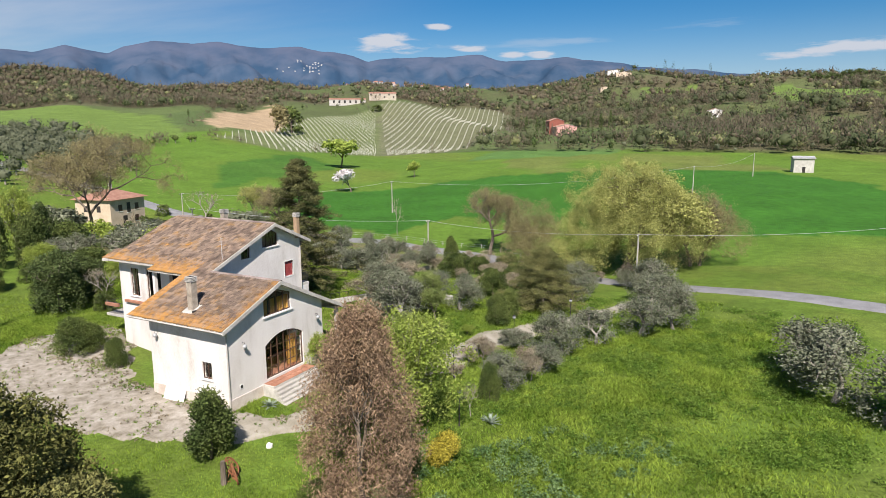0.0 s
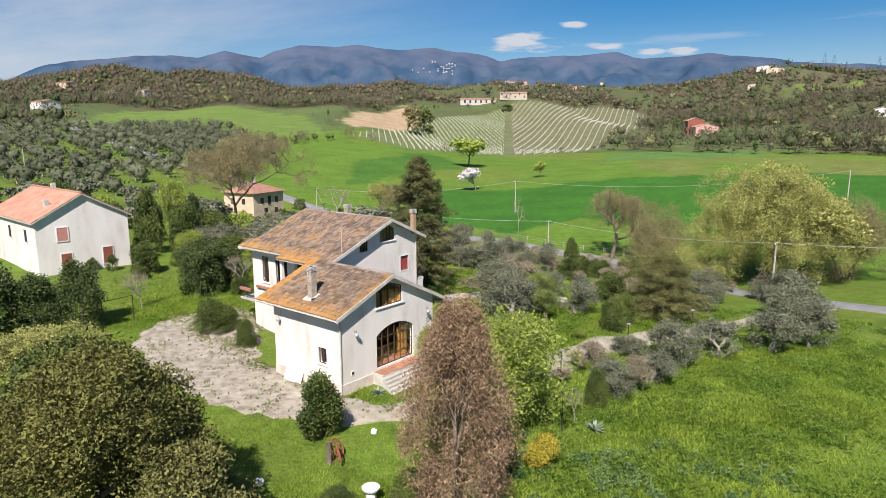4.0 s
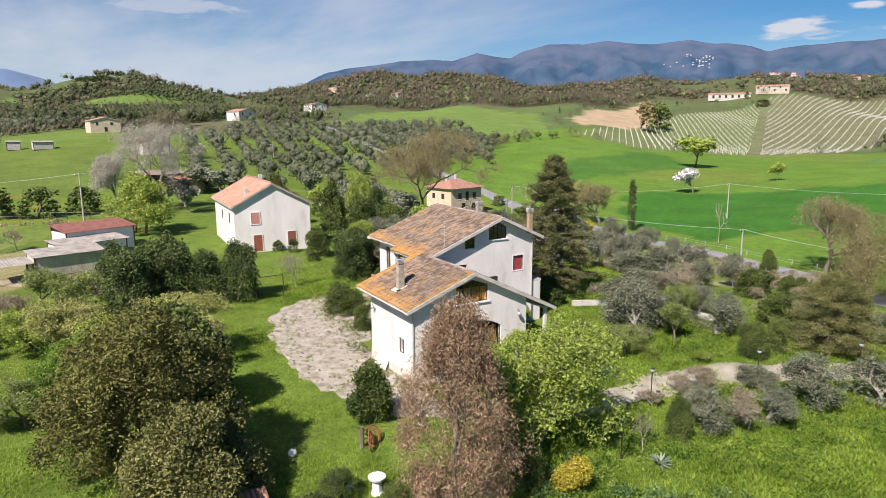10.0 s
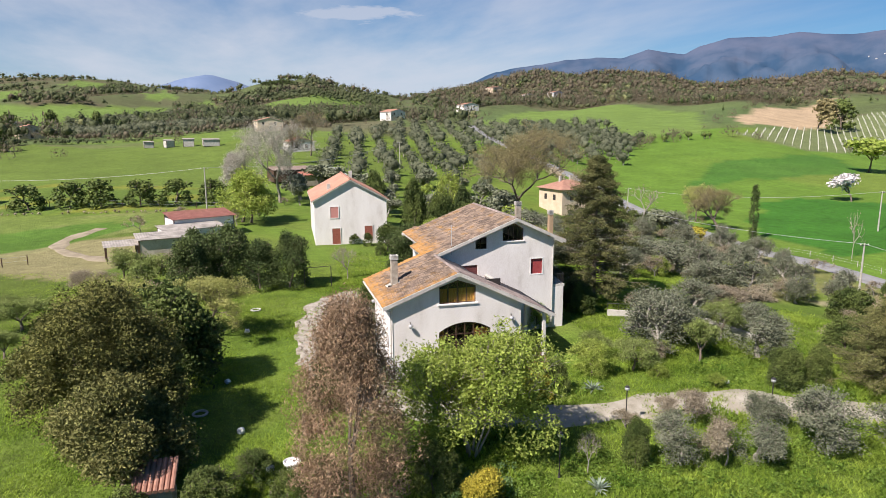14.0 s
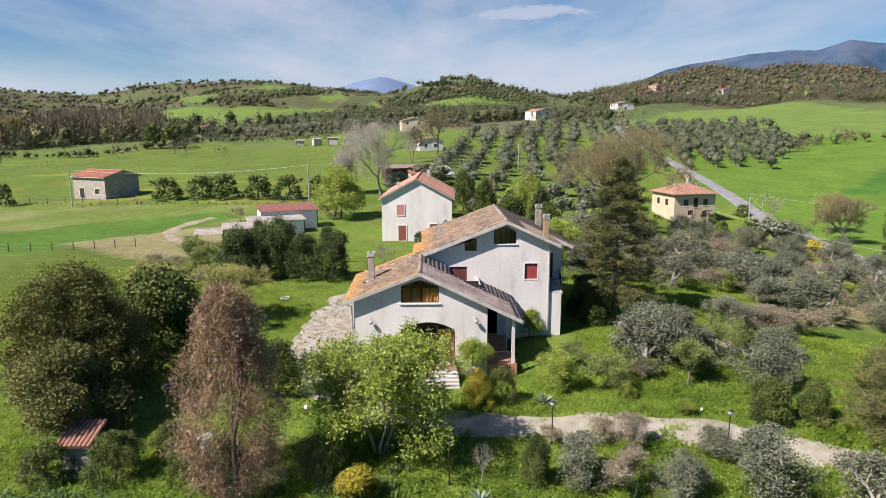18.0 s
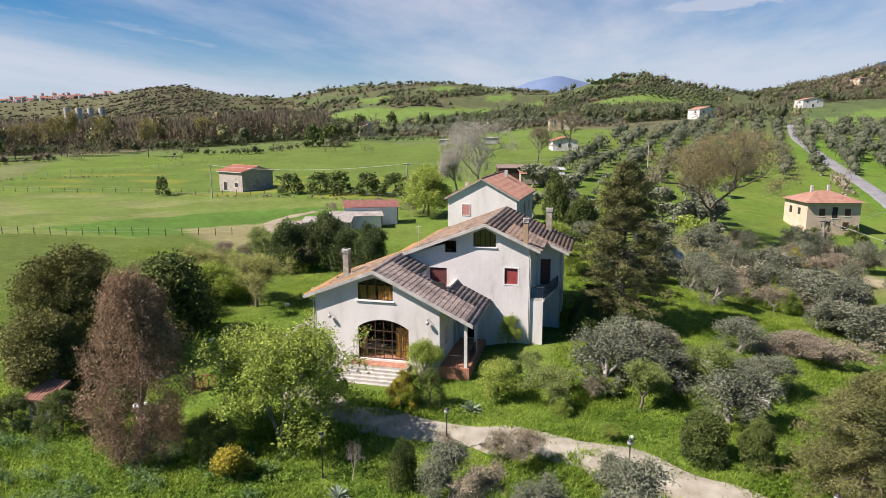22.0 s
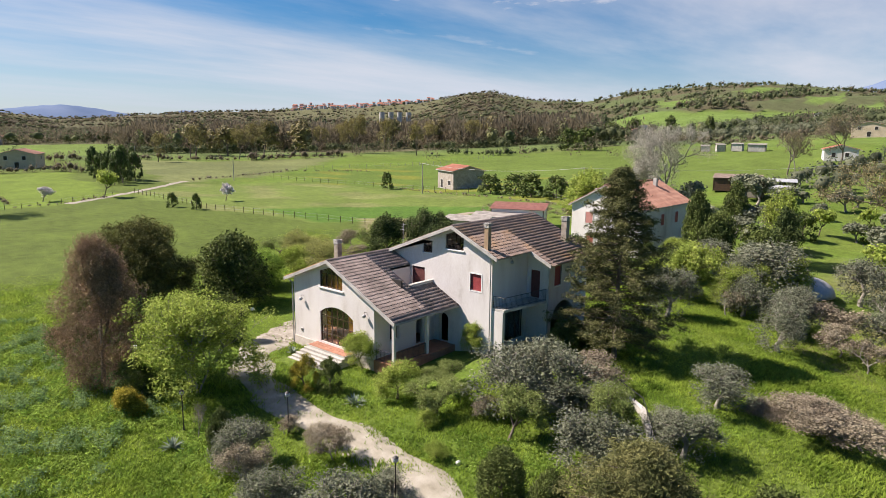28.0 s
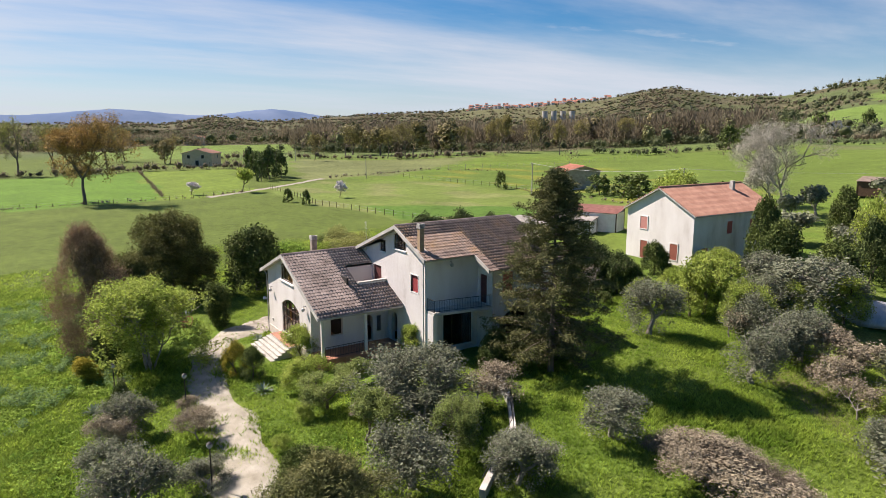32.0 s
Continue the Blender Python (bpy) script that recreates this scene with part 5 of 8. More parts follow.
M["block"] = material("grey blockwork", ((0.27, 0.235, 0.20), (0.40, 0.36, 0.31)), 1.2, 0.95, 0.3, 12)
M["pink_wall"] = material("salmon render", ((0.55, 0.28, 0.25), (0.64, 0.36, 0.32)), 0.8, 0.9, 0.1, 20)
M["stone_wall"] = material("pale stone", ((0.36, 0.31, 0.25), (0.52, 0.46, 0.38)), 0.7, 0.95, 0.3, 8)
M["pole"] = material("grey concrete pole", ((0.30, 0.28, 0.25), (0.42, 0.40, 0.36)), 2, 0.9, 0.1, 20)

cottage((3.9, 55.0), -2.0, 10.0, 15.2, 6.1, 2.7, "white two-storey neighbouring house with salmon tile roof", M["plaster"], M["tile_new"],
        [("s", -2.3, 3.7, 1.1, 1.5, "pink"), ("s", -2.1, 0.0, 1.1, 2.2, "door"), ("s", 2.4, 0.5, 1.1, 1.9, "door"), ("w", -4.5, 3.6, 0.9, 1.4, "dark"), ("w", 1.0, 3.6, 0.9, 1.4, "dark"),
         ("e", -5.5, 0.5, 1.2, 1.6, "shutter"), ("e", -1.0, 3.5, 1.0, 1.5, "shutter"), ("e", 3.5, 3.5, 1.0, 1.5, "shutter")], chimneys=((-2.8, -5.0, -0.6), (1.2, 4.5, 0.6)), z0=0.75)
cottage((-69.5, 107.0), 64.0, 9.0, 10.5, 4.8, 1.2, "unfinished blockwork barn with red tile roof", M["block"], M["tile_red"],
        [("w", -2.6, 1.0, 1.5, 1.2, "dark"), ("w", 2.4, 0.0, 1.6, 2.2, "dark")], 0.5, "barn", "barn")


def hip_house(at, turn, w, d, eave, rise, label, wall_mat, roof_mat, z0):
    x, y = at
    ob = new("house")
    ob.matrix_basis = pose(x, y, z0, 0, 0, turn)
    tagged(ob, label, "house")
    a, b = w / 2, d / 2
    for s in (-1, 1):
        lpart("wall", box(s * a - (0.3 if s > 0 else 0), s * a + (0.3 if s < 0 else 0), -b + 0.3, b - 0.3, -1, eave), wall_mat, ob)
        lpart("wall", box(-a, a, s * b - (0.3 if s > 0 else 0), s * b + (0.3 if s < 0 else 0), -1, eave), wall_mat, ob)
    bm = bmesh.new()
    o = 0.7
    c = [bm.verts.new(p) for p in ((-a - o, -b - o, eave), (a + o, -b - o, eave), (a + o, b + o, eave), (-a - o, b + o, eave), (-1.2, 0, eave + rise), (1.2, 0, eave + rise))]
    for q in ((0, 1, 5, 4), (1, 2, 5), (2, 3, 4, 5), (3, 0, 4), (3, 2, 1, 0)):
        bm.faces.new([c[k] for k in q])
    lpart("roof", bm, roof_mat, ob)
    for u, v0, ww, hh, mat in ((-2.2, 3.3, 1.1, 1.4, "wood_dark"), (0.2, 2.9, 1.0, 2.1, "dark"), (2.6, 3.3, 1.1, 1.4, "wood_dark"), (-1.0, 0.1, 1.2, 2.2, "dark"), (2.4, 0.8, 1.1, 1.3, "wood_dark")):
        win = new("window")
        win.parent = ob
        win.matrix_basis = Matrix.Translation((u, -b, v0))
        lpart("pane", box(-ww / 2, ww / 2, -0.03, 0.02, 0, hh), M[mat], win)
        lpart("frame", box(-ww / 2 - 0.1, ww / 2 + 0.1, -0.06, -0.001, -0.12, -0.02), M["white"], win)
    for u, v0 in ((-1.5, 3.3), (1.8, 3.3)):
        win = new("window")
        win.parent = ob
        win.matrix_basis = Matrix.Translation((-a, u, v0)) @ pose(0, 0, 0, 0, 0, -90)
        lpart("pane", box(-0.5, 0.5, -0.03, 0.02, 0, 1.3), M["dark"], win)
    lpart("chimney", box(-2.2, -1.7, 0.2, 0.7, eave, eave + rise + 0.9, bevel=0.03), M["concrete"], ob)
    lpart("chimney", box(1.4, 1.9, 0.9, 1.4, eave, eave + rise + 1.0, bevel=0.03), M["concrete"], ob)


hip_house((62.2, 98.8), 12, 10.0, 9.0, 5.9, 1.9, "cream villa with hipped salmon tile roof beside the road", M["cream"], M["tile_new"], -3.2)


def shed(at, turn, w, d, h0, h1, label, wall_mat, roof_mat, open_side=False):
    x, y = at
    ob = new("shed")
    ob.matrix_basis = pose(x, y, gz(x, y) - 0.05, 0, 0, turn)
    tagged(ob, label, "shed")
    a, b = w / 2, d / 2
    for sx in (-1, 1):
        for sy in (-1, 1):
            lpart("post", box(sx * a - 0.07, sx * a + 0.07, sy * b - 0.07, sy * b + 0.07, 0, h0 if sy < 0 else h1), M["wood_dark"], ob)
    n = int(w / 0.14)
    bm = bmesh.new()
    top = []
    for k in range(n + 1):
        x_ = -a - 0.3 + (w + 0.6) * k / n
        top.append([bm.verts.new((x_, s * (b + 0.35), (h0 if s < 0 else h1) + 0.06 + 0.03 * (k % 2))) for s in (-1, 1)])
    for p, q in zip(top, top[1:]):
        bm.faces.new((p[0], q[0], q[1], p[1]))
    lpart("roof_sheet", bm, roof_mat, ob)
    if not open_side:
        for k in range(6):
            x0 = -a + w * k / 6
            lpart("wall_sheet", box(x0 + 0.01, x0 + w / 6 - 0.01, -b - 0.02, -b + 0.02, 0.1, h0 - 0.05), wall_mat, ob)
        lpart("end_wall", box(-a - 0.03, -a + 0.03, -b, b, 0.1, min(h0, h1)), wall_mat, ob)
        lpart("end_wall", box(a - 0.03, a + 0.03, -b, b, 0.1, min(h0, h1)), wall_mat, ob)
        lpart("back_wall", box(-a, a, b - 0.02, b + 0.02, 0.1, h1 - 0.05), wall_mat, ob)
    return ob


shed((-17.2, 58.2), 24, 8.6, 4.0, 3.0, 3.7, "white corrugated shed with rust-red sheet roof", M["white"], M["red_sheet"])
shed((-18.0, 53.6), 24, 8.0, 3.2, 2.2, 2.6, "low lean-to with weathered sheet roof", M["white"], M["fibre"])
shed((-20.5, 48.2), 15, 7.0, 3.4, 2.3, 2.7, "low white shed with corrugated fibre roof", M["stone_wall"], M["fibre"])
shed((-25.8, 47.0), 15, 3.6, 3.0, 2.0, 2.3, "open lean-to under grey sheeting", M["white"], M["fibre"], True)
M["brown_sheet"] = material("dull brown sheeting", ((0.16, 0.11, 0.085), (0.26, 0.20, 0.165)), 1.2, 0.8, 0.15, 14)
shed((-1.5, 121.5), 14, 9.5, 6.0, 2.9, 3.5, "dark timber farm shed with brown sheet roof", M["wood_dark"], M["brown_sheet"])
shed((3.2, 113.5), 14, 5.2, 4.6, 2.5, 3.1, "small farm hut with terracotta tile roof", M["block"], M["tile_red"])
for x, y, tn, w, d, h in ((7.6, 120.5, 14, 5.5, 4.5, 2.6), (8.8, 111.5, 8, 4.6, 5.0, 2.5)):
    shed((x, y), tn, w, d, h, h + 0.4, "open farm shelter with pale sheet roof on posts", M["block"], M["galvanised"], True)
for x, y, tn, w, d, h in ((-53, 251, 14, 3.5, 3, 2.4), (-44, 242, 30, 3.2, 3, 2.8), (-36, 237, 5, 4, 3, 2.9), (-27, 230, 10, 6, 4, 2.6)):
    shed((x, y), tn, w, d, h, h + 0.4, "low pale shed in a row by the field fence", M["concrete"], M["fibre"])
cottage((5, 199), 15, 9, 8, 3.2, 1.2, "low cream farmhouse with terracotta roof behind bare oaks", M["plaster"], M["tile_red"], [("s", -2, 0.9, 1, 1.3, "dark"), ("s", 1.5, 0.9, 1, 1.3, "dark")])

# scattered farms and villas
FAR = [(-4, 316, 10, 13, 11), (76, 382, 30, 13, 11), (164, 497, 15, 15, 12), (284, 760, 25, 18, 14), (300, 690, 10, 12, 10), (508, 650, 40, 20, 14),
       (-233, 50, 60, 12, 14), (-492, 108, 55, 18, 12), (-78, 604, 10, 14, 12), (35, 435, 15, 20, 9), (-274, 418, 30, 24, 12), (-168, 452, 25, 14, 10),
       (-120, 330, 30, 11, 9), (330, 676, 20, 16, 10), (20, 420, 0, 12, 10), (954, 186, -70, 22, 12), (987, 206, -60, 26, 14), (545, 22, -75, 11, 9), (815, 178, -60, 13, 9)]
for k, (x, y, tn, w, d) in enumerate(FAR):
    cottage((x, y), tn, w, d, 5.2, 1.6, "distant pale farmhouse with red tile roof", M["plaster"] if k % 3 else M["cream"], M["tile_new"],
            [("s", -w * 0.28, 3.2, 1.2, 1.4, "dark"), ("s", w * 0.2, 3.2, 1.2, 1.4, "dark"), ("s", 0, 0.2, 1.4, 2.2, "dark"), ("w", -1.5, 3.2, 1.2, 1.4, "dark"), ("e", 1.5, 3.2, 1.2, 1.4, "dark")])
cottage((478, 126), -60, 16, 20, 7.0, 2.2, "salmon-pink house with red roof beyond the crest", M["pink_wall"], M["tile_new"], [("s", -3, 2, 2, 2, "dark"), ("w", 0, 2, 2, 2, "dark")])
cottage((492, 138), -60, 12, 14, 10.0, 2.2, "red-walled house behind the salmon one", M["brown_door"], M["tile_new"], [("w", 0, 4, 2, 2, "dark")])
cottage((600, 375), 35, 14, 30, 6.0, 1.6, "long pale villa above the vineyard", M["stone_wall"], M["tile_new"], [("w", k * 5 - 12, 1.0 + 3 * (k % 2), 1.6, 2.4, "dark") for k in range(6)] + [("s", k * 4 - 6, 1, 1.6, 2.2, "dark") for k in range(4)], category="villa")
cottage((575, 405), 35, 14, 40, 5.0, 1.4, "long low wing of the hill villa", M["concrete"], M["tile_new"], [("w", k * 6 - 15, 1.2, 2.2, 3.0, "dark") for k in range(6)], category="villa")
cottage((219, -36), 10, 5, 6, 4.6, 0.5, "small pale concrete hut by the trees", M["concrete"], M["galvanised"], [("w", 0, 0, 1, 2, "dark")], category="hut", name="hut")


def town():
    """The hill town: many small pale houses along the ridge."""
    rng = np.random.default_rng(9)
    v, f, rv, rf = [], [], [], []
    for k in range(190):
        if k < 135:
            az = radians(41.5 + 12.5 * rng.random())
            rs = np.linspace(900, 1640, 75)
            gs = ground_z(8 - math.sin(az) * rs, 5 + math.cos(az) * rs)
            r = rs[int(np.argmax((gs - 16) / rs))] - 190 * rng.random() ** 1.4
        else:
            az, r = radians(rng.uniform(-66, -50)), rng.uniform(1250, 1600)
        x, y = 8 - math.sin(az) * r, 5 + math.cos(az) * r
        z, w, h = gz(x, y) - 1, rng.uniform(2.4, 5.2), rng.uniform(5, 10)
        ca, sa = math.cos(az), math.sin(az)
        c = [(x + (i * ca - j * sa) * w, y + (i * sa + j * ca) * w) for i, j in ((-1, -0.7), (1, -0.7), (1, 0.7), (-1, 0.7))]
        n = len(v)
        v += [(*p, z) for p in c] + [(*p, z + h) for p in c]
        f += [(n, n + 1, n + 5, n + 4), (n + 1, n + 2, n + 6, n + 5), (n + 2, n + 3, n + 7, n + 6), (n + 3, n, n + 4, n + 7)]
        n = len(rv)
        rv += [(*p, z + h) for p in c] + [((c[0][0] + c[3][0]) / 2, (c[0][1] + c[3][1]) / 2, z + h + 2), ((c[1][0] + c[2][0]) / 2, (c[1][1] + c[2][1]) / 2, z + h + 2)]
        rf += [(n, n + 1, n + 5, n + 4), (n + 2, n + 3, n + 4, n + 5), (n, n + 4, n + 3, n), (n + 1, n + 2, n + 5, n + 1)]
    ob = new("hill_town")
    tagged(ob, "pale hill town of small red-roofed houses", "town", kind="stuff")
    w_ = raw("house_walls", v, f, M["cream_far"], ob)
    bm = bmesh.new()
    vs = [bm.verts.new(p) for p in rv]
    for q in rf:
        bm.faces.new([vs[i] for i in dict.fromkeys(q)])
    part("house_roofs", bm, M["tile_red"], ob)


town()
silos = thing("silos", (-412, 408, gz(-412, 408)), "pale concrete silos standing by a long works building", "silo")
for k in range(4):
    part("silo", tube([(-412 + k * 6, 408 + k * 6, gz(-412, 408) - 1), (-412 + k * 6, 408 + k * 6, gz(-412, 408) + 23)], 2.6, 14), M["concrete"], silos)
cottage((-395, 452), 40, 60, 30, 6, 1.2, "long pale industrial shed among trees", M["white"], M["galvanised"], category="works")
cottage((-330, 366), 40, 40, 20, 5, 1.2, "long pale industrial shed among trees", M["white"], M["galvanised"], category="works")


# ---- poles, cables, fences ----
def pole(x, y, h, arm=0.7, label="weathered concrete utility pole with insulators"):
    z = gz(x, y) - 0.2
    p = thing("utility_pole", (x, y, z), label, "utility pole", "utility poles")
    part("shaft", tube([(x, y, z), (x, y, z + h)], [0.15, 0.09], 8), M["pole"], p)
    if arm:
        part("crossarm", box(x - arm, x + arm, y - 0.05, y + 0.05, z + h - 0.35, z + h - 0.25), M["steel"], p)
        for s in (-arm + 0.1, 0, arm - 0.1):
            part("insulator", tube([(x + s, y, z + h - 0.25), (x + s, y, z + h - 0.08)], 0.05, 6), M["white"], p)
    return (x, y, z + h - 0.1)


def cable(a, b, sag, label="thin overhead cable between poles"):
    pts = [(a[0] + (b[0] - a[0]) * k / 14, a[1] + (b[1] - a[1]) * k / 14, a[2] + (b[2] - a[2]) * k / 14 - sag * 4 * (k / 14) * (1 - k / 14)) for k in range(15)]
    tagged(part("cable", tube(pts, 0.022, 4), M["galvanised"]), label, "cable")


p1 = pole(106.5, 54.5, 8.0)
p2 = pole(58, -14, 7.5)
p3 = pole(66, 22, 7.5)
p4 = pole(144.4, -10.6, 7.5)
p5 = pole(72, 88, 7.5)
p6 = pole(200, -22, 7.5)
p7 = pole(-18, 81.4, 8.5)
p8 = pole(-69, 91, 8.0)
p9 = pole(-139, 80, 7.0, 0)
p10 = pole(-229, 90, 7.0, 0)
p11 = pole(32, 150, 8)
p12 = pole(52, 62, 7.0)
for a, b, s in ((p1, p5, 1.6), (p1, p4, 2.4), (p2, p3, 0.8), (p3, p12, 0.9), (p12, p5, 0.8), (p4, p6, 1.4), (p7, p8, 1.2), (p7, p11, 1.8), (p2, (95, -60, 4), 1.2)):
    cable(a, b, s)


def fence(line, gap, h, label, mat, wire=True):
    f = thing("fence", (*line[0], gz(*line[0])), label, "fence")
    tops = []
    for (ax, ay), (bx, by) in zip(line, line[1:]):
        n = max(1, int(math.hypot(bx - ax, by - ay) / gap))
        for k in range(n):
            x, y = ax + (bx - ax) * k / n, ay + (by - ay) * k / n
            z = gz(x, y)
            part("post", tube([(x, y, z - 0.2), (x, y, z + h)], 0.06, 5), mat, f)
            tops.append((x, y, z))
    if wire:
        for u in (0.45, 0.9):
            part("wire", tube([(x, y, z + h * u) for x, y, z in tops], 0.012, 3), M["galvanised"], f)


fence([(-81, 38), (-60, 42), (-34, 48)], 2.6, 1.2, "weathered timber post and wire fence", M["wood_dark"])
fence([(-123, 42), (-95, 40), (-81, 38)], 2.4, 1.2, "weathered timber post and wire fence", M["wood_dark"])
fence([(-113, -62), (-110, 16), (-121, 38)], 3.0, 1.1, "old wire fence along the field", M["wood_dark"])
fence([(-135, 92), (-48, 98), (-10, 84)], 3.6, 1.3, "wire fence on timber posts beside the barn", M["wood_dark"])
fence([(-152, 118), (-136, 142), (-127, 165), (-124, 200)], 3.0, 1.4, "pale wire fence across the meadow", M["pole"])
fence([(72, 0), (79, 18), (79, 34), (77, 50)], 4.0, 0.9, "low roadside fence on short posts", M["pole"])


# ---- garden things ----
def garden_lamp(x, y, h=2.3):
    z = gz(x, y)
    g = thing("garden_lamp", (x, y, z), "slim black garden lamp post with round globe", "lamp", "garden lamps")
    part("post", tube([(x, y, z - 0.1), (x, y, z + h)], 0.035, 8), M["steel"], g)
    part("base", tube([(x, y, z - 0.05), (x, y, z + 0.25)], [0.09, 0.05], 8), M["steel"], g)
    bm = bmesh.new()
    bmesh.ops.create_uvsphere(bm, u_segments=12, v_segments=8, radius=0.15, matrix=Matrix.Translation((x, y, z + h + 0.14)))
    part("globe", bm, M["galvanised"], g, "pale frosted globe", True)
    part("cap", tube([(x, y, z + h + 0.24), (x, y, z + h + 0.33)], [0.16, 0.05], 10), M["steel"], g)


for x, y in ((12.5, -9.7), (6.5, -13.1), (22.3, -10.6), (31.0, -13.0)):
    garden_lamp(x, y)


def net_frame():
    z = gz(-3, 25.8)
    g = thing("steel_frame", (-3, 25.8, z), "dark steel frame of two posts and a crossbar", "frame")
    part("post", tube([(-4.25, 25.5, z - 0.2), (-4.25, 25.5, z + 2.3)], 0.045, 8), M["steel"], g)
    part("post", tube([(-1.45, 25.8, z - 0.2), (-1.45, 25.8, z + 2.3)], 0.045, 8), M["steel"], g)
    part("crossbar", tube([(-4.25, 25.5, z + 2.28), (-1.45, 25.8, z + 2.28)], 0.035, 8), M["steel"], g)


net_frame()


def stone(x, y, s, label, mat, seed):
    rng = random.Random(seed)
    bm = bmesh.new()
    bmesh.ops.create_icosphere(bm, subdivisions=2, radius=s, matrix=Matrix.Translation((x, y, gz(x, y) + s * 0.45)))
    for v in bm.verts:
        v.co += Vector((rng.uniform(-1, 1), rng.uniform(-1, 1), rng.uniform(-1, 1))) * s * 0.16
    tagged(part("stone", bm, mat), label, "stone")


for k, (x, y, s) in enumerate(((-9.9, -4.8, 0.25), (-9.9, 14.5, 0.24), (-11, 3.2, 0.22), (-2.3, -5.4, 0.2), (22.6, -6.2, 0.16), (-8.3, -9.2, 0.22))):
    stone(x, y, s, "whitewashed stone lying on the grass", M["white"], k)


def lathe(rows, at, n=16):
    bm = bmesh.new()
    rings = [[bm.verts.new((at[0] + r * math.cos(6.2832 * k / n), at[1] + r * math.sin(6.2832 * k / n), at[2] + z)) for k in range(n)] for r, z in rows]
    for a, b in zip(rings, rings[1:]):
        for k in range(n):
            bm.faces.new((a[k], a[(k + 1) % n], b[(k + 1) % n], b[k]))
    bm.faces.new(rings[0][::-1])
    bm.faces.new(rings[-1])
    return bm


def urn(x, y):
    z = gz(x, y)
    u = thing("well_head", (x, y, z), "white octagonal garden pedestal with a broad rim", "pedestal")
    part("pedestal", lathe([(0.34, 0), (0.34, 0.12), (0.26, 0.2), (0.26, 0.75), (0.4, 0.86)], (x, y, z), 8), M["white"], u)
    part("bowl", lathe([(0.42, 0.86), (0.46, 0.98), (0.40, 1.0), (0.36, 0.9)], (x, y, z), 12), M["white"], u)


urn(-7.2, -10.1)


def old_wheels(x, y):
    """Rusted cart wheels leaning on a dark stump."""
    z = gz(x, y)
    w = thing("cart_wheels", (x, y, z), "rusted iron cart wheels leaning on a stump", "cart wheel")
    part("stump", tube([(x - 0.3, y, z - 0.1), (x - 0.28, y, z + 1.25)], [0.16, 0.12], 8), M["bark"], w)
    for k, (ox, oy, tl) in enumerate(((0.25, 0.1, 70), (0.6, 0.3, 55), (0.1, -0.35, 80))):
        m = Matrix.Translation((x + ox, y + oy, z + 0.45)) @ pose(0, 0, 0, tl, 0, 30 * k)
        n, r = 20, 0.55
        pts = [m @ Vector((r * math.cos(6.2832 * i / n), r * math.sin(6.2832 * i / n), 0)) for i in range(n + 1)]
        rim = part("rim", tube(pts, 0.04, 5), M["rust"], w)
        for i in range(8):
            a = 6.2832 * i / 8
            part("spoke", tube([m @ Vector((0.05 * math.cos(a), 0.05 * math.sin(a), 0)), m @ Vector((r * math.cos(a), r * math.sin(a), 0))], 0.022, 4), M["rust"], rim)


old_wheels(-6.0, -6.0)


def agave(x, y, n, l, seed, label="blue-grey agave with stiff spiky leaves"):
    rng = random.Random(seed)
    z = gz(x, y)
    a = thing("agave", (x, y, z), label, "agave")
    for k in range(n):
        an, up = k * 2.4, rng.uniform(0.15, 1.2)
        d = Vector((math.cos(an) * math.cos(up), math.sin(an) * math.cos(up), math.sin(up)))
        s = Vector((-math.sin(an), math.cos(an), 0)) * 0.07
        bm = bmesh.new()
        pts = [Vector((x, y, z + 0.05)) + d * l * t - Vector((0, 0, 0.12 * t * t)) for t in (0, 0.35, 0.7, 1)]
        wd = (0.8, 1.0, 0.7, 0.05)
        rr = [[bm.verts.new(p - s * q), bm.verts.new(p + Vector((0, 0, -0.03))), bm.verts.new(p + s * q)] for p, q in zip(pts, wd)]
        for p, q in zip(rr, rr[1:]):
            bm.faces.new((p[0], p[1], q[1], q[0]))
            bm.faces.new((p[1], p[2], q[2], q[1]))
        part("leaf", bm, M["agave"], a)


M["agave"] = material("blue grey agave", ((0.17, 0.22, 0.16), (0.27, 0.32, 0.24)), 3, 0.6, 0.1, 20)
agave(12.9, -4.9, 34, 0.85, 1)
agave(8.0, -14.6, 30, 0.8, 2, "clump of green strap-leaved iris")
agave(1.9, -1.6, 26, 0.7, 3, "strappy green clump by the steps")


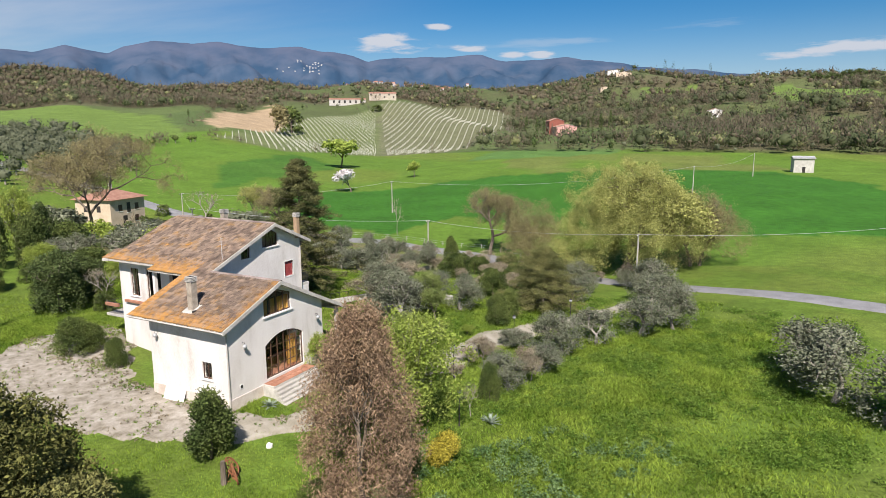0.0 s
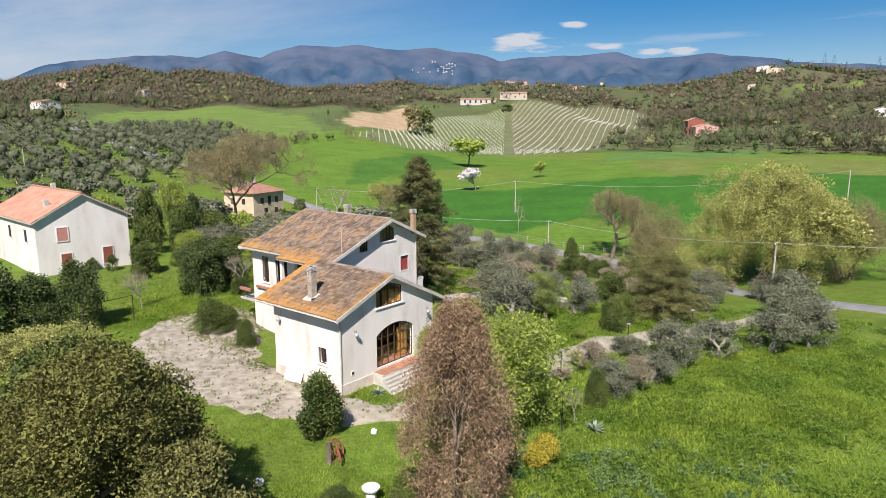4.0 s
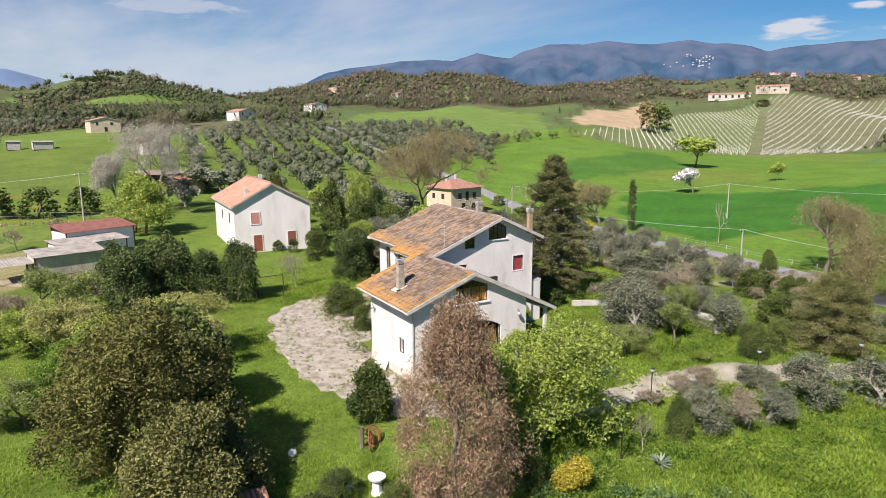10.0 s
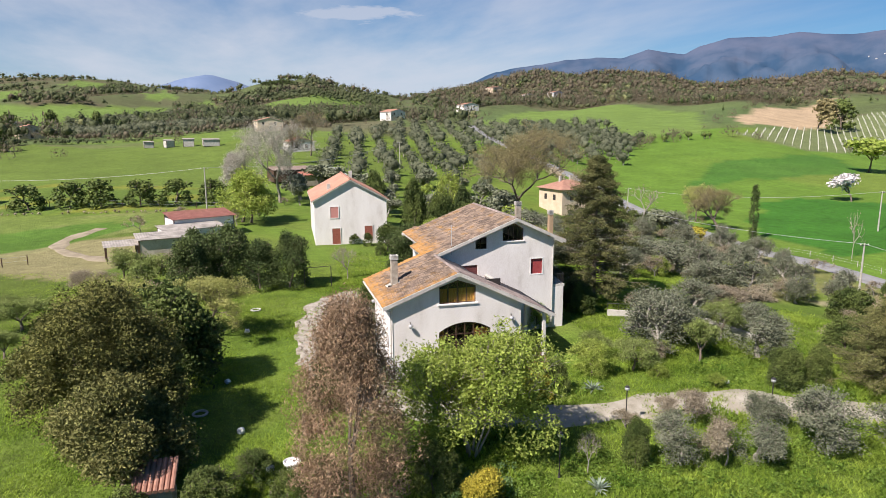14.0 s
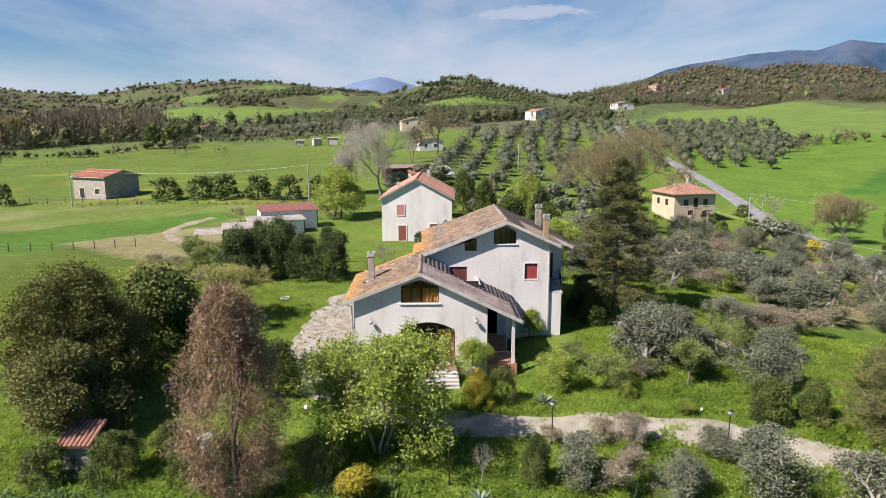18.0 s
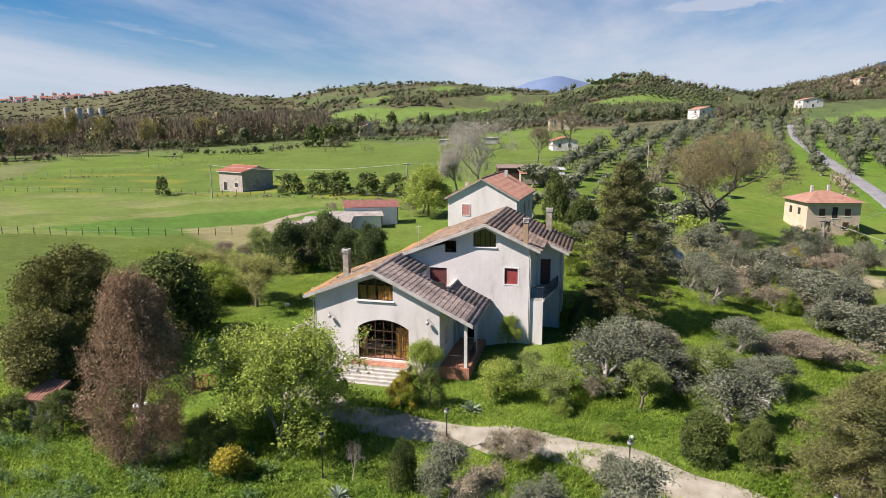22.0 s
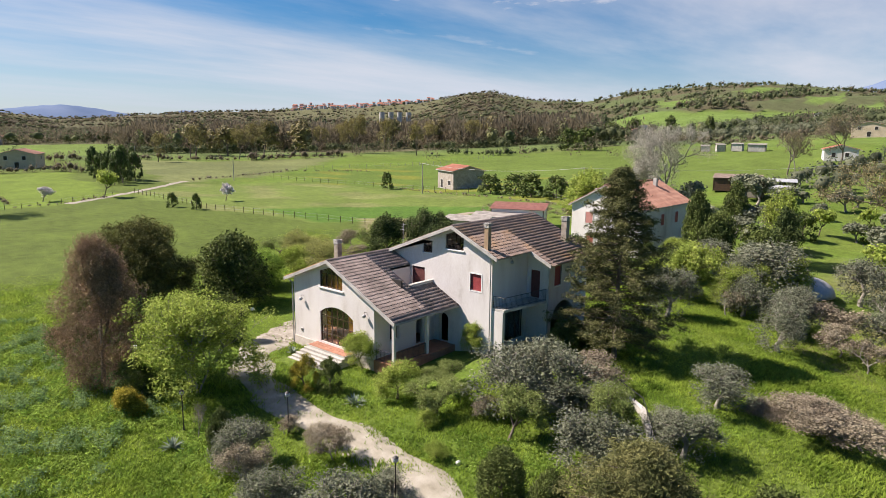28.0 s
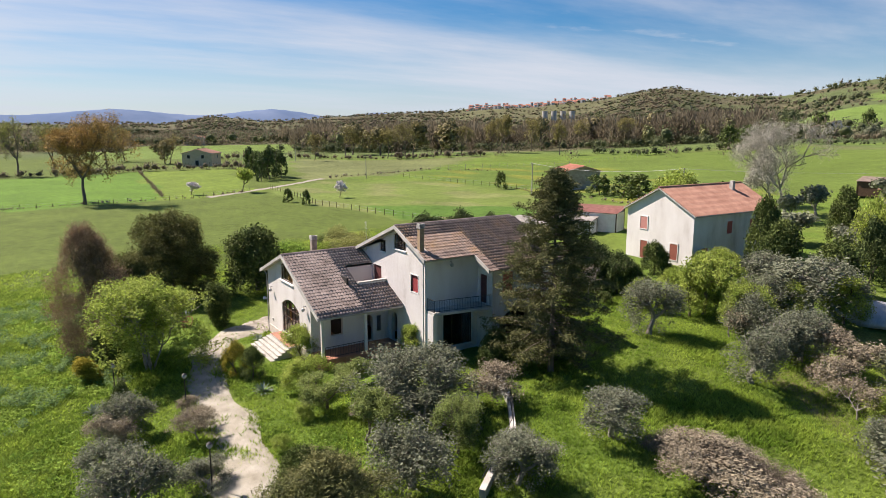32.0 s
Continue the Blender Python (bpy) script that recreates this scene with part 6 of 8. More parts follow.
def retaining_wall():
    """The concrete ramp wall beside the house, with a steel rail."""
    w = thing("ramp_wall", (26, 5, gz(26, 5)), "pale concrete retaining wall with dark steel rail", "wall")
    line = [(21.5, 8.4), (25, 6.6), (28.2, 4.2), (31.2, -0.2)]
    for (ax, ay), (bx, by) in zip(line, line[1:]):
        d = Vector((bx - ax, by - ay, 0)).normalized()
        nn = Vector((-d.y, d.x, 0)) * 0.16
        za, zb = gz(ax, ay), gz(bx, by)
        bm = bmesh.new()
        vs = []
        for x, y, z in ((ax, ay, za), (bx, by, zb)):
            for s in (-1, 1):
                vs += [bm.verts.new((x + nn.x * s, y + nn.y * s, z - 1)), bm.verts.new((x + nn.x * s, y + nn.y * s, z + 0.55))]
        for q in ((0, 1, 5, 4), (2, 6, 7, 3), (1, 3, 7, 5), (0, 2, 3, 1), (4, 5, 7, 6)):
            bm.faces.new([vs[k] for k in q])
        part("wall_length", bm, M["concrete"], w)
        part("rail", tube([(ax, ay, za + 1.15), (bx, by, zb + 1.15)], 0.025, 6), M["steel"], w)
        for k in range(4):
            u = k / 4
            x, y, z = ax + (bx - ax) * u, ay + (by - ay) * u, za + (zb - za) * u
            part("rail_post", tube([(x, y, z + 0.5), (x, y, z + 1.15)], 0.02, 6), M["steel"], w)


retaining_wall()


def tarp_dome(x, y):
    z = gz(x, y)
    rows_ = [(2.6 * math.cos(a), 1.9 * math.sin(a)) for a in [math.pi / 2 * k / 8 for k in range(9)]]
    tagged(part("dome_cover", lathe([(max(r, 0.02), h) for r, h in rows_], (x, y, z - 0.1), 22), M["galvanised"], None, "", True), "pale grey domed cover among the olives", "cover")


tarp_dome(28.5, 46.0)


def small_tile_roof(x, y):
    z = gz(x, y)
    w = thing("garden_oven", (x, y, z), "small garden oven under a red tile roof", "oven")
    part("body", box(x - 0.8, x + 0.8, y - 0.7, y + 0.7, z - 0.1, z + 1.5, bevel=0.03), M["block"], w)
    for k in range(8):
        x0 = x - 1.0 + k * 0.25
        bm = tube([(x0 + 0.12, y - 1.0, z + 1.5), (x0 + 0.12, y + 1.0, z + 2.1)], 0.12, 8)
        part("roof_tile", bm, M["tile_new"], w)


small_tile_roof(-13.6, -10.8)


def lawn_ring(x, y, r):
    """A pale ring lying in the grass."""
    z = gz(x, y) + 0.06
    n = 20
    pts = [(x + r * math.cos(6.2832 * k / n), y + r * math.sin(6.2832 * k / n), z) for k in range(n + 1)]
    tagged(part("stone_ring", tube(pts, 0.075, 6), M["concrete"]), "pale stone ring lying in the lawn", "stone ring", "rings on the lawn")


lawn_ring(-9.2, 19.6, 0.42)
lawn_ring(-12.4, -1.7, 0.42)
board = box(-0.02, 0.02, -0.95, 0.95, 0, 0.85, bevel=0.008)
bmesh.ops.transform(board, matrix=pose(-0.28, 4.9, gz(-0.3, 4.9) + 0.02, 0, 22, 0), verts=board.verts)
tagged(part("white_board", board, M["white"]), "white board leaning on the house wall", "board")

# ---- plants ----
def rand_unit(rng, n):
    v = rng.normal(size=(n, 3))
    return v / np.linalg.norm(v, axis=1)[:, None]


def leaf_mesh(rng, centres, per, radius, size, lean=0.0, slim=0.45, flat=1.0):
    """Small pointed leaves scattered round each centre: vertices and quads."""
    n = len(centres) * per
    c = np.repeat(centres, per, axis=0)
    off = rand_unit(rng, n) * (radius * rng.random((n, 1)) ** 0.6)
    off[:, 2] *= flat
    c = c + off
    a = rand_unit(rng, n)
    a[:, 2] = a[:, 2] * (1 - abs(lean)) + lean * (0.5 + 0.5 * rng.random(n))
    a /= np.linalg.norm(a, axis=1)[:, None]
    b = np.cross(a, rand_unit(rng, n))
    b /= np.linalg.norm(b, axis=1)[:, None] + 1e-9
    s = size * (0.6 + 0.8 * rng.random((n, 1)))
    nrm = np.cross(a, b) * s * 0.18
    v = np.stack((c - a * s * 0.5, c + b * s * slim * 0.5 + nrm, c + a * s * 0.5, c - b * s * slim * 0.5 + nrm), 1).reshape(-1, 3)
    return v, np.arange(len(v)).reshape(-1, 4)


def grow(rng, height, radius, trunk_r, levels=4, fork=3, spread=0.75, up=0.12, clear=0.22, side=True):
    """Limbs of a tree as (start, end, radius, radius), and the twig tips; scaled to its height and crown radius."""
    segs, tips = [], []

    def go(p, d, length, r, lev):
        for k in range(3):
            d = d + rng.normal(size=3) * 0.16 + np.array((0, 0, up))
            d /= np.linalg.norm(d)
            q = p + d * length / 3
            segs.append((p, q, r * (1 - 0.13 * k), r * (0.87 - 0.13 * k)))
            p = q
            if side and lev > 0 and lev < levels and k >= 1:
                o = d + rng.normal(size=3) * spread
                o /= np.linalg.norm(o)
                go(p, o, length * 0.5, r * 0.4, max(lev - 2, 0))
        if lev == 0:
            tips.append(p)
            return
        turn = rng.random() * 6.28
        for k in range(fork):
            a = turn + 6.28 * k / fork + rng.normal() * 0.3
            side_v = np.cross(d, (math.cos(a), math.sin(a), 0.3))
            side_v /= np.linalg.norm(side_v) + 1e-9
            o = d + side_v * spread * (0.7 + 0.6 * rng.random())
            o /= np.linalg.norm(o)
            go(p, o, length * (0.66 + 0.22 * rng.random()), r * 0.6, lev - 1)
    go(np.zeros(3), np.array((0, 0, 1.0)), height * clear * 1.3, trunk_r, levels)
    t = np.array(tips)
    sz, sr = height / t[:, 2].max(), radius / np.percentile(np.hypot(t[:, 0], t[:, 1]), 92)
    f = np.array((sr, sr, sz))
    return [(p * f, q * f, a, b) for p, q, a, b in segs], t * f


def limb_mesh(segs, least=0.0, sides=5):
    """Tapered tubes for all limbs thicker than least."""
    segs = [s for s in segs if s[2] >= least]
    p, q = np.array([s[0] for s in segs]), np.array([s[1] for s in segs])
    r0, r1 = np.array([s[2] for s in segs])[:, None, None], np.array([s[3] for s in segs])[:, None, None]
    d = q - p
    d /= np.linalg.norm(d, axis=1)[:, None] + 1e-9
    ref = np.where(np.abs(d[:, 2:3]) > 0.9, np.array((1.0, 0, 0)), np.array((0, 0, 1.0)))
    a = np.cross(d, ref)
    a /= np.linalg.norm(a, axis=1)[:, None] + 1e-9
    b = np.cross(d, a)
    ang = np.arange(sides) * 2 * math.pi / sides
    ring = a[:, None] * np.cos(ang)[None, :, None] + b[:, None] * np.sin(ang)[None, :, None]
    v = np.concatenate((p[:, None] + ring * r0, q[:, None] + ring * r1), 1).reshape(-1, 3)
    base = np.arange(len(segs))[:, None] * 2 * sides
    k = np.arange(sides)
    f = np.stack((base + k, base + (k + 1) % sides, base + sides + (k + 1) % sides, base + sides + k), -1).reshape(-1, 4)
    return v, f


def crown_skins(rng, centre, half_w, half_h, quads, size, lo, hi, core=0.0, twig=False):
    """Far crowns: clumps of leaf that lie roughly along each crown's skin, round an inner mass, so that it shades as one rounded whole."""
    n = len(centre)
    d = rand_unit(rng, n * quads).reshape(n, quads, 3)
    lump = 1 + 0.22 * np.sin(d[..., :1] * 5 + rng.random((n, 1, 1)) * 6) * np.cos(d[..., 1:2] * 4 + rng.random((n, 1, 1)) * 6)
    half = np.stack((half_w, half_w, half_h), 1)
    rad = (0.5 + 0.55 * rng.random((n, quads, 1)) ** 0.6) * lump
    c = (d * rad * half[:, None] + centre[:, None]).reshape(-1, 3)
    m = len(c)
    t = d.reshape(-1, 3) + rand_unit(rng, m) * 0.62
    a = np.cross(t, rand_unit(rng, m))
    a /= np.linalg.norm(a, axis=1)[:, None] + 1e-9
    b = np.cross(t, a)
    b /= np.linalg.norm(b, axis=1)[:, None] + 1e-9
    s = np.repeat(size, quads)[:, None] * rng.uniform(lo, hi, (m, 1))
    slim = 0.7
    if twig:
        # bare crowns: slender twigs that run up and outwards
        a = d.reshape(-1, 3) * 0.5 + rand_unit(rng, m) * 0.35 + (0, 0, 0.75)
        a /= np.linalg.norm(a, axis=1)[:, None]
        b = np.cross(a, rand_unit(rng, m))
        b /= np.linalg.norm(b, axis=1)[:, None] + 1e-9
        s, slim = s * 1.5, 0.24
    v = np.stack((c - a * s, c + b * s * slim, c + a * s, c - b * s * slim), 1).reshape(-1, 3)
    f = np.arange(len(v)).reshape(-1, 4)
    if core:
        # the inner mass: a rough ball of three rings
        ring = [(math.cos(k * 1.0472 + 0.5 * j) * r, math.sin(k * 1.0472 + 0.5 * j) * r, z) for j, (r, z) in enumerate(((0.55, -0.8), (1.0, 0.0), (0.6, 0.75))) for k in range(6)]
        ball = np.array(ring + [(0, 0, 1.0)])
        q = [(6 * j + k, 6 * j + (k + 1) % 6, 6 * j + 6 + (k + 1) % 6, 6 * j + 6 + k) for j in range(2) for k in range(6)] + [(12 + k, 12 + (k + 1) % 6, 12 + (k + 2) % 6, 18) for k in (0, 2, 4)]
        bv = (ball[None] * half[:, None] * core * (0.85 + 0.3 * rng.random((n, 19, 1))) + centre[:, None]).reshape(-1, 3)
        bf = (np.array(q)[None] + (np.arange(n) * 19)[:, None, None]).reshape(-1, 4)
        v, f = np.concatenate((v, bv)), np.concatenate((f, bf + len(v)))
    return v, f


LEAF = {
    "olive": leafy("olive leaves", (0.13, 0.147, 0.092), (0.245, 0.26, 0.178), 0.28, 0.5, 0.25),
    "laurel": leafy("dark laurel leaves", (0.055, 0.085, 0.022), (0.14, 0.175, 0.045)),
    "ever": leafy("bronze evergreen leaves", (0.085, 0.088, 0.026), (0.18, 0.18, 0.05)),
    "thuja": leafy("dark cypress foliage", (0.05, 0.078, 0.025), (0.11, 0.145, 0.045)),
    "fresh": leafy("fresh green leaves", (0.235, 0.32, 0.055), (0.42, 0.485, 0.115), 0.4, 0.5, 0.45),
    "lime": leafy("yellow green leaves", (0.27, 0.285, 0.08), (0.38, 0.385, 0.13)),
    "oak": leafy("brown budding twigs", (0.20, 0.172, 0.08), (0.30, 0.262, 0.13)),
    "scrub": leafy("dry scrub twigs", (0.23, 0.19, 0.135), (0.32, 0.275, 0.19)),
    "brown": leafy("russet dry leaves", (0.19, 0.122, 0.075), (0.37, 0.258, 0.165), 0.45, 1.2),
    "blossom": leafy("white blossom", (0.55, 0.50, 0.50), (0.75, 0.72, 0.72)),
    "pine": leafy("pine needles", (0.068, 0.080, 0.028), (0.165, 0.16, 0.062), 0.4, 0.9),
    "golden": leafy("golden conifer foliage", (0.27, 0.235, 0.03), (0.47, 0.40, 0.055)),
    "brush": leafy("dry grey brushwood", (0.25, 0.205, 0.155), (0.38, 0.325, 0.25)),
    "weed": leafy("lush weeds", (0.135, 0.25, 0.036), (0.30, 0.42, 0.085), 0.4, 0.6, 0.62),
    "garden": leafy("garden shrub leaves", (0.15, 0.20, 0.055), (0.30, 0.355, 0.115), 0.4, 0.5, 0.35),
    "bean": leafy("blue-green weed leaves", (0.12, 0.215, 0.075), (0.25, 0.355, 0.14), 0.35, 0.6, 0.45),
    "bay": leafy("olive-green bay leaves", (0.125, 0.13, 0.04), (0.235, 0.23, 0.08)),
    "young_pine": leafy("yellow green needles", (0.095, 0.108, 0.036), (0.215, 0.208, 0.078)),
    "far_bare": leafy("leafless woodland twigs", (0.15, 0.125, 0.085), (0.215, 0.185, 0.125), 0.12, 0.02, 0.45),
    "far_green": leafy("far evergreen foliage", (0.078, 0.10, 0.046), (0.14, 0.158, 0.077), 0.12, 0.02, 0.4),
    "far_lime": leafy("far young leaf", (0.17, 0.185, 0.075), (0.24, 0.245, 0.11), 0.14, 0.02),
    "far_olive": leafy("far olive foliage", (0.115, 0.132, 0.078), (0.195, 0.21, 0.135), 0.16, 0.05, 0.45),
    "pale": leafy("pale catkins", (0.36, 0.34, 0.28), (0.50, 0.475, 0.41)),
}
KIND = {
    "bay": ("garden", "bark", 4, 3, 46, 0.5, 0.15, 0.0, 0.03, "loose olive-green garden shrub", "shrub"),
    # leaf kind, bark, levels, fork, clump per tip, clump radius, leaf size, lean, trunk share, label, category
    "olive": ("olive", "bark_pale", 4, 3, 36, 0.6, 0.17, 0.45, 0.05, "grey-green olive tree with a rounded silvery crown", "olive tree"),
    "laurel": ("laurel", "bark", 4, 3, 60, 0.62, 0.20, 0.0, 0.03, "dense dark evergreen laurel", "shrub"),
    "bush": ("laurel", "bark", 3, 3, 90, 0.5, 0.15, 0.0, 0.03, "rounded dark green evergreen bush", "bush"),
    "thuja": ("thuja", "bark", 4, 3, 55, 0.62, 0.19, 0.5, 0.03, "dark green upright conifer", "conifer"),
    "fresh": ("fresh", "bark", 4, 3, 44, 0.55, 0.17, 0.0, 0.03, "broadleaf tree in fresh green spring leaf", "tree"),
    "lime": ("lime", "bark", 5, 3, 30, 0.6, 0.20, 0.0, 0.03, "tree in yellow-green young leaf", "tree"),
    "oak": ("oak", "bark", 5, 3, 26, 0.75, 0.19, 0.0, 0.03, "large nearly bare oak with brownish buds", "tree"),
    "bare": ("scrub", "bark_pale", 4, 3, 5, 0.4, 0.12, 0.0, 0.025, "bare tree with pale grey branches", "tree"),
    "scrub": ("scrub", "bark_pale", 4, 3, 34, 0.5, 0.15, 0.2, 0.02, "tangle of dry brown scrub", "shrub"),
    "blossom": ("blossom", "bark", 4, 3, 20, 0.5, 0.16, 0.0, 0.03, "small fruit tree in white blossom", "fruit tree"),
    "golden": ("golden", "bark", 3, 3, 110, 0.5, 0.13, 0.6, 0.03, "round golden-yellow conifer bush", "bush"),
}
templates = {}


def plant_tree(kind, x, y, h, w, seed, far=False, label=None, group="", on_lawn=False):
    """Place a tree of a kind; a few drawn once each, then copied at other sizes and turns."""
    leaf, bark, levels, fork, per, rad, size, lean, tr, lab, cat = KIND[kind]
    variant = (kind, seed % (2 if far is True else 3), far)
    z = gz(x, y) - 0.12
    if not on_lawn and inside(LAWN, np.array([x]), np.array([y]))[0]:
        return None
    if variant not in templates:
        rng = np.random.default_rng(17 * (seed % 3) + len(kind) * 7 + sum(map(ord, kind)))
        big = {"oak": (16, 8), "lime": (12, 6.5)}.get(kind, (5.0, 2.4))
        lv = levels - (1 if far is True else 0)
        dense = kind in ("laurel", "bush", "thuja", "golden")
        segs, tips = grow(rng, big[0] * 0.93, big[1] * 0.9, tr * big[0], lv, fork, 0.8, 0.10 if kind != "thuja" else 0.3, 0.18 if not dense else 0.08)
        if kind not in ("oak", "lime") and len(tips) > 150:
            tips = tips[:: max(1, len(tips) // 150)]
        if kind in ("olive", "fresh") and far is not True:
            # leafy skirts low round the stems
            n = 46
            a, up = rng.random(n) * 6.283, rng.random(n)
            rr = big[1] * (0.55 + 0.4 * rng.random(n)) * np.clip(0.55 + up, 0, 0.95)
            tips = np.concatenate((tips, np.stack((np.cos(a) * rr, np.sin(a) * rr, big[0] * (0.14 + 0.45 * up)), 1)))
        if dense:
            # an evergreen is leafy down to the ground: clumps over a rough egg
            n = 90 if kind in ("bush", "golden") else 150
            d = rand_unit(rng, n)
            d[:, 2] = np.abs(d[:, 2]) * 2 - 0.95
            sh = 0.72 + 0.28 * rng.random((n, 1)) ** 0.5
            prof = np.clip(1.0 - np.maximum(d[:, 2:3], 0) * (0.62 if kind == "thuja" else 0.2), 0.2, 1)
            egg = np.concatenate((d[:, :2] * sh * prof * big[1] * 0.82, (0.5 + 0.46 * d[:, 2:3] * sh) * big[0]), 1)
            egg[:, 2] = np.maximum(egg[:, 2], 0.35)
            tips = np.concatenate((tips * (0.85, 0.85, 0.95), egg))
        k = {False: 1.0, True: 2.0, "mid": 1.2}[far]
        scale_up = big[0] / 5.0 if kind in ("oak", "lime") else 1.0
        per_here = max(2, int(per * ({False: 1.0, True: 0.30, "mid": 0.62}[far])))
        if far is True and kind not in ("bare", "scrub"):
            c = tips[:: max(1, len(tips) // 44)]
            u = np.ones(len(c))
            v, f = crown_skins(rng, c, u * 0.30 * big[1], u * 0.13 * big[0], 18, u * big[1], 0.05, 0.12, 0.4)
        else:
            v, f = leaf_mesh(rng, tips, per_here, rad * (1.25 if kind in ("oak", "lime") else 1), size * k * (1.15 if kind in ("oak", "lime") else 1), lean)
        v[:, 2] = np.maximum(v[:, 2], 0.02)
        ob = thing("tree" if cat in ("tree", "olive tree", "fruit tree") else cat.replace(" ", "_"), (0, 0, 0), lab, cat, group)
        lv_, lf_ = limb_mesh(segs, 0.0 if kind in ("oak", "bare", "scrub", "blossom") and not far else 0.012, 5 if not far else 4)
        raw("trunk", lv_, lf_, M[bark], ob, smooth=True)
        raw("crown", v, f, LEAF[leaf], ob)
        templates[variant] = (ob, big, [False])
    ob, big, used = templates[variant]
    m = pose(x, y, z, 0, 0, (seed * 137.5) % 360) @ Matrix.Diagonal((w / 2 / big[1], w / 2 / big[1], h / big[0], 1))
    if not used[0]:
        ob.matrix_basis, used[0] = m, True
        made = ob
    else:
        made = copy_thing(ob, Matrix.Identity(4))
        made.matrix_basis = m
    if label:
        made["label"] = label
    return made


def plants(kind, rows, far_from=75.0, label=None, group=""):
    for k, (x, y, h, w) in enumerate(rows):
        r = math.hypot(x - 8, y - 5)
        plant_tree(kind, x, y, h, w, k, r > (far_from if kind not in ("oak", "lime") else 140) or ("mid" if r > 28 and kind not in ("oak", "lime") else False), label, group)


plants("oak", [(75, 14.6, 12.8, 14), (75.5, -18.7, 11.3, 9.5), (326.7, 289.1, 19.9, 20.3), (-253.8, 39, 10.5, 11.7), (77.8, 64.2, 9.7, 12.3), (-212.4, 223.8, 18.9, 11.4), (-230.4, 153, 17.5, 17.1), (-244.3, 141.6, 15.6, 17.3), (-217.7, 161.4, 15.9, 16.9), (-259, 133, 17, 15), (-228, 176, 18, 13), (-224, 278, 19, 15), (-205, 310, 18, 16)])
plants("lime", [(69.1, -10.4, 17.9, 22.9), (81.3, 76, 8.7, 7.8), (-12.9, 13.8, 5.6, 8), (-21.6, 16.9, 5.5, 7.9)])
plants("olive", [(22.9, -14.7, 3.9, 4.3), (26.9, -16.6, 3.4, 4.2), (31.3, -19.6, 3.8, 4.7), (35, -22, 4.9, 4.3), (22.8, -34.6, 5.6, 6.5), (26.5, -33.2, 5.0, 6.2), (20.2, -37.5, 5.2, 6.0), (25.7, 1, 2.9, 5), (22.6, 2.4, 4.3, 5.2), (18, -14.4, 2.6, 3.4), (22, -10.7, 1.8, 3), (31.5, 1.8, 2.8, 3.7), (29.6, 3.2, 1.7, 2.8), (31.8, 20.1, 3.5, 4.9), (25.9, 39.8, 5.9, 9.3), (20.8, 0.1, 4.6, 5.3), (28.4, -2.5, 3.9, 4.6)])
plants("olive", [(13.6, -13.6, 3.0, 3.4), (40.9, 43.3, 4.8, 7.8), (42, 29.8, 4.7, 7.9), (42.7, 19.7, 3.5, 6.8), (45.1, 18, 4.5, 6.1), (31, 9, 2.9, 4.3), (64.4, 62.6, 5.3, 7.5)])
plants("bush", [(-51, 96, 5.0, 6.6), (-44, 96, 5.2, 6.6), (-38, 94, 5.4, 6.8), (-31.1, 93.5, 5.2, 6.6), (-24.5, 91.5, 5.4, 6.6), (-17.5, 92.5, 5.0, 6.2)], label="dark rounded olive with branches down to the grass")
plants("laurel", [(11, -13.2, 2.8, 1.7), (26.3, -7.5, 3, 2.6), (66.7, 18.1, 4.9, 2.7), (1.8, 18.4, 3, 3.4), (2.2, 14, 2.5, 1.8), (3, 18.1, 2.4, 2.3), (352.6, 296.6, 19.7, 19.3), (547.4, 348, 7.3, 14.3), (13.9, 52.8, 8.6, 4.4), (7.7, 41.8, 3.9, 3.4), (-14.7, 3.7, 7.4, 7.4), (-162.6, 56.3, 10.1, 6.7), (-170.2, 52.7, 8.3, 4.9), (-88.5, 34.4, 3.5, 2.5), (-81.8, 36.1, 3.5, 2.2), (29, -7.5, 2.9, 2), (69.7, 81.8, 3.2, 4.4), (-83.9, 93, 5.1, 3.6), (-229.1, 389.9, 7.8, 21.3), (-109.8, 251.1, 11.4, 11.2)])
# the last three are added dark shrubs, standing in for shade beside the house
plants("laurel", [(-119, 251.1, 10.7, 10.1), (17.4, 50, 7.0, 4.6), (11.6, 75.9, 8.0, 4.6), (19.6, 9.6, 3.0, 2.6), (20.4, 14.6, 3.4, 3.0), (18.9, 12.3, 2.6, 2.2)])
plants("fresh", [(195.4, 135.6, 11.9, 16.5), (181.7, 91.9, 6.1, 5.6), (-22.6, 19.6, 3.7, 5.8), (-10.2, 68.8, 8.4, 10.1), (-118.5, 32.7, 6.6, 5.7), (8.6, -0.3, 3.1, 2.8), (13.5, 6.4, 2.6, 2.2), (14.3, -2.4, 2.8, 3.4), (20.8, 32, 6, 5.6), (-11.6, 69.8, 9.3, 9.3), (22, 60.9, 10, 4.7)])
plants("scrub", [(30.1, 13.5, 4.6, 6.5), (24.1, 5, 2.9, 5.1), (16.9, -10, 2.1, 2.7), (28.9, 23.4, 4.2, 7.3), (33.7, 29.3, 3.6, 6.5), (35.5, 10.2, 2.1, 5.3), (38.6, 10.5, 2.4, 5.9), (15.8, -14.5, 2.9, 3.1)])
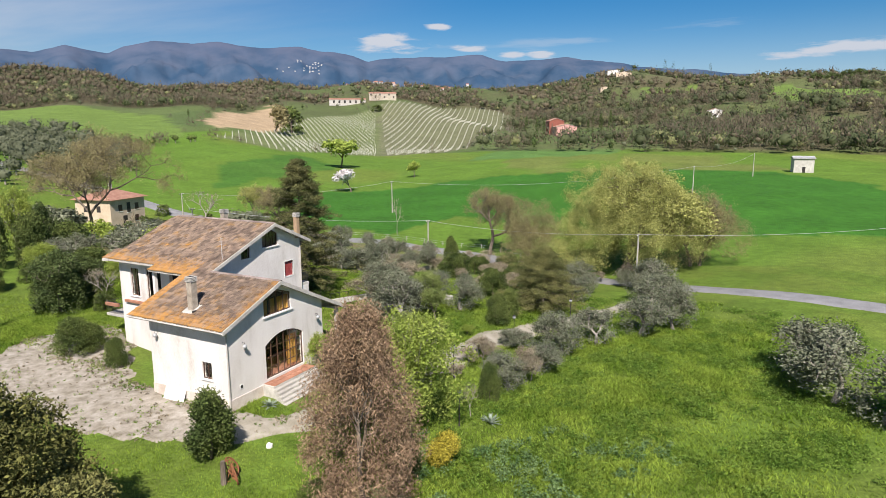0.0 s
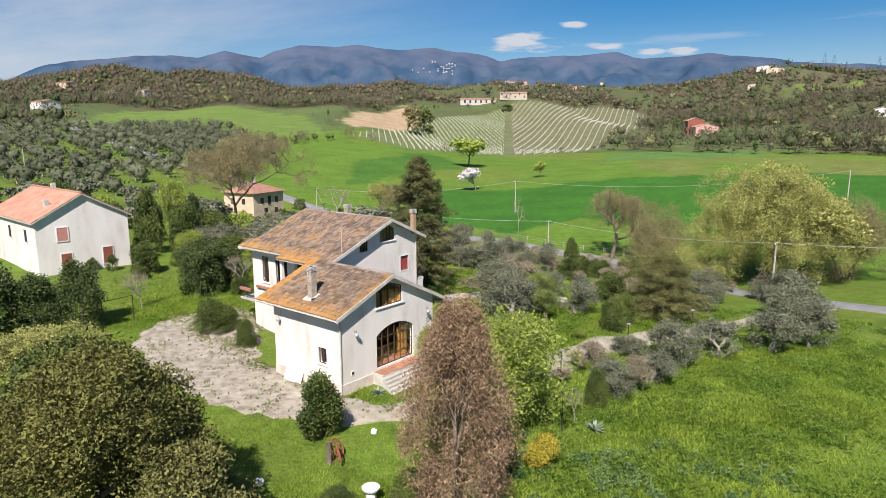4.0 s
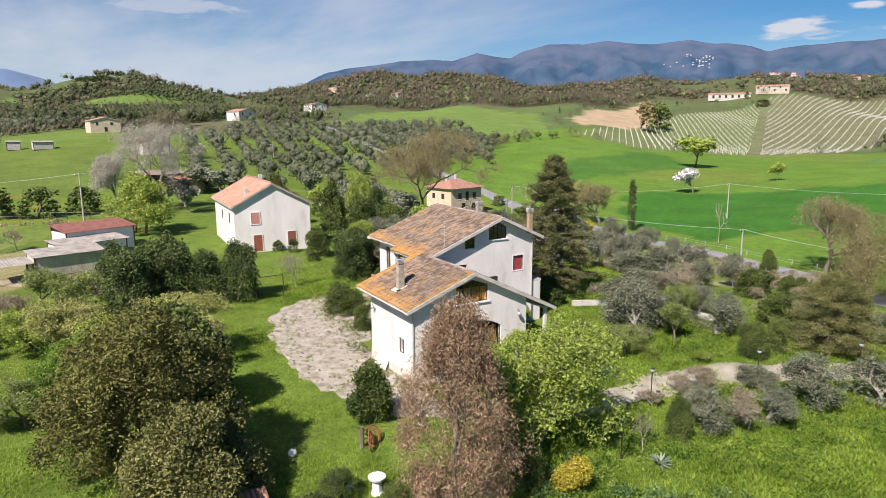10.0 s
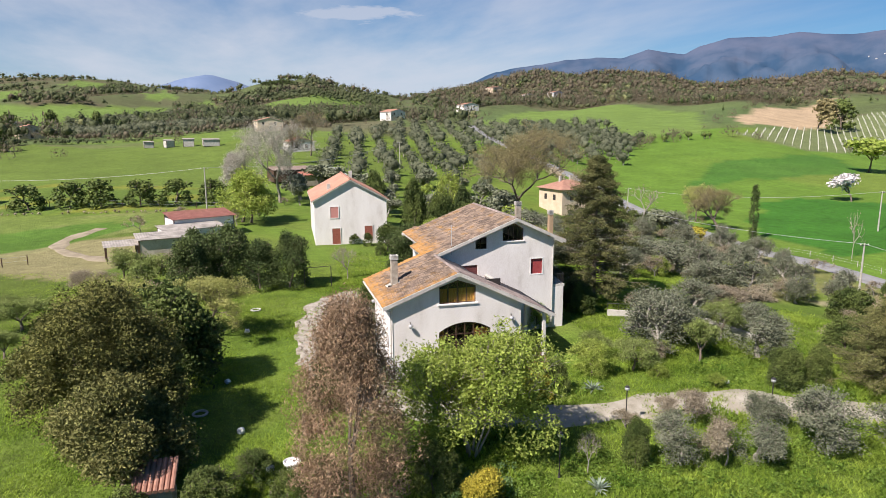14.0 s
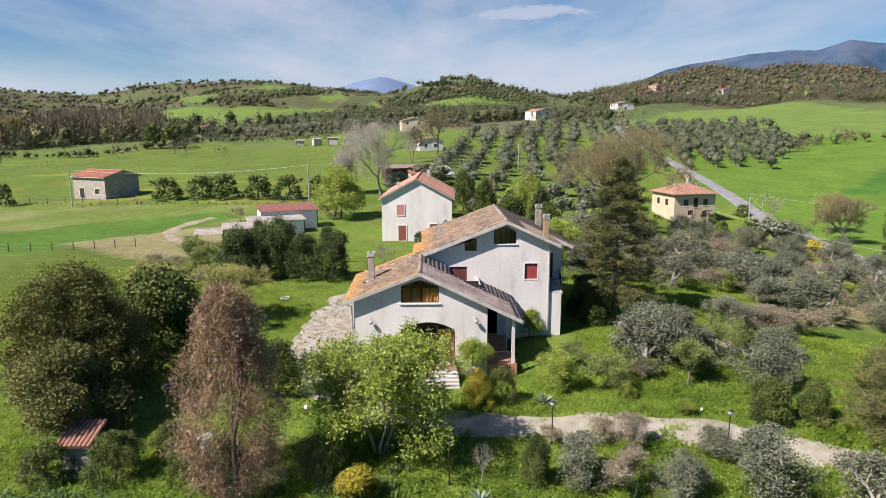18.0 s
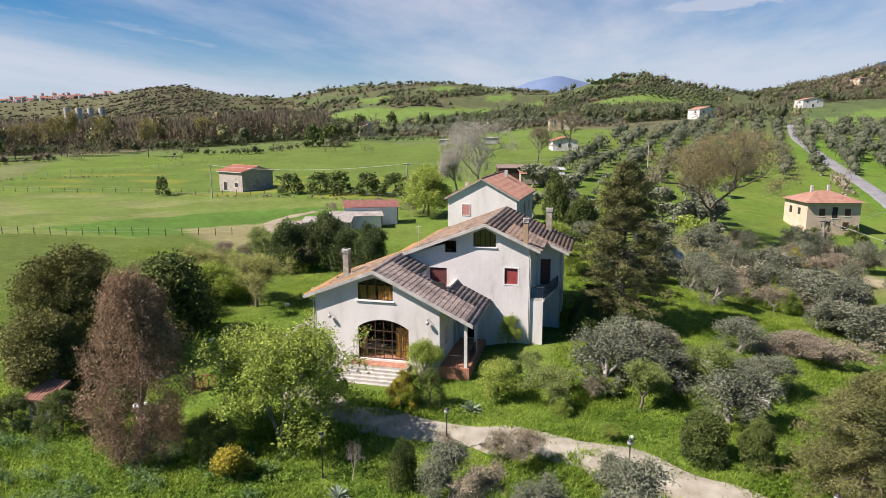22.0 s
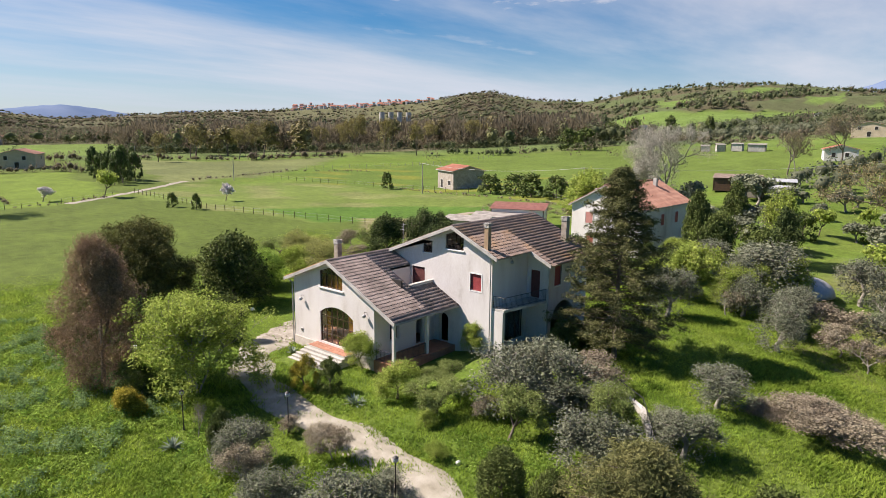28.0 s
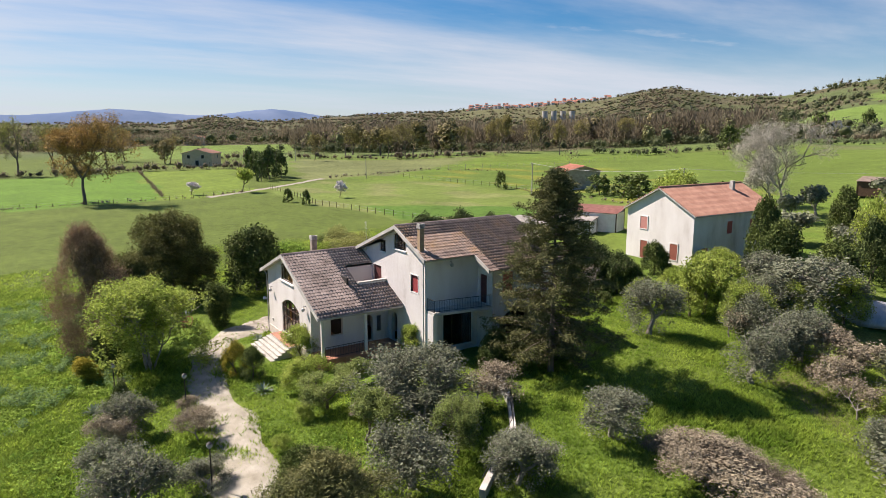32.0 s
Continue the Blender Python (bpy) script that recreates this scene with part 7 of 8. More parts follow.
plants("thuja", [(7.5, 29.3, 5.8, 4.9), (-16, 36.9, 5.3, 4.6), (-15.6, 25.8, 6.2, 5.2), (-11.6, 28.5, 6.8, 5.2), (-5.8, 26.8, 6.0, 4.8), (8.6, 30.8, 5.7, 4.6), (11.4, 31.6, 4.5, 4.1), (23, 57.6, 7.6, 4.2), (-8.8, 27.2, 5.4, 4.8), (-13.6, 31.0, 5.6, 4.8)])
plants("bare", [(11.1, 27.8, 3.9, 3.4), (71, 80.4, 8.9, 8.7), (82.9, 38.6, 8.2, 3), (0.6, 28.6, 4.1, 3.1), (8.2, -13.1, 2.6, 1.3), (-0.9, 171.3, 11.3, 8.3), (394, 161, 10, 9), (400, 151, 9, 8), (417, 147, 10, 9)])
plants("blossom", [(138.4, 89.7, 7.2, 9.4), (-91.3, 48.5, 4.1, 3.2), (-119.5, 20, 3.4, 4.0)])
plants("bush", [(-0.4, -13, 3, 2.4), (-11.2, -12.3, 2.9, 3.3), (-7.4, -12.6, 2.5, 2.0), (-14.8, -12.2, 2.4, 3.2), (0.2, -12.8, 2.5, 2.3), (-9, -9.7, 1.8, 2.6), (-5.7, -11.2, 1.9, 2.2), (10.2, -4.7, 2.6, 2.2)])
plants("golden", [(8.6, -5.4, 2.6, 2.4)])
plants("olive", [(18.5, 45.5, 4.2, 5.6), (26.0, 45.0, 4.2, 5.6), (24.5, 39.0, 3.8, 5.0)])
plants("laurel", [(22.5, 51.0, 5.4, 5.6), (17.0, 38.5, 3.6, 4.4)])
plants("bay", [(-19.5, 27.0, 4.4, 5.6), (-23.0, 31.5, 4.6, 5.4), (17.6, -2.2, 2.7, 4.0), (16.0, 0.1, 2.2, 3.4), (23.2, -2.4, 3.6, 4.0), (27.6, 0.9, 3.9, 3.2)])
plants("scrub", [(20.7, -1.1, 1.6, 2.2), (12.4, -9.9, 1.3, 1.8), (15.4, -9.5, 1.6, 2.0)])
plants("bush", [(58.5, 88.2, 2.4, 3), (65.2, 85.5, 2.4, 3), (66.6, 93.9, 2.4, 3), (76.8, 100.7, 2.8, 3.6), (73.0, 81.3, 2.8, 3.6), (70.0, 70.0, 2.8, 3.6)], label="dark evergreen bush by the yellow house")
plants("golden", [(47.8, 58.7, 3, 3.4), (66.7, 56.1, 3, 3.4)], label="yellow-flowering shrub on the slope")
plants("fresh", [(34.8, 19.4, 2.8, 3.4)])
plants("bush", [(4.0, 47.0, 1.6, 1.8), (5.6, 45.6, 2.0, 1.8), (9.7, 47.5, 2.6, 2.8), (12.2, 33.0, 3.2, 2.6), (8.8, 35.0, 2.2, 2.0)], label="low green garden bush by the white neighbouring house")
plants("olive", [(31.5, 22.7, 4.2, 4.4), (21.8, 47.5, 4.2, 4.4)])
plants("scrub", [(34.7, 26.3, 2.8, 4.0), (25.2, 29.2, 2.8, 4.0), (30.3, 33.7, 2.8, 4.0), (25.2, 34.4, 2.8, 4.0), (37.0, 24.4, 2.8, 4.0)])
plants("bare", [(-14.9, -9.4, 3.4, 3.2)], label="small bare sapling with pale twigs")


def big_evergreen(x, y, h, w, seed, leaf, label, per=60, size=0.24, category="tree", lobes=9, clump=0.7, name="evergreen_tree"):
    """A large full tree of uneven lobes, leafy to the ground."""
    rng = np.random.default_rng(seed)
    base = np.array((x, y, gz(x, y) - 0.1))
    ob = thing(name, base, label, category)
    segs, tips = grow(rng, h * 0.85, w * 0.34, 0.016 * h + 0.05, 4, 3, 0.7, 0.12, 0.12)
    cl = [tips[::2]]
    for k in range(lobes):
        a, up = 2.4 * k + rng.random(), (k + 0.5) / lobes
        reach = w * 0.5 * (0.62 - 0.42 * up ** 2)
        c = np.array((math.cos(a) * reach, math.sin(a) * reach, h * (0.2 + 0.6 * up)))
        if k == lobes - 1:
            c = np.array((rng.normal() * 0.05 * w, rng.normal() * 0.05 * w, h * 0.74))
        rad = rng.uniform(0.75, 1.15) * np.array((w * 0.25, w * 0.25, h * 0.22))
        d = rand_unit(rng, int(620 / lobes))
        cl.append(c + d * rad * (0.72 + 0.28 * rng.random((len(d), 1))))
    t = np.concatenate(cl)
    t = t[(t[:, 2] > 0.2) & (t[:, 2] < h * 0.99)]
    v, f = leaf_mesh(rng, t, per, clump, size, 0.2)
    v[:, 2] = np.maximum(v[:, 2], 0.02)
    lv, lf = limb_mesh(segs, 0.02)
    raw("trunk", lv + base, lf, M["bark"], ob, smooth=True)
    raw("crown", v + base, f, leaf, ob)


big_evergreen(-17.2, -4.3, 9.6, 9.4, 5, LEAF["ever"], "broad dense bronze-green evergreen on the lawn", 112, 0.17)
big_evergreen(-15.6, -8.4, 6.4, 6.2, 6, LEAF["bay"], "lower paler evergreen beside the broad one", 76, 0.17, lobes=6)
big_evergreen(68.5, -10.0, 17.5, 22.0, 61, LEAF["lime"], "great spreading tree in pale yellow-green leaf", 190, 0.20, "tree", 14, 1.25, "spreading_tree")
big_evergreen(76.0, -20.0, 12.5, 13.0, 62, LEAF["oak"], "rounded brown budding tree by the road", 46, 0.17, "tree", 8, 1.1, "spreading_tree")
big_evergreen(63.0, 2.0, 11.5, 13.0, 63, LEAF["oak"], "rounded brown budding tree by the drive", 42, 0.16, "tree", 8, 1.1, "spreading_tree")
big_evergreen(-19.5, 9.0, 4.6, 7.0, 65, LEAF["weed"], "broad shrub in fresh green leaf", 26, 0.2, "shrub", 7, 0.6, "shrub")
big_evergreen(-18.0, 14.5, 4.4, 6.0, 66, LEAF["fresh"], "rounded shrub in bright yellow-green leaf", 22, 0.2, "shrub", 6, 0.6, "shrub")


def weeping(x, y, h, w, seed):
    """A tall narrow tree hung with dry russet leaves."""
    rng = np.random.default_rng(seed)
    base = np.array((x, y, gz(x, y) - 0.1))
    ob = thing("russet_tree", base, "tall narrow tree hung with dry russet-brown leaves", "tree")
    segs, tips = grow(rng, h * 0.9, w * 0.3, 0.18, 4, 3, 0.5, 0.22, 0.15)
    n = 640
    zz = rng.random(n)
    rr = (0.5 * w) * np.sin(math.pi * (zz * 0.80 + 0.14)) ** 0.8 * (1.12 - 0.34 * zz) * (0.5 + 0.5 * rng.random(n) ** 0.5) * (1 + 0.14 * np.sin(zz * 23) + 0.1 * rng.normal(size=n))
    a = rng.random(n) * 6.283
    c = np.stack((np.cos(a) * rr, np.sin(a) * rr, 0.3 + zz * h * 0.95), 1)
    t = np.concatenate((tips, c))
    v, f = leaf_mesh(rng, t, 74, 0.46, 0.17, -0.8, 0.22, 1.8)
    v[:, 2] = np.maximum(v[:, 2], 0.02)
    lv, lf = limb_mesh(segs, 0.01)
    raw("trunk", lv + base, lf, M["bark"], ob, smooth=True)
    raw("crown", v + base, f, LEAF["brown"], ob)


weeping(-4.5, -13.4, 10.9, 5.5, 11)


def cherry(x, y, h, w, seed):
    """An open many-stemmed tree in fresh leaf."""
    rng = np.random.default_rng(seed)
    base = np.array((x, y, gz(x, y) - 0.1))
    ob = thing("spring_tree", base, "open many-branched tree in fresh yellow-green leaf", "tree")
    segs, tips = [], []
    for k in range(5):
        a = 6.28 * k / 5
        s, t = grow(rng, h * (0.8 + 0.2 * rng.random()), w * 0.36, 0.09, 4, 3, 0.6, 0.14, 0.14)
        sh = np.array((math.cos(a) * 0.25, math.sin(a) * 0.25, 0))
        tilt = np.array((math.cos(a), math.sin(a), 0)) * 0.24

        def bend(p):
            return p + sh + tilt * p[..., 2:3] * (0.8 if p.ndim > 1 else 0.8)
        segs += [(bend(p), bend(q), r0, r1) for p, q, r0, r1 in s]
        tips.append(bend(t))
    # full, uneven lobes round the stems, down to the ground
    low = []
    for k in range(11):
        a, up = 2.4 * k + rng.random(), (k + 0.5) / 11
        c = np.array((math.cos(a) * w * 0.42 * (1 - 0.55 * up), math.sin(a) * w * 0.42 * (1 - 0.55 * up), h * (0.16 + 0.62 * up)))
        low.append(c + rand_unit(rng, 26) * np.array((w * 0.2, w * 0.2, h * 0.17)) * (0.5 + 0.5 * rng.random((26, 1))))
    all_tips = np.concatenate([t[::2] for t in tips] + low)
    v, f = leaf_mesh(rng, all_tips, 46, 0.6, 0.19, 0.4)
    v[:, 2] = np.maximum(v[:, 2], 0.03)
    lv, lf = limb_mesh(segs, 0.008, 4)
    raw("trunk", lv + base, lf, M["bark_pale"], ob, smooth=True)
    raw("crown", v + base, f, LEAF["fresh"], ob)


cherry(2.6, -10.2, 7.8, 8.8, 21)



def pine(x, y, h, w, seed, leaf="pine", label="tall dark green pine with ragged tiers of boughs", needle=0.25):
    """A tall dark pine: level boughs in ragged tiers round a straight trunk."""
    rng = np.random.default_rng(seed)
    base = np.array((x, y, gz(x, y) - 0.1))
    ob = thing("pine_tree", base, label, "pine tree")
    segs = [(np.array((0, 0, h * k / 12)), np.array((0, 0, h * (k + 1) / 12)), 0.24 * (1 - k / 13), 0.24 * (1 - (k + 1) / 13)) for k in range(12)]
    tips = []
    for k in range(46):
        u = (k + 0.5) / 46
        z = h * (0.10 + 0.88 * u)
        reach = w * 0.5 * (1 - u) ** 0.62 * (0.65 + 0.5 * rng.random()) * min(1, 0.55 + u * 3)
        for s in range(4):
            a = k * 2.4 + s * 1.57 + rng.normal() * 0.3
            d = np.array((math.cos(a), math.sin(a), 0.18 - 0.25 * (1 - u)))
            p = np.array((0, 0, z))
            n = 5
            for q in range(n):
                e = p + (d + rng.normal(size=3) * 0.12) * reach / n
                segs.append((p, e, 0.05 * (1 - q / 6), 0.05 * (1 - (q + 1) / 6)))
                p = e
                if q >= 1:
                    tips.append(p + rng.normal(size=3) * 0.12)
    v, f = leaf_mesh(rng, np.array(tips), int(23 / needle), 0.56, needle, 0.35, 0.2, 0.5)
    lv, lf = limb_mesh(segs, 0.0, 5)
    raw("trunk", lv + base, lf, M["bark"], ob, smooth=True)
    raw("crown", v + base, f, LEAF[leaf], ob)


pine(22.3, 12.5, 14.4, 10.4, 31)
pine(33.8, -9.2, 6.6, 9.4, 32, "young_pine", "broad low pine with yellowish-green needles", 0.17)


def cypress(x, y, h, w, seed):
    rng = np.random.default_rng(seed)
    base = np.array((x, y, gz(x, y) - 0.1))
    ob = thing("cypress_tree", base, "slim dark column of a cypress", "cypress")
    n = 150
    z = rng.random(n)
    r = w * 0.5 * np.clip(np.sin(math.pi * np.clip(z * 0.82 + 0.14, 0, 1)) ** 0.6, 0.1, 1) * (0.6 + 0.4 * rng.random(n))
    a = rng.random(n) * 6.283
    v, f = leaf_mesh(rng, np.stack((np.cos(a) * r, np.sin(a) * r, z * h), 1), 22, 0.42, 0.26, 0.7)
    v[:, 2] = np.maximum(v[:, 2], 0.05)
    raw("trunk", *limb_mesh([(np.zeros(3), np.array((0, 0, h * 0.8)), 0.14, 0.03)]), M["bark"], ob).matrix_basis = Matrix.Translation(base)
    ob2 = raw("crown", v + base, f, LEAF["thuja"], ob)


cypress(78.8, 56.2, 10.3, 1.6, 41)
for k, (x, y) in enumerate(((476, 142), (498, 108), (491, 99), (486, 89))):
    cypress(x, y, 12 + 2 * (k % 2), 2.6, 42 + k)
big_evergreen(-4.6, -3.3, 4.2, 2.5, 51, LEAF["laurel"], "upright dark evergreen shrub by the gravel", 20, 0.16, "shrub", 5, 0.45, "shrub")
big_evergreen(1.9, -14.4, 2.0, 2.0, 52, LEAF["golden"], "round golden-yellow conifer bush", 14, 0.12, "bush", 3, 0.35, "bush")


for k, (x, y, h) in enumerate(((990, 134, 26), (989, 122, 25), (994, 72, 25), (991, 108, 18))):
    cypress(x, y, h, h * 0.22, 142 + k)


def poplar(x, y, h, w, seed):
    rng = np.random.default_rng(seed)
    base = np.array((x, y, gz(x, y) - 0.1))
    ob = thing("poplar_tree", base, "large pale bare poplar with catkins", "tree")
    segs, tips = grow(rng, h, w * 0.5, 0.35, 5, 3, 0.75, 0.1, 0.14)
    raw("trunk", *limb_mesh([(p + base, q + base, max(a, 0.03), max(b, 0.025)) for p, q, a, b in segs], 0.0, 4), M["bark_pale"], ob, smooth=True)
    v, f = leaf_mesh(rng, tips, 22, 0.9, 0.2)
    raw("crown", v + base, f, LEAF["pale"], ob)


poplar(-4.8, 91.5, 16.0, 18.0, 61)
poplar(-12, 100, 10.0, 9.0, 62)


def grove(poly, gap, turn, leaf, h, w, seed, cap=400, label="grey olive grove in rows on the slope"):
    """Orchard rows inside a polygon, beyond counting: one mesh of crowns and one of trunks."""
    rng = np.random.default_rng(seed)
    cx, cy = np.mean([p[0] for p in poly]), np.mean([p[1] for p in poly])
    ca, sa = math.cos(radians(turn)), math.sin(radians(turn))
    i, j = np.meshgrid(np.arange(-40, 41), np.arange(-60, 61))
    u, v = i.ravel() * gap, j.ravel() * gap * 0.56
    x, y = cx + u * ca - v * sa + rng.normal(size=u.size) * 0.8, cy + u * sa + v * ca + rng.normal(size=u.size) * 0.8
    keep = inside(poly, x, y) & (rng.random(u.size) < 0.84)
    x, y = x[keep][:cap], y[keep][:cap]
    n = len(x)
    s = rng.uniform(0.6, 1.25, n)
    base = np.stack((x, y, ground_z(x, y)), 1)
    lv, lf = crown_skins(rng, base + (0, 0, 1.0) * (s * h * 0.54)[:, None], s * w * 0.5, s * h * 0.46, 64, s * h, 0.045, 0.10, 0.6)
    ob = tagged(raw("olive_grove", lv, lf, leaf), label, "olive grove", kind="stuff")
    top = base + np.stack((rng.normal(size=n) * 0.2, rng.normal(size=n) * 0.2, s * h * 0.6), 1)
    tv, tf = limb_mesh([(p - np.array((0, 0, 0.2)), q, 0.22, 0.12) for p, q in zip(base, top)])
    raw("trunks", tv, tf, M["bark_pale"], ob)


grove([(39, 181), (52, 330), (76, 352), (118, 312), (149, 297), (172, 232), (124, 175), (75, 150), (53, 130)], 8.8, -12, LEAF["far_olive"], 4.8, 5.6, 5, 520)
grove([(95, 262), (90, 178), (118, 157), (188, 301), (135, 307)], 8.6, -20, LEAF["far_olive"], 5.0, 5.4, 6, 200)
grove([(4, 108), (38, 112), (56, 150), (60, 285), (29, 280), (14, 200)], 8.4, -8, LEAF["far_olive"], 4.6, 5.2, 7, 240)
grove([(-107, 328), (-60, 318), (-13, 366), (28, 335), (24, 430), (-21, 556), (-103, 566), (-150, 520)], 8.6, 20, LEAF["far_olive"], 5.5, 6.6, 9, 700, "dark grey olive band across the slope")
grove([(-34, 858), (-5, 899), (60, 930), (177, 936), (170, 890), (36, 806)], 11.0, 30, LEAF["far_green"], 7.0, 8.0, 10, 260, "dark olive rows below the ridge pines")


def scatter(kind, poly, count, h, w, seed, gap=3.0, far=False):
    """Irregular planting inside a polygon, keeping a distance between trees."""
    rng = random.Random(seed)
    xs, ys = [p[0] for p in poly], [p[1] for p in poly]
    put = []
    for _ in range(count * 30):
        x, y = rng.uniform(min(xs), max(xs)), rng.uniform(min(ys), max(ys))
        if len(put) >= count:
            break
        if inside(poly, np.array([x]), np.array([y]))[0] and all(math.hypot(x - a, y - b) > gap for a, b in put) and not (28 < x + 0.22 * (y - 46) < 33 and 26 < y < 47):
            put.append((x, y))
            s = rng.uniform(0.7, 1.25)
            plant_tree(kind, x, y, h * s, w * s * rng.uniform(0.85, 1.2), rng.randrange(999), far)


scatter("olive", [(29, 20), (48, 12), (66, 18), (69, 60), (46, 72), (30, 48)], 40, 4.2, 4.0, 71, 4.4, "mid")
scatter("scrub", [(30, 16), (66, 10), (70, 62), (40, 70), (28, 40)], 30, 2.3, 3.6, 72, 4.0, "mid")
scatter("fresh", [(30, 24), (60, 20), (66, 50), (40, 66)], 9, 2.6, 3.0, 81, 6.0, "mid")
scatter("scrub", [(62, -18), (68, 2), (71, 20), (70, 55), (66, 55), (66, 20), (58, -10)], 16, 2.6, 4.2, 73, 3.5, True)
scatter("olive", [(36, -22), (60, -16), (62, -4), (44, -6)], 9, 3.6, 4.6, 74, 5, "mid")
scatter("laurel", [(36, -3), (60, -2), (66, 14), (52, 12), (42, 3)], 9, 3.4, 3.6, 181, 4.0, "mid")
scatter("scrub", [(34, -4), (60, -6), (66, 14), (50, 12), (40, 2)], 9, 2.4, 3.6, 182, 3.6, "mid")
scatter("fresh", [(14, 26), (26, 24), (30, 44), (14, 44)], 7, 4.0, 3.6, 75, 3.6)
scatter("bush", [(3, 27), (14, 25), (18, 42), (4, 44)], 12, 1.9, 2.3, 76, 2.6)
scatter("scrub", [(-26, 26), (-14, 22), (-12, 34), (-24, 40)], 8, 2.4, 3.8, 77, 3.0)
scatter("bay", [(-34, 8), (-22, 4), (-20, 22), (-34, 26)], 6, 2.6, 4.2, 78, 4.0)
scatter("fresh", [(17, -6.5), (26, -7), (26, 0), (17, 1)], 3, 1.6, 2.2, 79, 2.6)
scatter("olive", [(14, 62), (40, 62), (50, 118), (4, 112), (-4, 86)], 26, 4.6, 5.2, 171, 5.0, True)
scatter("fresh", [(16, 60), (38, 58), (44, 105), (8, 100)], 4, 3.8, 3.6, 172, 6.0, True)
scatter("laurel", [(14, 58), (30, 56), (40, 90), (12, 90)], 3, 4.0, 3.4, 173, 6.0, True)
scatter("scrub", [(-30, 62), (-8, 66), (-4, 88), (-16, 84)], 8, 2.6, 3.4, 174, 4.0, True)
grove([(165, 224), (206, 227), (206, 231), (165, 228)], 7.0, 90, LEAF["laurel"], 4.0, 4.2, 8, 14, "row of dark orchard bushes")


# ---- far woods and hedges, beyond counting ----
def woods(name, leaf, label, count, seed, dens, h_range, quads=42, wide=(0.75, 1.3), twig=False):
    """Very many distant trees in one mesh: each an uneven crown of leaf clumps."""
    rng = np.random.default_rng(seed)
    got = []
    total = 0
    while total < count:
        n = 6000
        az = np.radians(rng.uniform(-115, 105, n))
        r = np.exp(rng.uniform(math.log(150), math.log(1750), n))
        x, y = 8 - np.sin(az) * r, 5 + np.cos(az) * r
        keep = rng.random(n) < dens(x, y, r, np.degrees(az)) * np.clip(r / 700, 0.15, 1)
        got.append(np.stack((x[keep], y[keep]), 1))
        total += keep.sum()
    xy = np.concatenate(got)[:count]
    h = rng.uniform(*h_range, len(xy))
    r, az = np.hypot(xy[:, 0] - 8, xy[:, 1] - 5), np.degrees(np.arctan2(8 - xy[:, 0], xy[:, 1] - 5))
    w = h * rng.uniform(*wide, len(xy))
    # the wood on the plain is an even, low canopy
    low = smooth(27, 36, az) * smooth(430, 560, r)
    h = h * (1 - low) + (0.3 * h + 3.6) * low
    z = ground_z(xy[:, 0], xy[:, 1])
    c = np.stack((xy[:, 0], xy[:, 1], z + h * 0.5), 1)
    near = np.hypot(xy[:, 0], xy[:, 1]) < 720
    v, f = crown_skins(rng, c[near], w[near] * 0.5, h[near] * 0.45, int(quads * (2.6 if twig else 2.0)), h[near], 0.03, 0.075, 0.2 if twig else 0.5, twig)
    v2, f2 = crown_skins(rng, c[~near], w[~near] * 0.5, h[~near] * 0.45, int(quads * (0.9 if twig else 0.65)), h[~near], 0.05, 0.11, 0.48 if twig else 0.5, twig)
    v, f = np.concatenate((v, v2)), np.concatenate((f, f2 + len(v)))
    ob = raw(name, v, f, leaf)
    tagged(ob, label, "woodland", kind="stuff")


def hedge_density(x, y, r, az):
    line = np.abs(((x * 0.8 + y * 0.6) / 120 + 0.2 * wob(x, y, 150)) % 1 - 0.5) < 0.035
    cross = np.abs(((x * -0.6 + y * 0.8) / 150 + 0.2 * wob(y, x, 150)) % 1 - 0.5) < 0.03
    east = (x > 50) & (y < 170) & (r < 330)
    west = (x < -10) & (y < 150) & (r < 300)
    return ((line | cross) & ~east & ~west).astype(float) * smooth(200, 300, r) * clear_of(x, y)


def brown_density(x, y, r, az):
    return wood_density(x, y, r, az) * (1 - 0.78 * smooth(-18, -10, az) * (1 - smooth(24, 34, az))) * (1 - 0.35 * (az < -60))


def green_density(x, y, r, az):
    return wood_density(x, y, r, az) * (0.45 + 0.55 * smooth(-18, -10, az) * (1 - smooth(24, 34, az)))


woods("bare_woodland", LEAF["far_bare"], "grey-brown leafless woodland covering the far hills and plain", 14000, 101, brown_density, (6, 14), 34, (0.7, 1.3), True)
woods("green_woodland", LEAF["far_green"], "olive-green trees among the far woods", 11000, 102, green_density, (7, 13), 38)
woods("leafing_woodland", LEAF["far_lime"], "far trees coming into yellow-green leaf", 2000, 103, wood_density, (6, 11), 32)
woods("grey_groves", LEAF["far_olive"], "grey olive groves on the far slopes", 3000, 104, lambda x, y, r, az: wood_density(x, y, r, az) * 0.5 + 0.2 * smooth(350, 450, r) * clear_of(x, y) * smooth(0.1, 0.4, wob(x, y, 60)), (3, 6), 30)
woods("hedgerows", LEAF["far_bare"], "bare hedgerows between the fields", 1500, 105, hedge_density, (3, 7), 36, (0.75, 1.3), True)
woods("dark_conifers", LEAF["thuja"], "dark conifers scattered on the hills", 700, 106, lambda x, y, r, az: (0.3 * wood_density(x, y, r, az) + 0.06 * smooth(300, 400, r) * clear_of(x, y)) * (1 - 0.9 * smooth(26, 36, az)), (6, 12), 36, (0.35, 0.7))


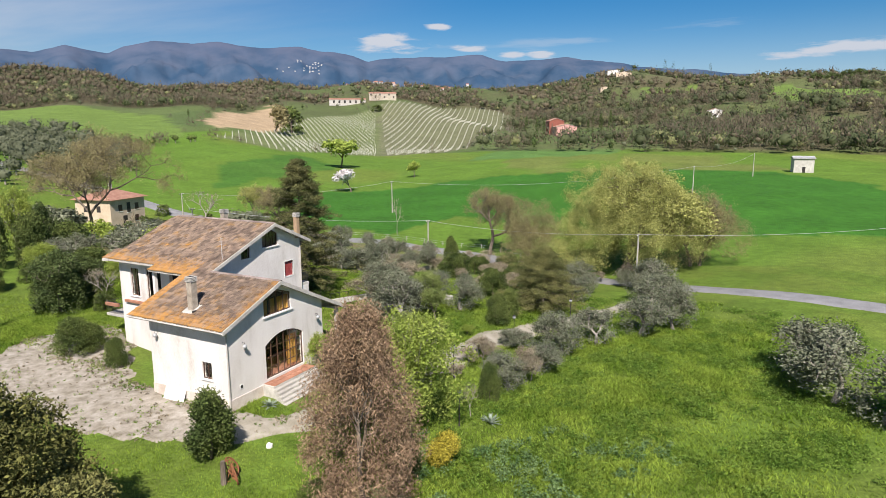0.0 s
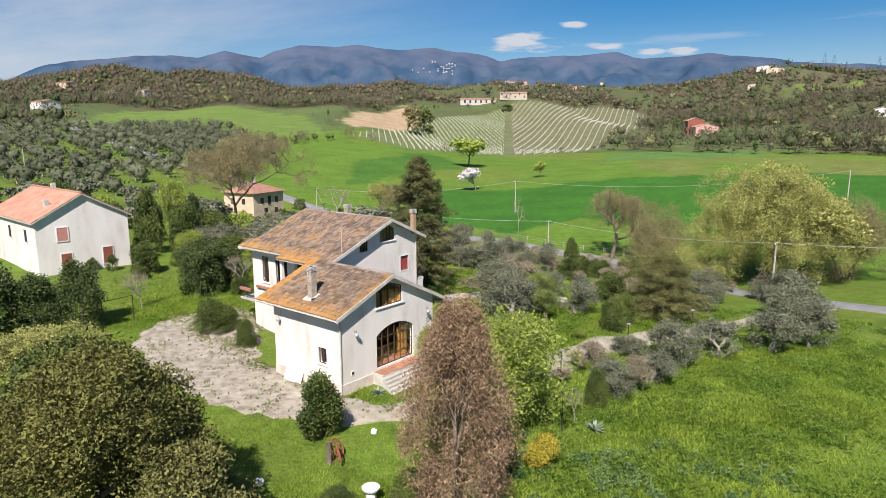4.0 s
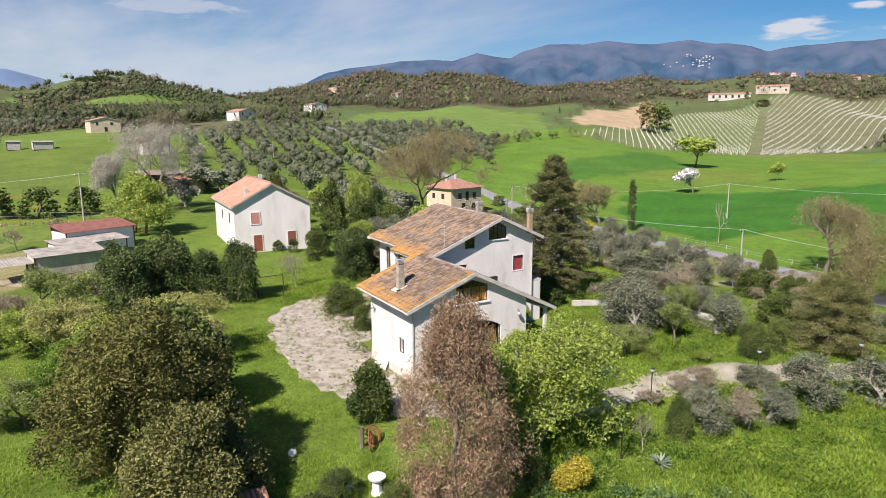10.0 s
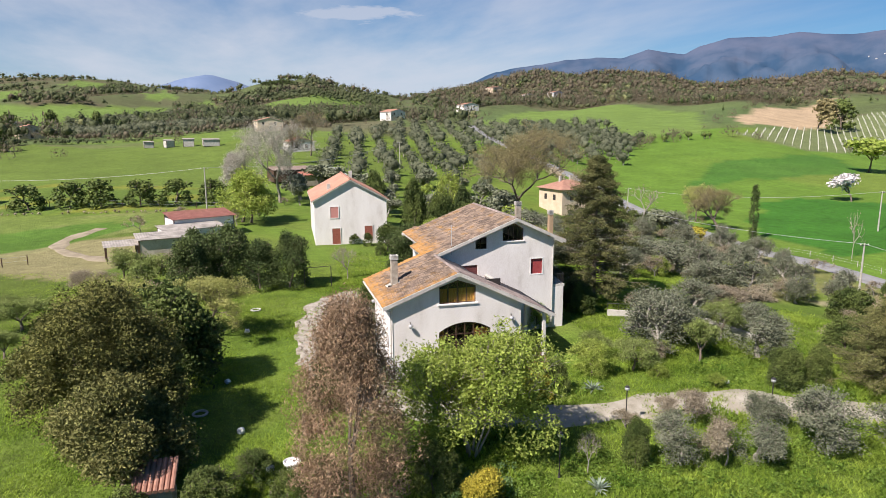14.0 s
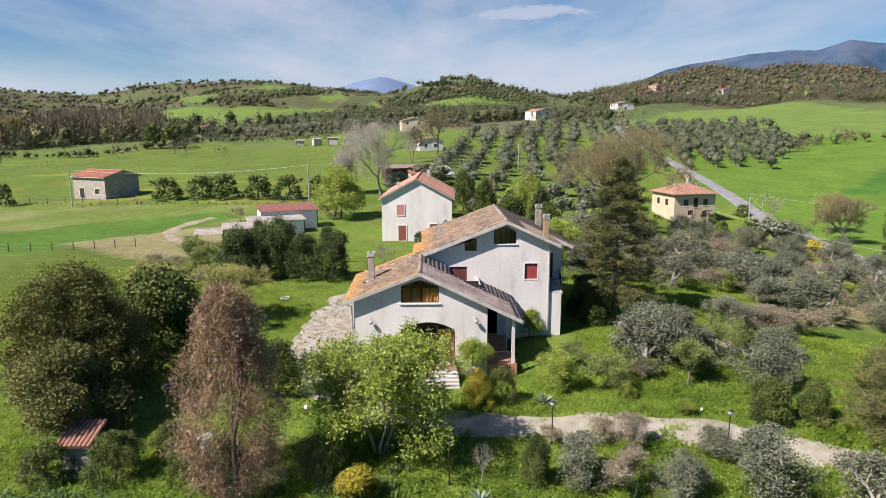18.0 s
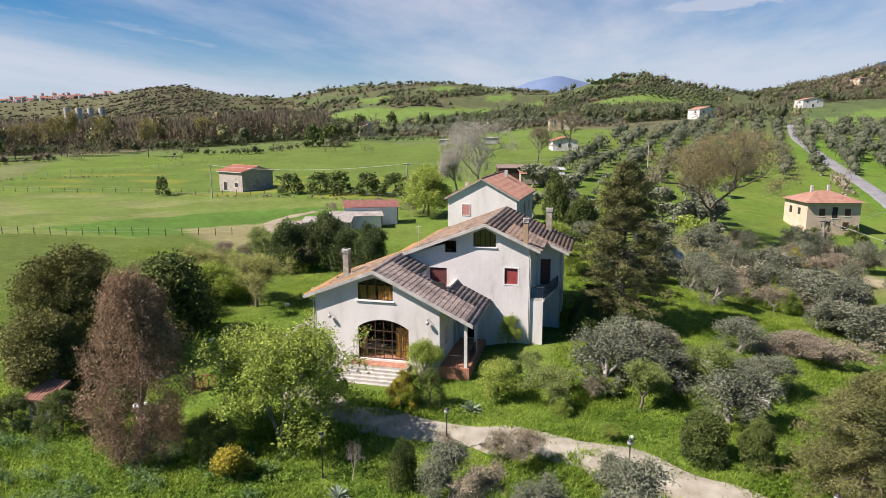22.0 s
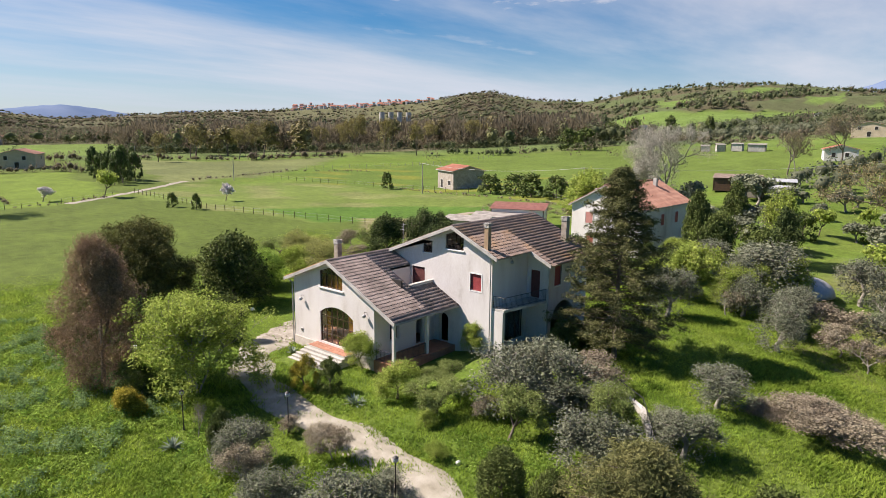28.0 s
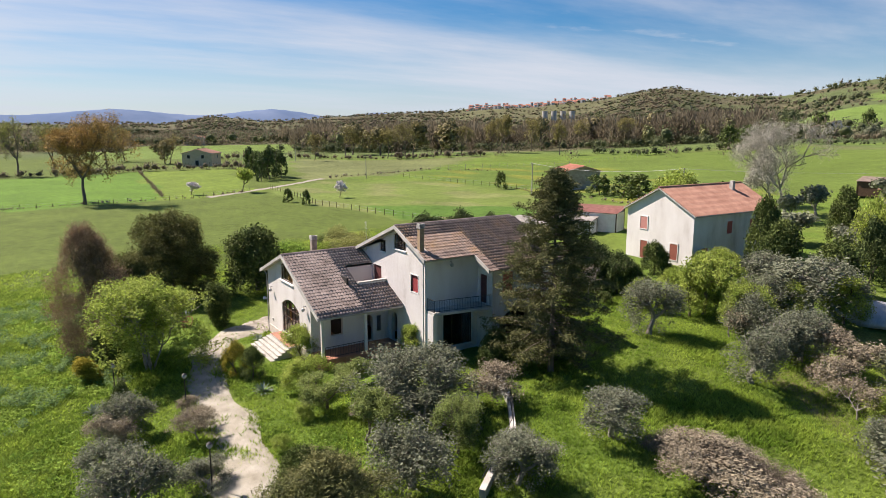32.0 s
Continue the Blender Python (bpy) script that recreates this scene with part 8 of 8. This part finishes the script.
def umbrella_pine(x, y, h, w, seed):
    """A stone pine: bare trunk under a flat spreading crown."""
    rng = np.random.default_rng(seed)
    base = np.array((x, y, gz(x, y) - 0.2))
    ob = thing("umbrella_pine", base, "dark umbrella pine with a bare trunk and flat crown", "pine tree", "pines on the ridge")
    segs = [(base, base + (0, 0, h * 0.35), 0.45, 0.35), (base + (0, 0, h * 0.35), base + (0.4, 0.2, h * 0.7), 0.35, 0.25)]
    n = 40
    a, r = rng.random(n) * 6.283, np.sqrt(rng.random(n)) * w * 0.46
    c = base + np.stack((np.cos(a) * r, np.sin(a) * r, h * (0.93 - 0.22 * (r / w * 2) ** 2) - rng.random(n) * h * 0.1), 1)
    segs += [(base + (0.4, 0.2, h * 0.68), q, 0.2, 0.05) for q in c[:12]]
    raw("trunk", *limb_mesh(segs), M["bark"], ob)
    raw("crown", *leaf_mesh(rng, c, 40, w * 0.1, 0.9), LEAF["thuja"], ob)


for k, (x, y) in enumerate(((1, 905), (9, 909), (17, 903), (25, 908), (34, 905), (834, -57), (848, -74), (862, -88), (878, -101))):
    umbrella_pine(x, y, 19 + (k * 5) % 4, 15 + (k * 3) % 5, 300 + k)


def edge_density(x, y, r, az):
    return smooth(22, 30, az) * (1 - smooth(78, 86, az)) * smooth(315, 345, r) * (1 - smooth(420, 470, r)) * clear_of(x, y) * (0.15 + 0.85 * smooth(-0.3, 0.3, wob(x, y, 35)))


woods("field_hedge", LEAF["far_green"], "low green thicket along the far field edge", 260, 109, lambda x, y, r, az: edge_density(x, y, r + 22, az) * (r < 360), (3, 6.5), 60, (0.9, 1.5))
woods("tall_field_trees", LEAF["far_bare"], "tall grey-brown trees along the far field edge", 320, 107, edge_density, (12, 19), 90, (0.45, 0.8), True)
woods("tall_green_trees", LEAF["far_lime"], "tall trees in young leaf along the far field edge", 90, 108, edge_density, (9, 16), 80, (0.4, 0.7))


def budding_tree(x, y, h, w, seed, leaf, label, per=16, levels=5, size=0.018):
    """A large open tree: many limbs, with small buds and young leaf along the twigs."""
    rng = np.random.default_rng(seed)
    base = np.array((x, y, gz(x, y) - 0.15))
    ob = thing("budding_tree", base, label, "tree")
    segs, tips = grow(rng, h, w * 0.5, 0.02 * h, levels, 3, 0.7, 0.12, 0.16)
    raw("trunk", *limb_mesh([(p + base, q + base, max(a, 0.035), max(b, 0.03)) for p, q, a, b in segs], 0.0, 4), M["bark"], ob, smooth=True)
    v, f = leaf_mesh(rng, tips, per, 0.062 * h, size * h)
    raw("crown", v + base, f, leaf, ob)


LEAF["orange"] = leafy("orange-brown buds", (0.30, 0.19, 0.06), (0.46, 0.31, 0.11))
LEAF["willow"] = leafy("yellow-brown willow leaf", (0.20, 0.175, 0.06), (0.33, 0.29, 0.11))
budding_tree(-112, -4.6, 20.5, 18.0, 401, LEAF["orange"], "tall spreading tree in orange-brown spring buds", 24)
for k, (x, y, h, w) in enumerate(((-213, -16, 20, 16), (-216, -5, 18, 13), (-236, 14, 20, 16), (-226, -30, 19, 15), (-232, -48, 18, 15))):
    budding_tree(x, y, h, w, 410 + k, LEAF["lime"], "tall tree in yellow-green young leaf at the field's end", 20, 4)
for k, (x, y, h, w) in enumerate(((-286, 27, 16, 16), (-254, 41, 13, 12), (-222, 4, 15, 10), (-226, 98, 12, 12), (-238, 119, 15, 13), (-226, 146, 17, 14), (-209, 168, 14, 10), (-210, 192, 17, 12), (-205, 210, 17, 12), (-200, 238, 15, 11), (-184, 261, 16, 12), (-250, 219, 16, 13), (-230, 211, 15, 12), (-219, 132, 15, 12), (-196, 284, 15, 11), (-203, 188, 19, 9), (-231, 274, 17, 15), (-169, 196, 16, 7))):
    budding_tree(x, y, h, w, 430 + k, LEAF["willow"], "tall yellow-brown willow along the far stream", 34, 4)
budding_tree(37.5, 68.6, 18.5, 22.0, 484, LEAF["oak"], "large spreading oak in brown bud by the villa", 64, 5, 0.0105)
for k, (x, y, h, w) in enumerate(((8, 183, 15, 15), (0, 159, 11.5, 11))):
    budding_tree(x, y, h, w, 470 + k, LEAF["oak"], "dark bare oak beside the low farmhouse", 4)
plants("thuja", [(471, 155, 14, 3), (462, 143, 13, 2.8), (506, 104, 13, 3), (514, 98, 15, 3.2), (498, 112, 10, 2.6)], label="slender dark cypress beside the pink house")
plants("thuja", [(-160, 51, 9, 5), (-153, 52, 11, 6), (-149, 48, 8, 4), (-173, 52, 10, 5.5), (-156, 57, 9, 5)], label="dark conifer by the far farm gate")
plants("laurel", [(-183, 317, 12, 15), (-160, 331, 12, 14), (-136, 330, 11, 16), (-147, 384, 14, 12), (-132, 412, 15, 9), (-108, 418, 15, 8)], label="dark round evergreen by the far houses")


def hedge_line(line, h, w, leaf, label, gap=1.2, seed=1, twig=False):
    """A hedge or overgrown bank along a line: many uneven clumps in one mesh."""
    rng = np.random.default_rng(seed)
    p = np.array(line, float)
    d = np.r_[0, np.cumsum(np.hypot(*np.diff(p, axis=0).T))]
    t = np.arange(0, d[-1], gap) + rng.uniform(-0.4, 0.4, int(math.ceil(d[-1] / gap))) * gap
    keep = rng.random(len(t)) < 0.86
    t = t[keep]
    x, y = np.interp(t, d, p[:, 0]) + rng.normal(size=len(t)) * w * 0.25, np.interp(t, d, p[:, 1]) + rng.normal(size=len(t)) * w * 0.25
    hh = h * rng.uniform(0.5, 1.25, len(t)) * (1 + 0.35 * wob(t, t * 0.7, 9))
    c = np.stack((x, y, ground_z(x, y) + hh * 0.45), 1)
    v, f = crown_skins(rng, c, np.maximum(hh * 0.55, w * 0.4), hh * 0.5, 46, hh, 0.05, 0.12, 0.5, twig)
    tagged(raw("hedge", v, f, leaf), label, "hedge", kind="stuff")


for k, (line, h, w, leaf, label, twig) in enumerate((
        ([(-166, 214), (-128, 208), (-124, 238), (-110, 288), (-58, 300)], 3.0, 2.0, "far_green", "overgrown hedge along the field's far fence", False),
        ([(-204, -80), (-204, -30), (-203, 0), (-214, 22), (-206, 52), (-190, 60)], 3.6, 3.0, "far_bare", "brown hedge at the meadow's end", True),
        ([(-119, 13), (-140, 15), (-170, 18), (-212, 22)], 1.0, 0.8, "far_bare", "thin scrubby ditch between two meadows", True),
        ([(-113, -80), (-112, -20), (-111, 20), (-119, 34)], 0.7, 0.7, "scrub", "rough dry grass under the field fence", True),
        ([(-146, 70), (-152, 110), (-128, 128)], 0.9, 0.9, "scrub", "low scrubby edge of the fallow field", True),
        ([(-110, 318), (-60, 310), (-13, 358), (30, 328)], 4.5, 4.0, "far_bare", "bare brown hedge above the pasture", True),
        ([(-190, 168), (-205, 130), (-244, 98), (-270, 60)], 3.4, 3.0, "far_bare", "bare brown hedge behind the fallow field", True),
        ([(-20, 82), (-48, 90), (-88, 97)], 0.8, 0.8, "scrub", "dry weeds under the wire fence", True),
        ([(54, 60), (58, 84), (68, 104), (76, 128), (80, 150)], 2.4, 2.5, "scrub", "brown roadside thicket on the bank", True))):
    hedge_line(line, h, w, LEAF[leaf], label, 1.1 if h < 2 else 1.7, 500 + k, twig)


def vine_rows():
    """Vineyard: rows of pale posts over the slope, in two blocks either side of a grass track."""
    bm_v, bm_f = [], []
    rng = np.random.default_rng(71)
    for (dx, dy), row, gap, wide, south in (((0.705, 0.709), 3.6, 3.4, 0.14, False), ((0.93, 0.37), 5.4, 2.2, 0.12, True)):
        i, j = np.meshgrid(np.arange(-90, 91), np.arange(-190, 191), indexing="ij")
        x = (440 - dy * i * row + dx * j * gap).ravel() + rng.uniform(-0.15, 0.15, i.size)
        y = (270 + dx * i * row + dy * j * gap).ravel() + rng.uniform(-0.15, 0.15, i.size)
        track = y - 189 - 0.66 * (x - 309)
        keep = inside(VINES, x, y) & ((track < -4) if south else (track > 4)) & (rng.random(len(x)) < 0.94)
        x, y = x[keep], y[keep]
        z = ground_z(x, y)
        top = z + rng.uniform(1.25, 1.6, len(x))
        for px, py, a, b in zip(x, y, z, top):
            k = len(bm_v)
            c = [(px - wide, py), (px, py - wide), (px + wide, py), (px, py + wide)]
            bm_v += [(*q, a) for q in c] + [(*q, b) for q in c]
            bm_f += [(k, k + 1, k + 5, k + 4), (k + 1, k + 2, k + 6, k + 5), (k + 2, k + 3, k + 7, k + 6), (k + 3, k, k + 4, k + 7), (k + 4, k + 5, k + 6, k + 7)]
    tagged(raw("vine_rows", bm_v, bm_f, M["vine"]), "vineyard rows with pale posts", "vineyard", kind="stuff")


M["vine"] = material("vine posts and canes", ((0.27, 0.28, 0.22), (0.44, 0.44, 0.38)), 0.8, 0.9, 0.2, 8)
vine_rows()


def grass():
    """Tufts of grass and weeds on the lawns near the house."""
    rng = np.random.default_rng(77)
    n = 400000
    x, y = rng.uniform(-45, 48, n), rng.uniform(-38, 42, n)
    keep = ~inside(GRAVEL, x, y) | (rng.random(n) < 0.16 * smooth(-0.2, 0.5, wob(x, y, 2.0)))
    keep &= ~((x > 0.1) & (x < 17.3) & (y > -0.1) & (y < 17.4)) & ~((x > 2.2) & (x < 7.8) & (y > -3.6) & (y < 0.2))
    pl = np.array(PATH_LINE)
    py = np.interp(x, pl[:, 0], pl[:, 1])
    keep &= (np.abs(y - py) > 0.9 + 0.7 * rng.random(n)) | (x < -1) | (rng.random(n) < 0.04 + 0.45 * smooth(0.25, 0.7, wob(x, y * 1.4, 1.6)))
    edge = np.minimum(np.minimum(x + 45, 48 - x), np.minimum(y + 38, 42 - y))
    keep &= rng.random(n) < smooth(0, 16, edge + 4 * wob(x, y, 5))
    x, y = x[keep], y[keep]
    n = len(x)
    tall = 0.07 + 0.12 * rng.random(n) + 0.11 * smooth(-0.1, 0.6, wob(x, y, 4.5)) + 0.07 * (1 - smooth(-17, -12, y)) * rng.random(n)
    lawn = (x < 0) & (y > -9)
    tall = np.where(lawn, tall * 0.6, tall)
    z = ground_z(x, y)
    vs = []
    for k in range(3):
        a = rng.random(n) * 6.283
        w = tall * 0.42
        ox, oy = np.cos(a) * tall * 1.2, np.sin(a) * tall * 1.2
        bx, by = x + rng.normal(size=n) * 0.12, y + rng.normal(size=n) * 0.12
        vs.append(np.stack((np.stack((bx - np.sin(a) * w * 0.5, by + np.cos(a) * w * 0.5, z - 0.03), 1), np.stack((bx + np.sin(a) * w * 0.5, by - np.cos(a) * w * 0.5, z - 0.03), 1),
                            np.stack((bx + ox, by + oy, z + tall), 1)), 1))
    v = np.concatenate(vs).reshape(-1, 3)
    g = raw("grass", v, np.arange(len(v)).reshape(-1, 3), leafy("grass blades", (0.155, 0.255, 0.028), (0.33, 0.43, 0.068), 0.4, 0.35, 0.62))
    tagged(g, "lush uneven spring grass and weeds", "grass", kind="stuff")


grass()


def weeds():
    """Low dry and green weeds coming through the gravel, thickest along the walls."""
    rng = np.random.default_rng(9)
    x, y = rng.uniform(-6, 7, 22000), rng.uniform(-5, 24, 22000)
    keep = inside(GRAVEL, x, y) & (rng.random(22000) < 0.025 + 0.6 * smooth(-2.2, 0.4, x - 0.06 * y) * smooth(-0.3, 0.5, wob(x, y, 1.7)) + 0.08 * smooth(0.2, 0.7, wob(y, x, 2.4)))
    c = np.stack((x[keep], y[keep], ground_z(x[keep], y[keep]) + 0.07), 1)
    half = rng.random(len(c)) < 0.55
    # taller leafy weeds in drifts over the rough meadow
    x, y = rng.uniform(-26, 46, 44000), rng.uniform(-38, 4, 44000)
    py = np.interp(x, np.array(PATH_LINE)[:, 0], np.array(PATH_LINE)[:, 1])
    rough = smooth(-0.35, 0.5, wob(x, y, 3.1) + 0.6 * wob(y, x, 1.3)) * np.clip(smooth(-11.0, -13.5, y) + smooth(7, 10, x) * 0.5 * (np.abs(y - py) < 9), 0, 1)
    pick = (rng.random(44000) < rough) & (np.abs(y - py) > 1.9) & ~((x > -1) & (x < 18) & (y > -3.6))
    x, y = x[pick], y[pick]
    v, f = leaf_mesh(rng, np.stack((x, y, ground_z(x, y) + 0.17), 1), 10, 0.32, 0.17, 0.5, 0.4)
    mx, my = rng.uniform(-27, 14, 5200), rng.uniform(-34, -11.5, 5200)
    lush = smooth(-0.1, 0.45, wob(mx, my, 2.6) + 0.7 * wob(my, mx, 1.2)) * smooth(7, 1, mx + 0.6 * (my + 14)) * smooth(-27, -21, my)
    pick = rng.random(5200) < lush
    mx, my = mx[pick], my[pick]
    top = 0.35 + 0.3 * rng.random(len(mx))
    bv, bf = leaf_mesh(rng, np.stack((mx, my, ground_z(mx, my) + top * 0.6), 1), 34, 0.36, 0.15, 0.45, 0.5)
    tagged(raw("bean_weeds", bv, bf, LEAF["bean"]), "mounds of blue-green leafy weeds in the meadow", "weeds", kind="stuff")
    tagged(raw("tall_weeds", v, f, LEAF["weed"]), "drifts of tall leafy green weeds in the meadow", "weeds", kind="stuff")
    for name, pick, leaf, label in (("dry_weeds", half, LEAF["scrub"], "dry brown weeds in the gravel"), ("green_weeds", ~half, LEAF["weed"], "low green weeds in the gravel")):
        v, f = leaf_mesh(rng, c[pick], 10, 0.14, 0.12, 0.5)
        tagged(raw(name, v, f, leaf), label, "weeds", kind="stuff")


weeds()


def brush(x, y, w, d, turn, h, seed):
    """A long heap of dry cut brush."""
    rng = np.random.default_rng(seed)
    n = 260
    a, r = rng.random(n) * 6.283, np.sqrt(rng.random(n))
    u, v_ = np.cos(a) * r * w / 2, np.sin(a) * r * d / 2
    ca, sa = math.cos(radians(turn)), math.sin(radians(turn))
    px, py = x + u * ca - v_ * sa, y + u * sa + v_ * ca
    c = np.stack((px, py, ground_z(px, py) + h * (1 - r ** 2) * rng.random(n)), 1)
    v, f = leaf_mesh(rng, c, 130, 0.55, 0.30, 0.15, 0.06)
    ob = thing("brush_heap", (x, y, gz(x, y)), "long heap of dry greyish-brown brush and brambles", "brush heap")
    raw("brushwood", v, f, LEAF["brush"], ob)


brush(36.0, 12.3, 9.0, 3.2, 28, 1.4, 91)

# loose olives and garden trees on the lawn behind the tall conifer
for kind, x, y, h, w, seed in [("olive", 22.0, 23.2, 4.6, 4.8, 11), ("olive", 31.2, 22.4, 4.0, 4.4, 12),
                               ("olive", 26.2, 30.6, 4.4, 4.8, 13), ("olive", 30.6, 29.6, 4.2, 4.6, 14),
                               ("fresh", 20.6, 30.4, 4.4, 4.0, 15), ("olive", 23.5, 36.0, 4.4, 5.0, 16)]:
    plant_tree(kind, x, y, h, w, seed, False, on_lawn=True)
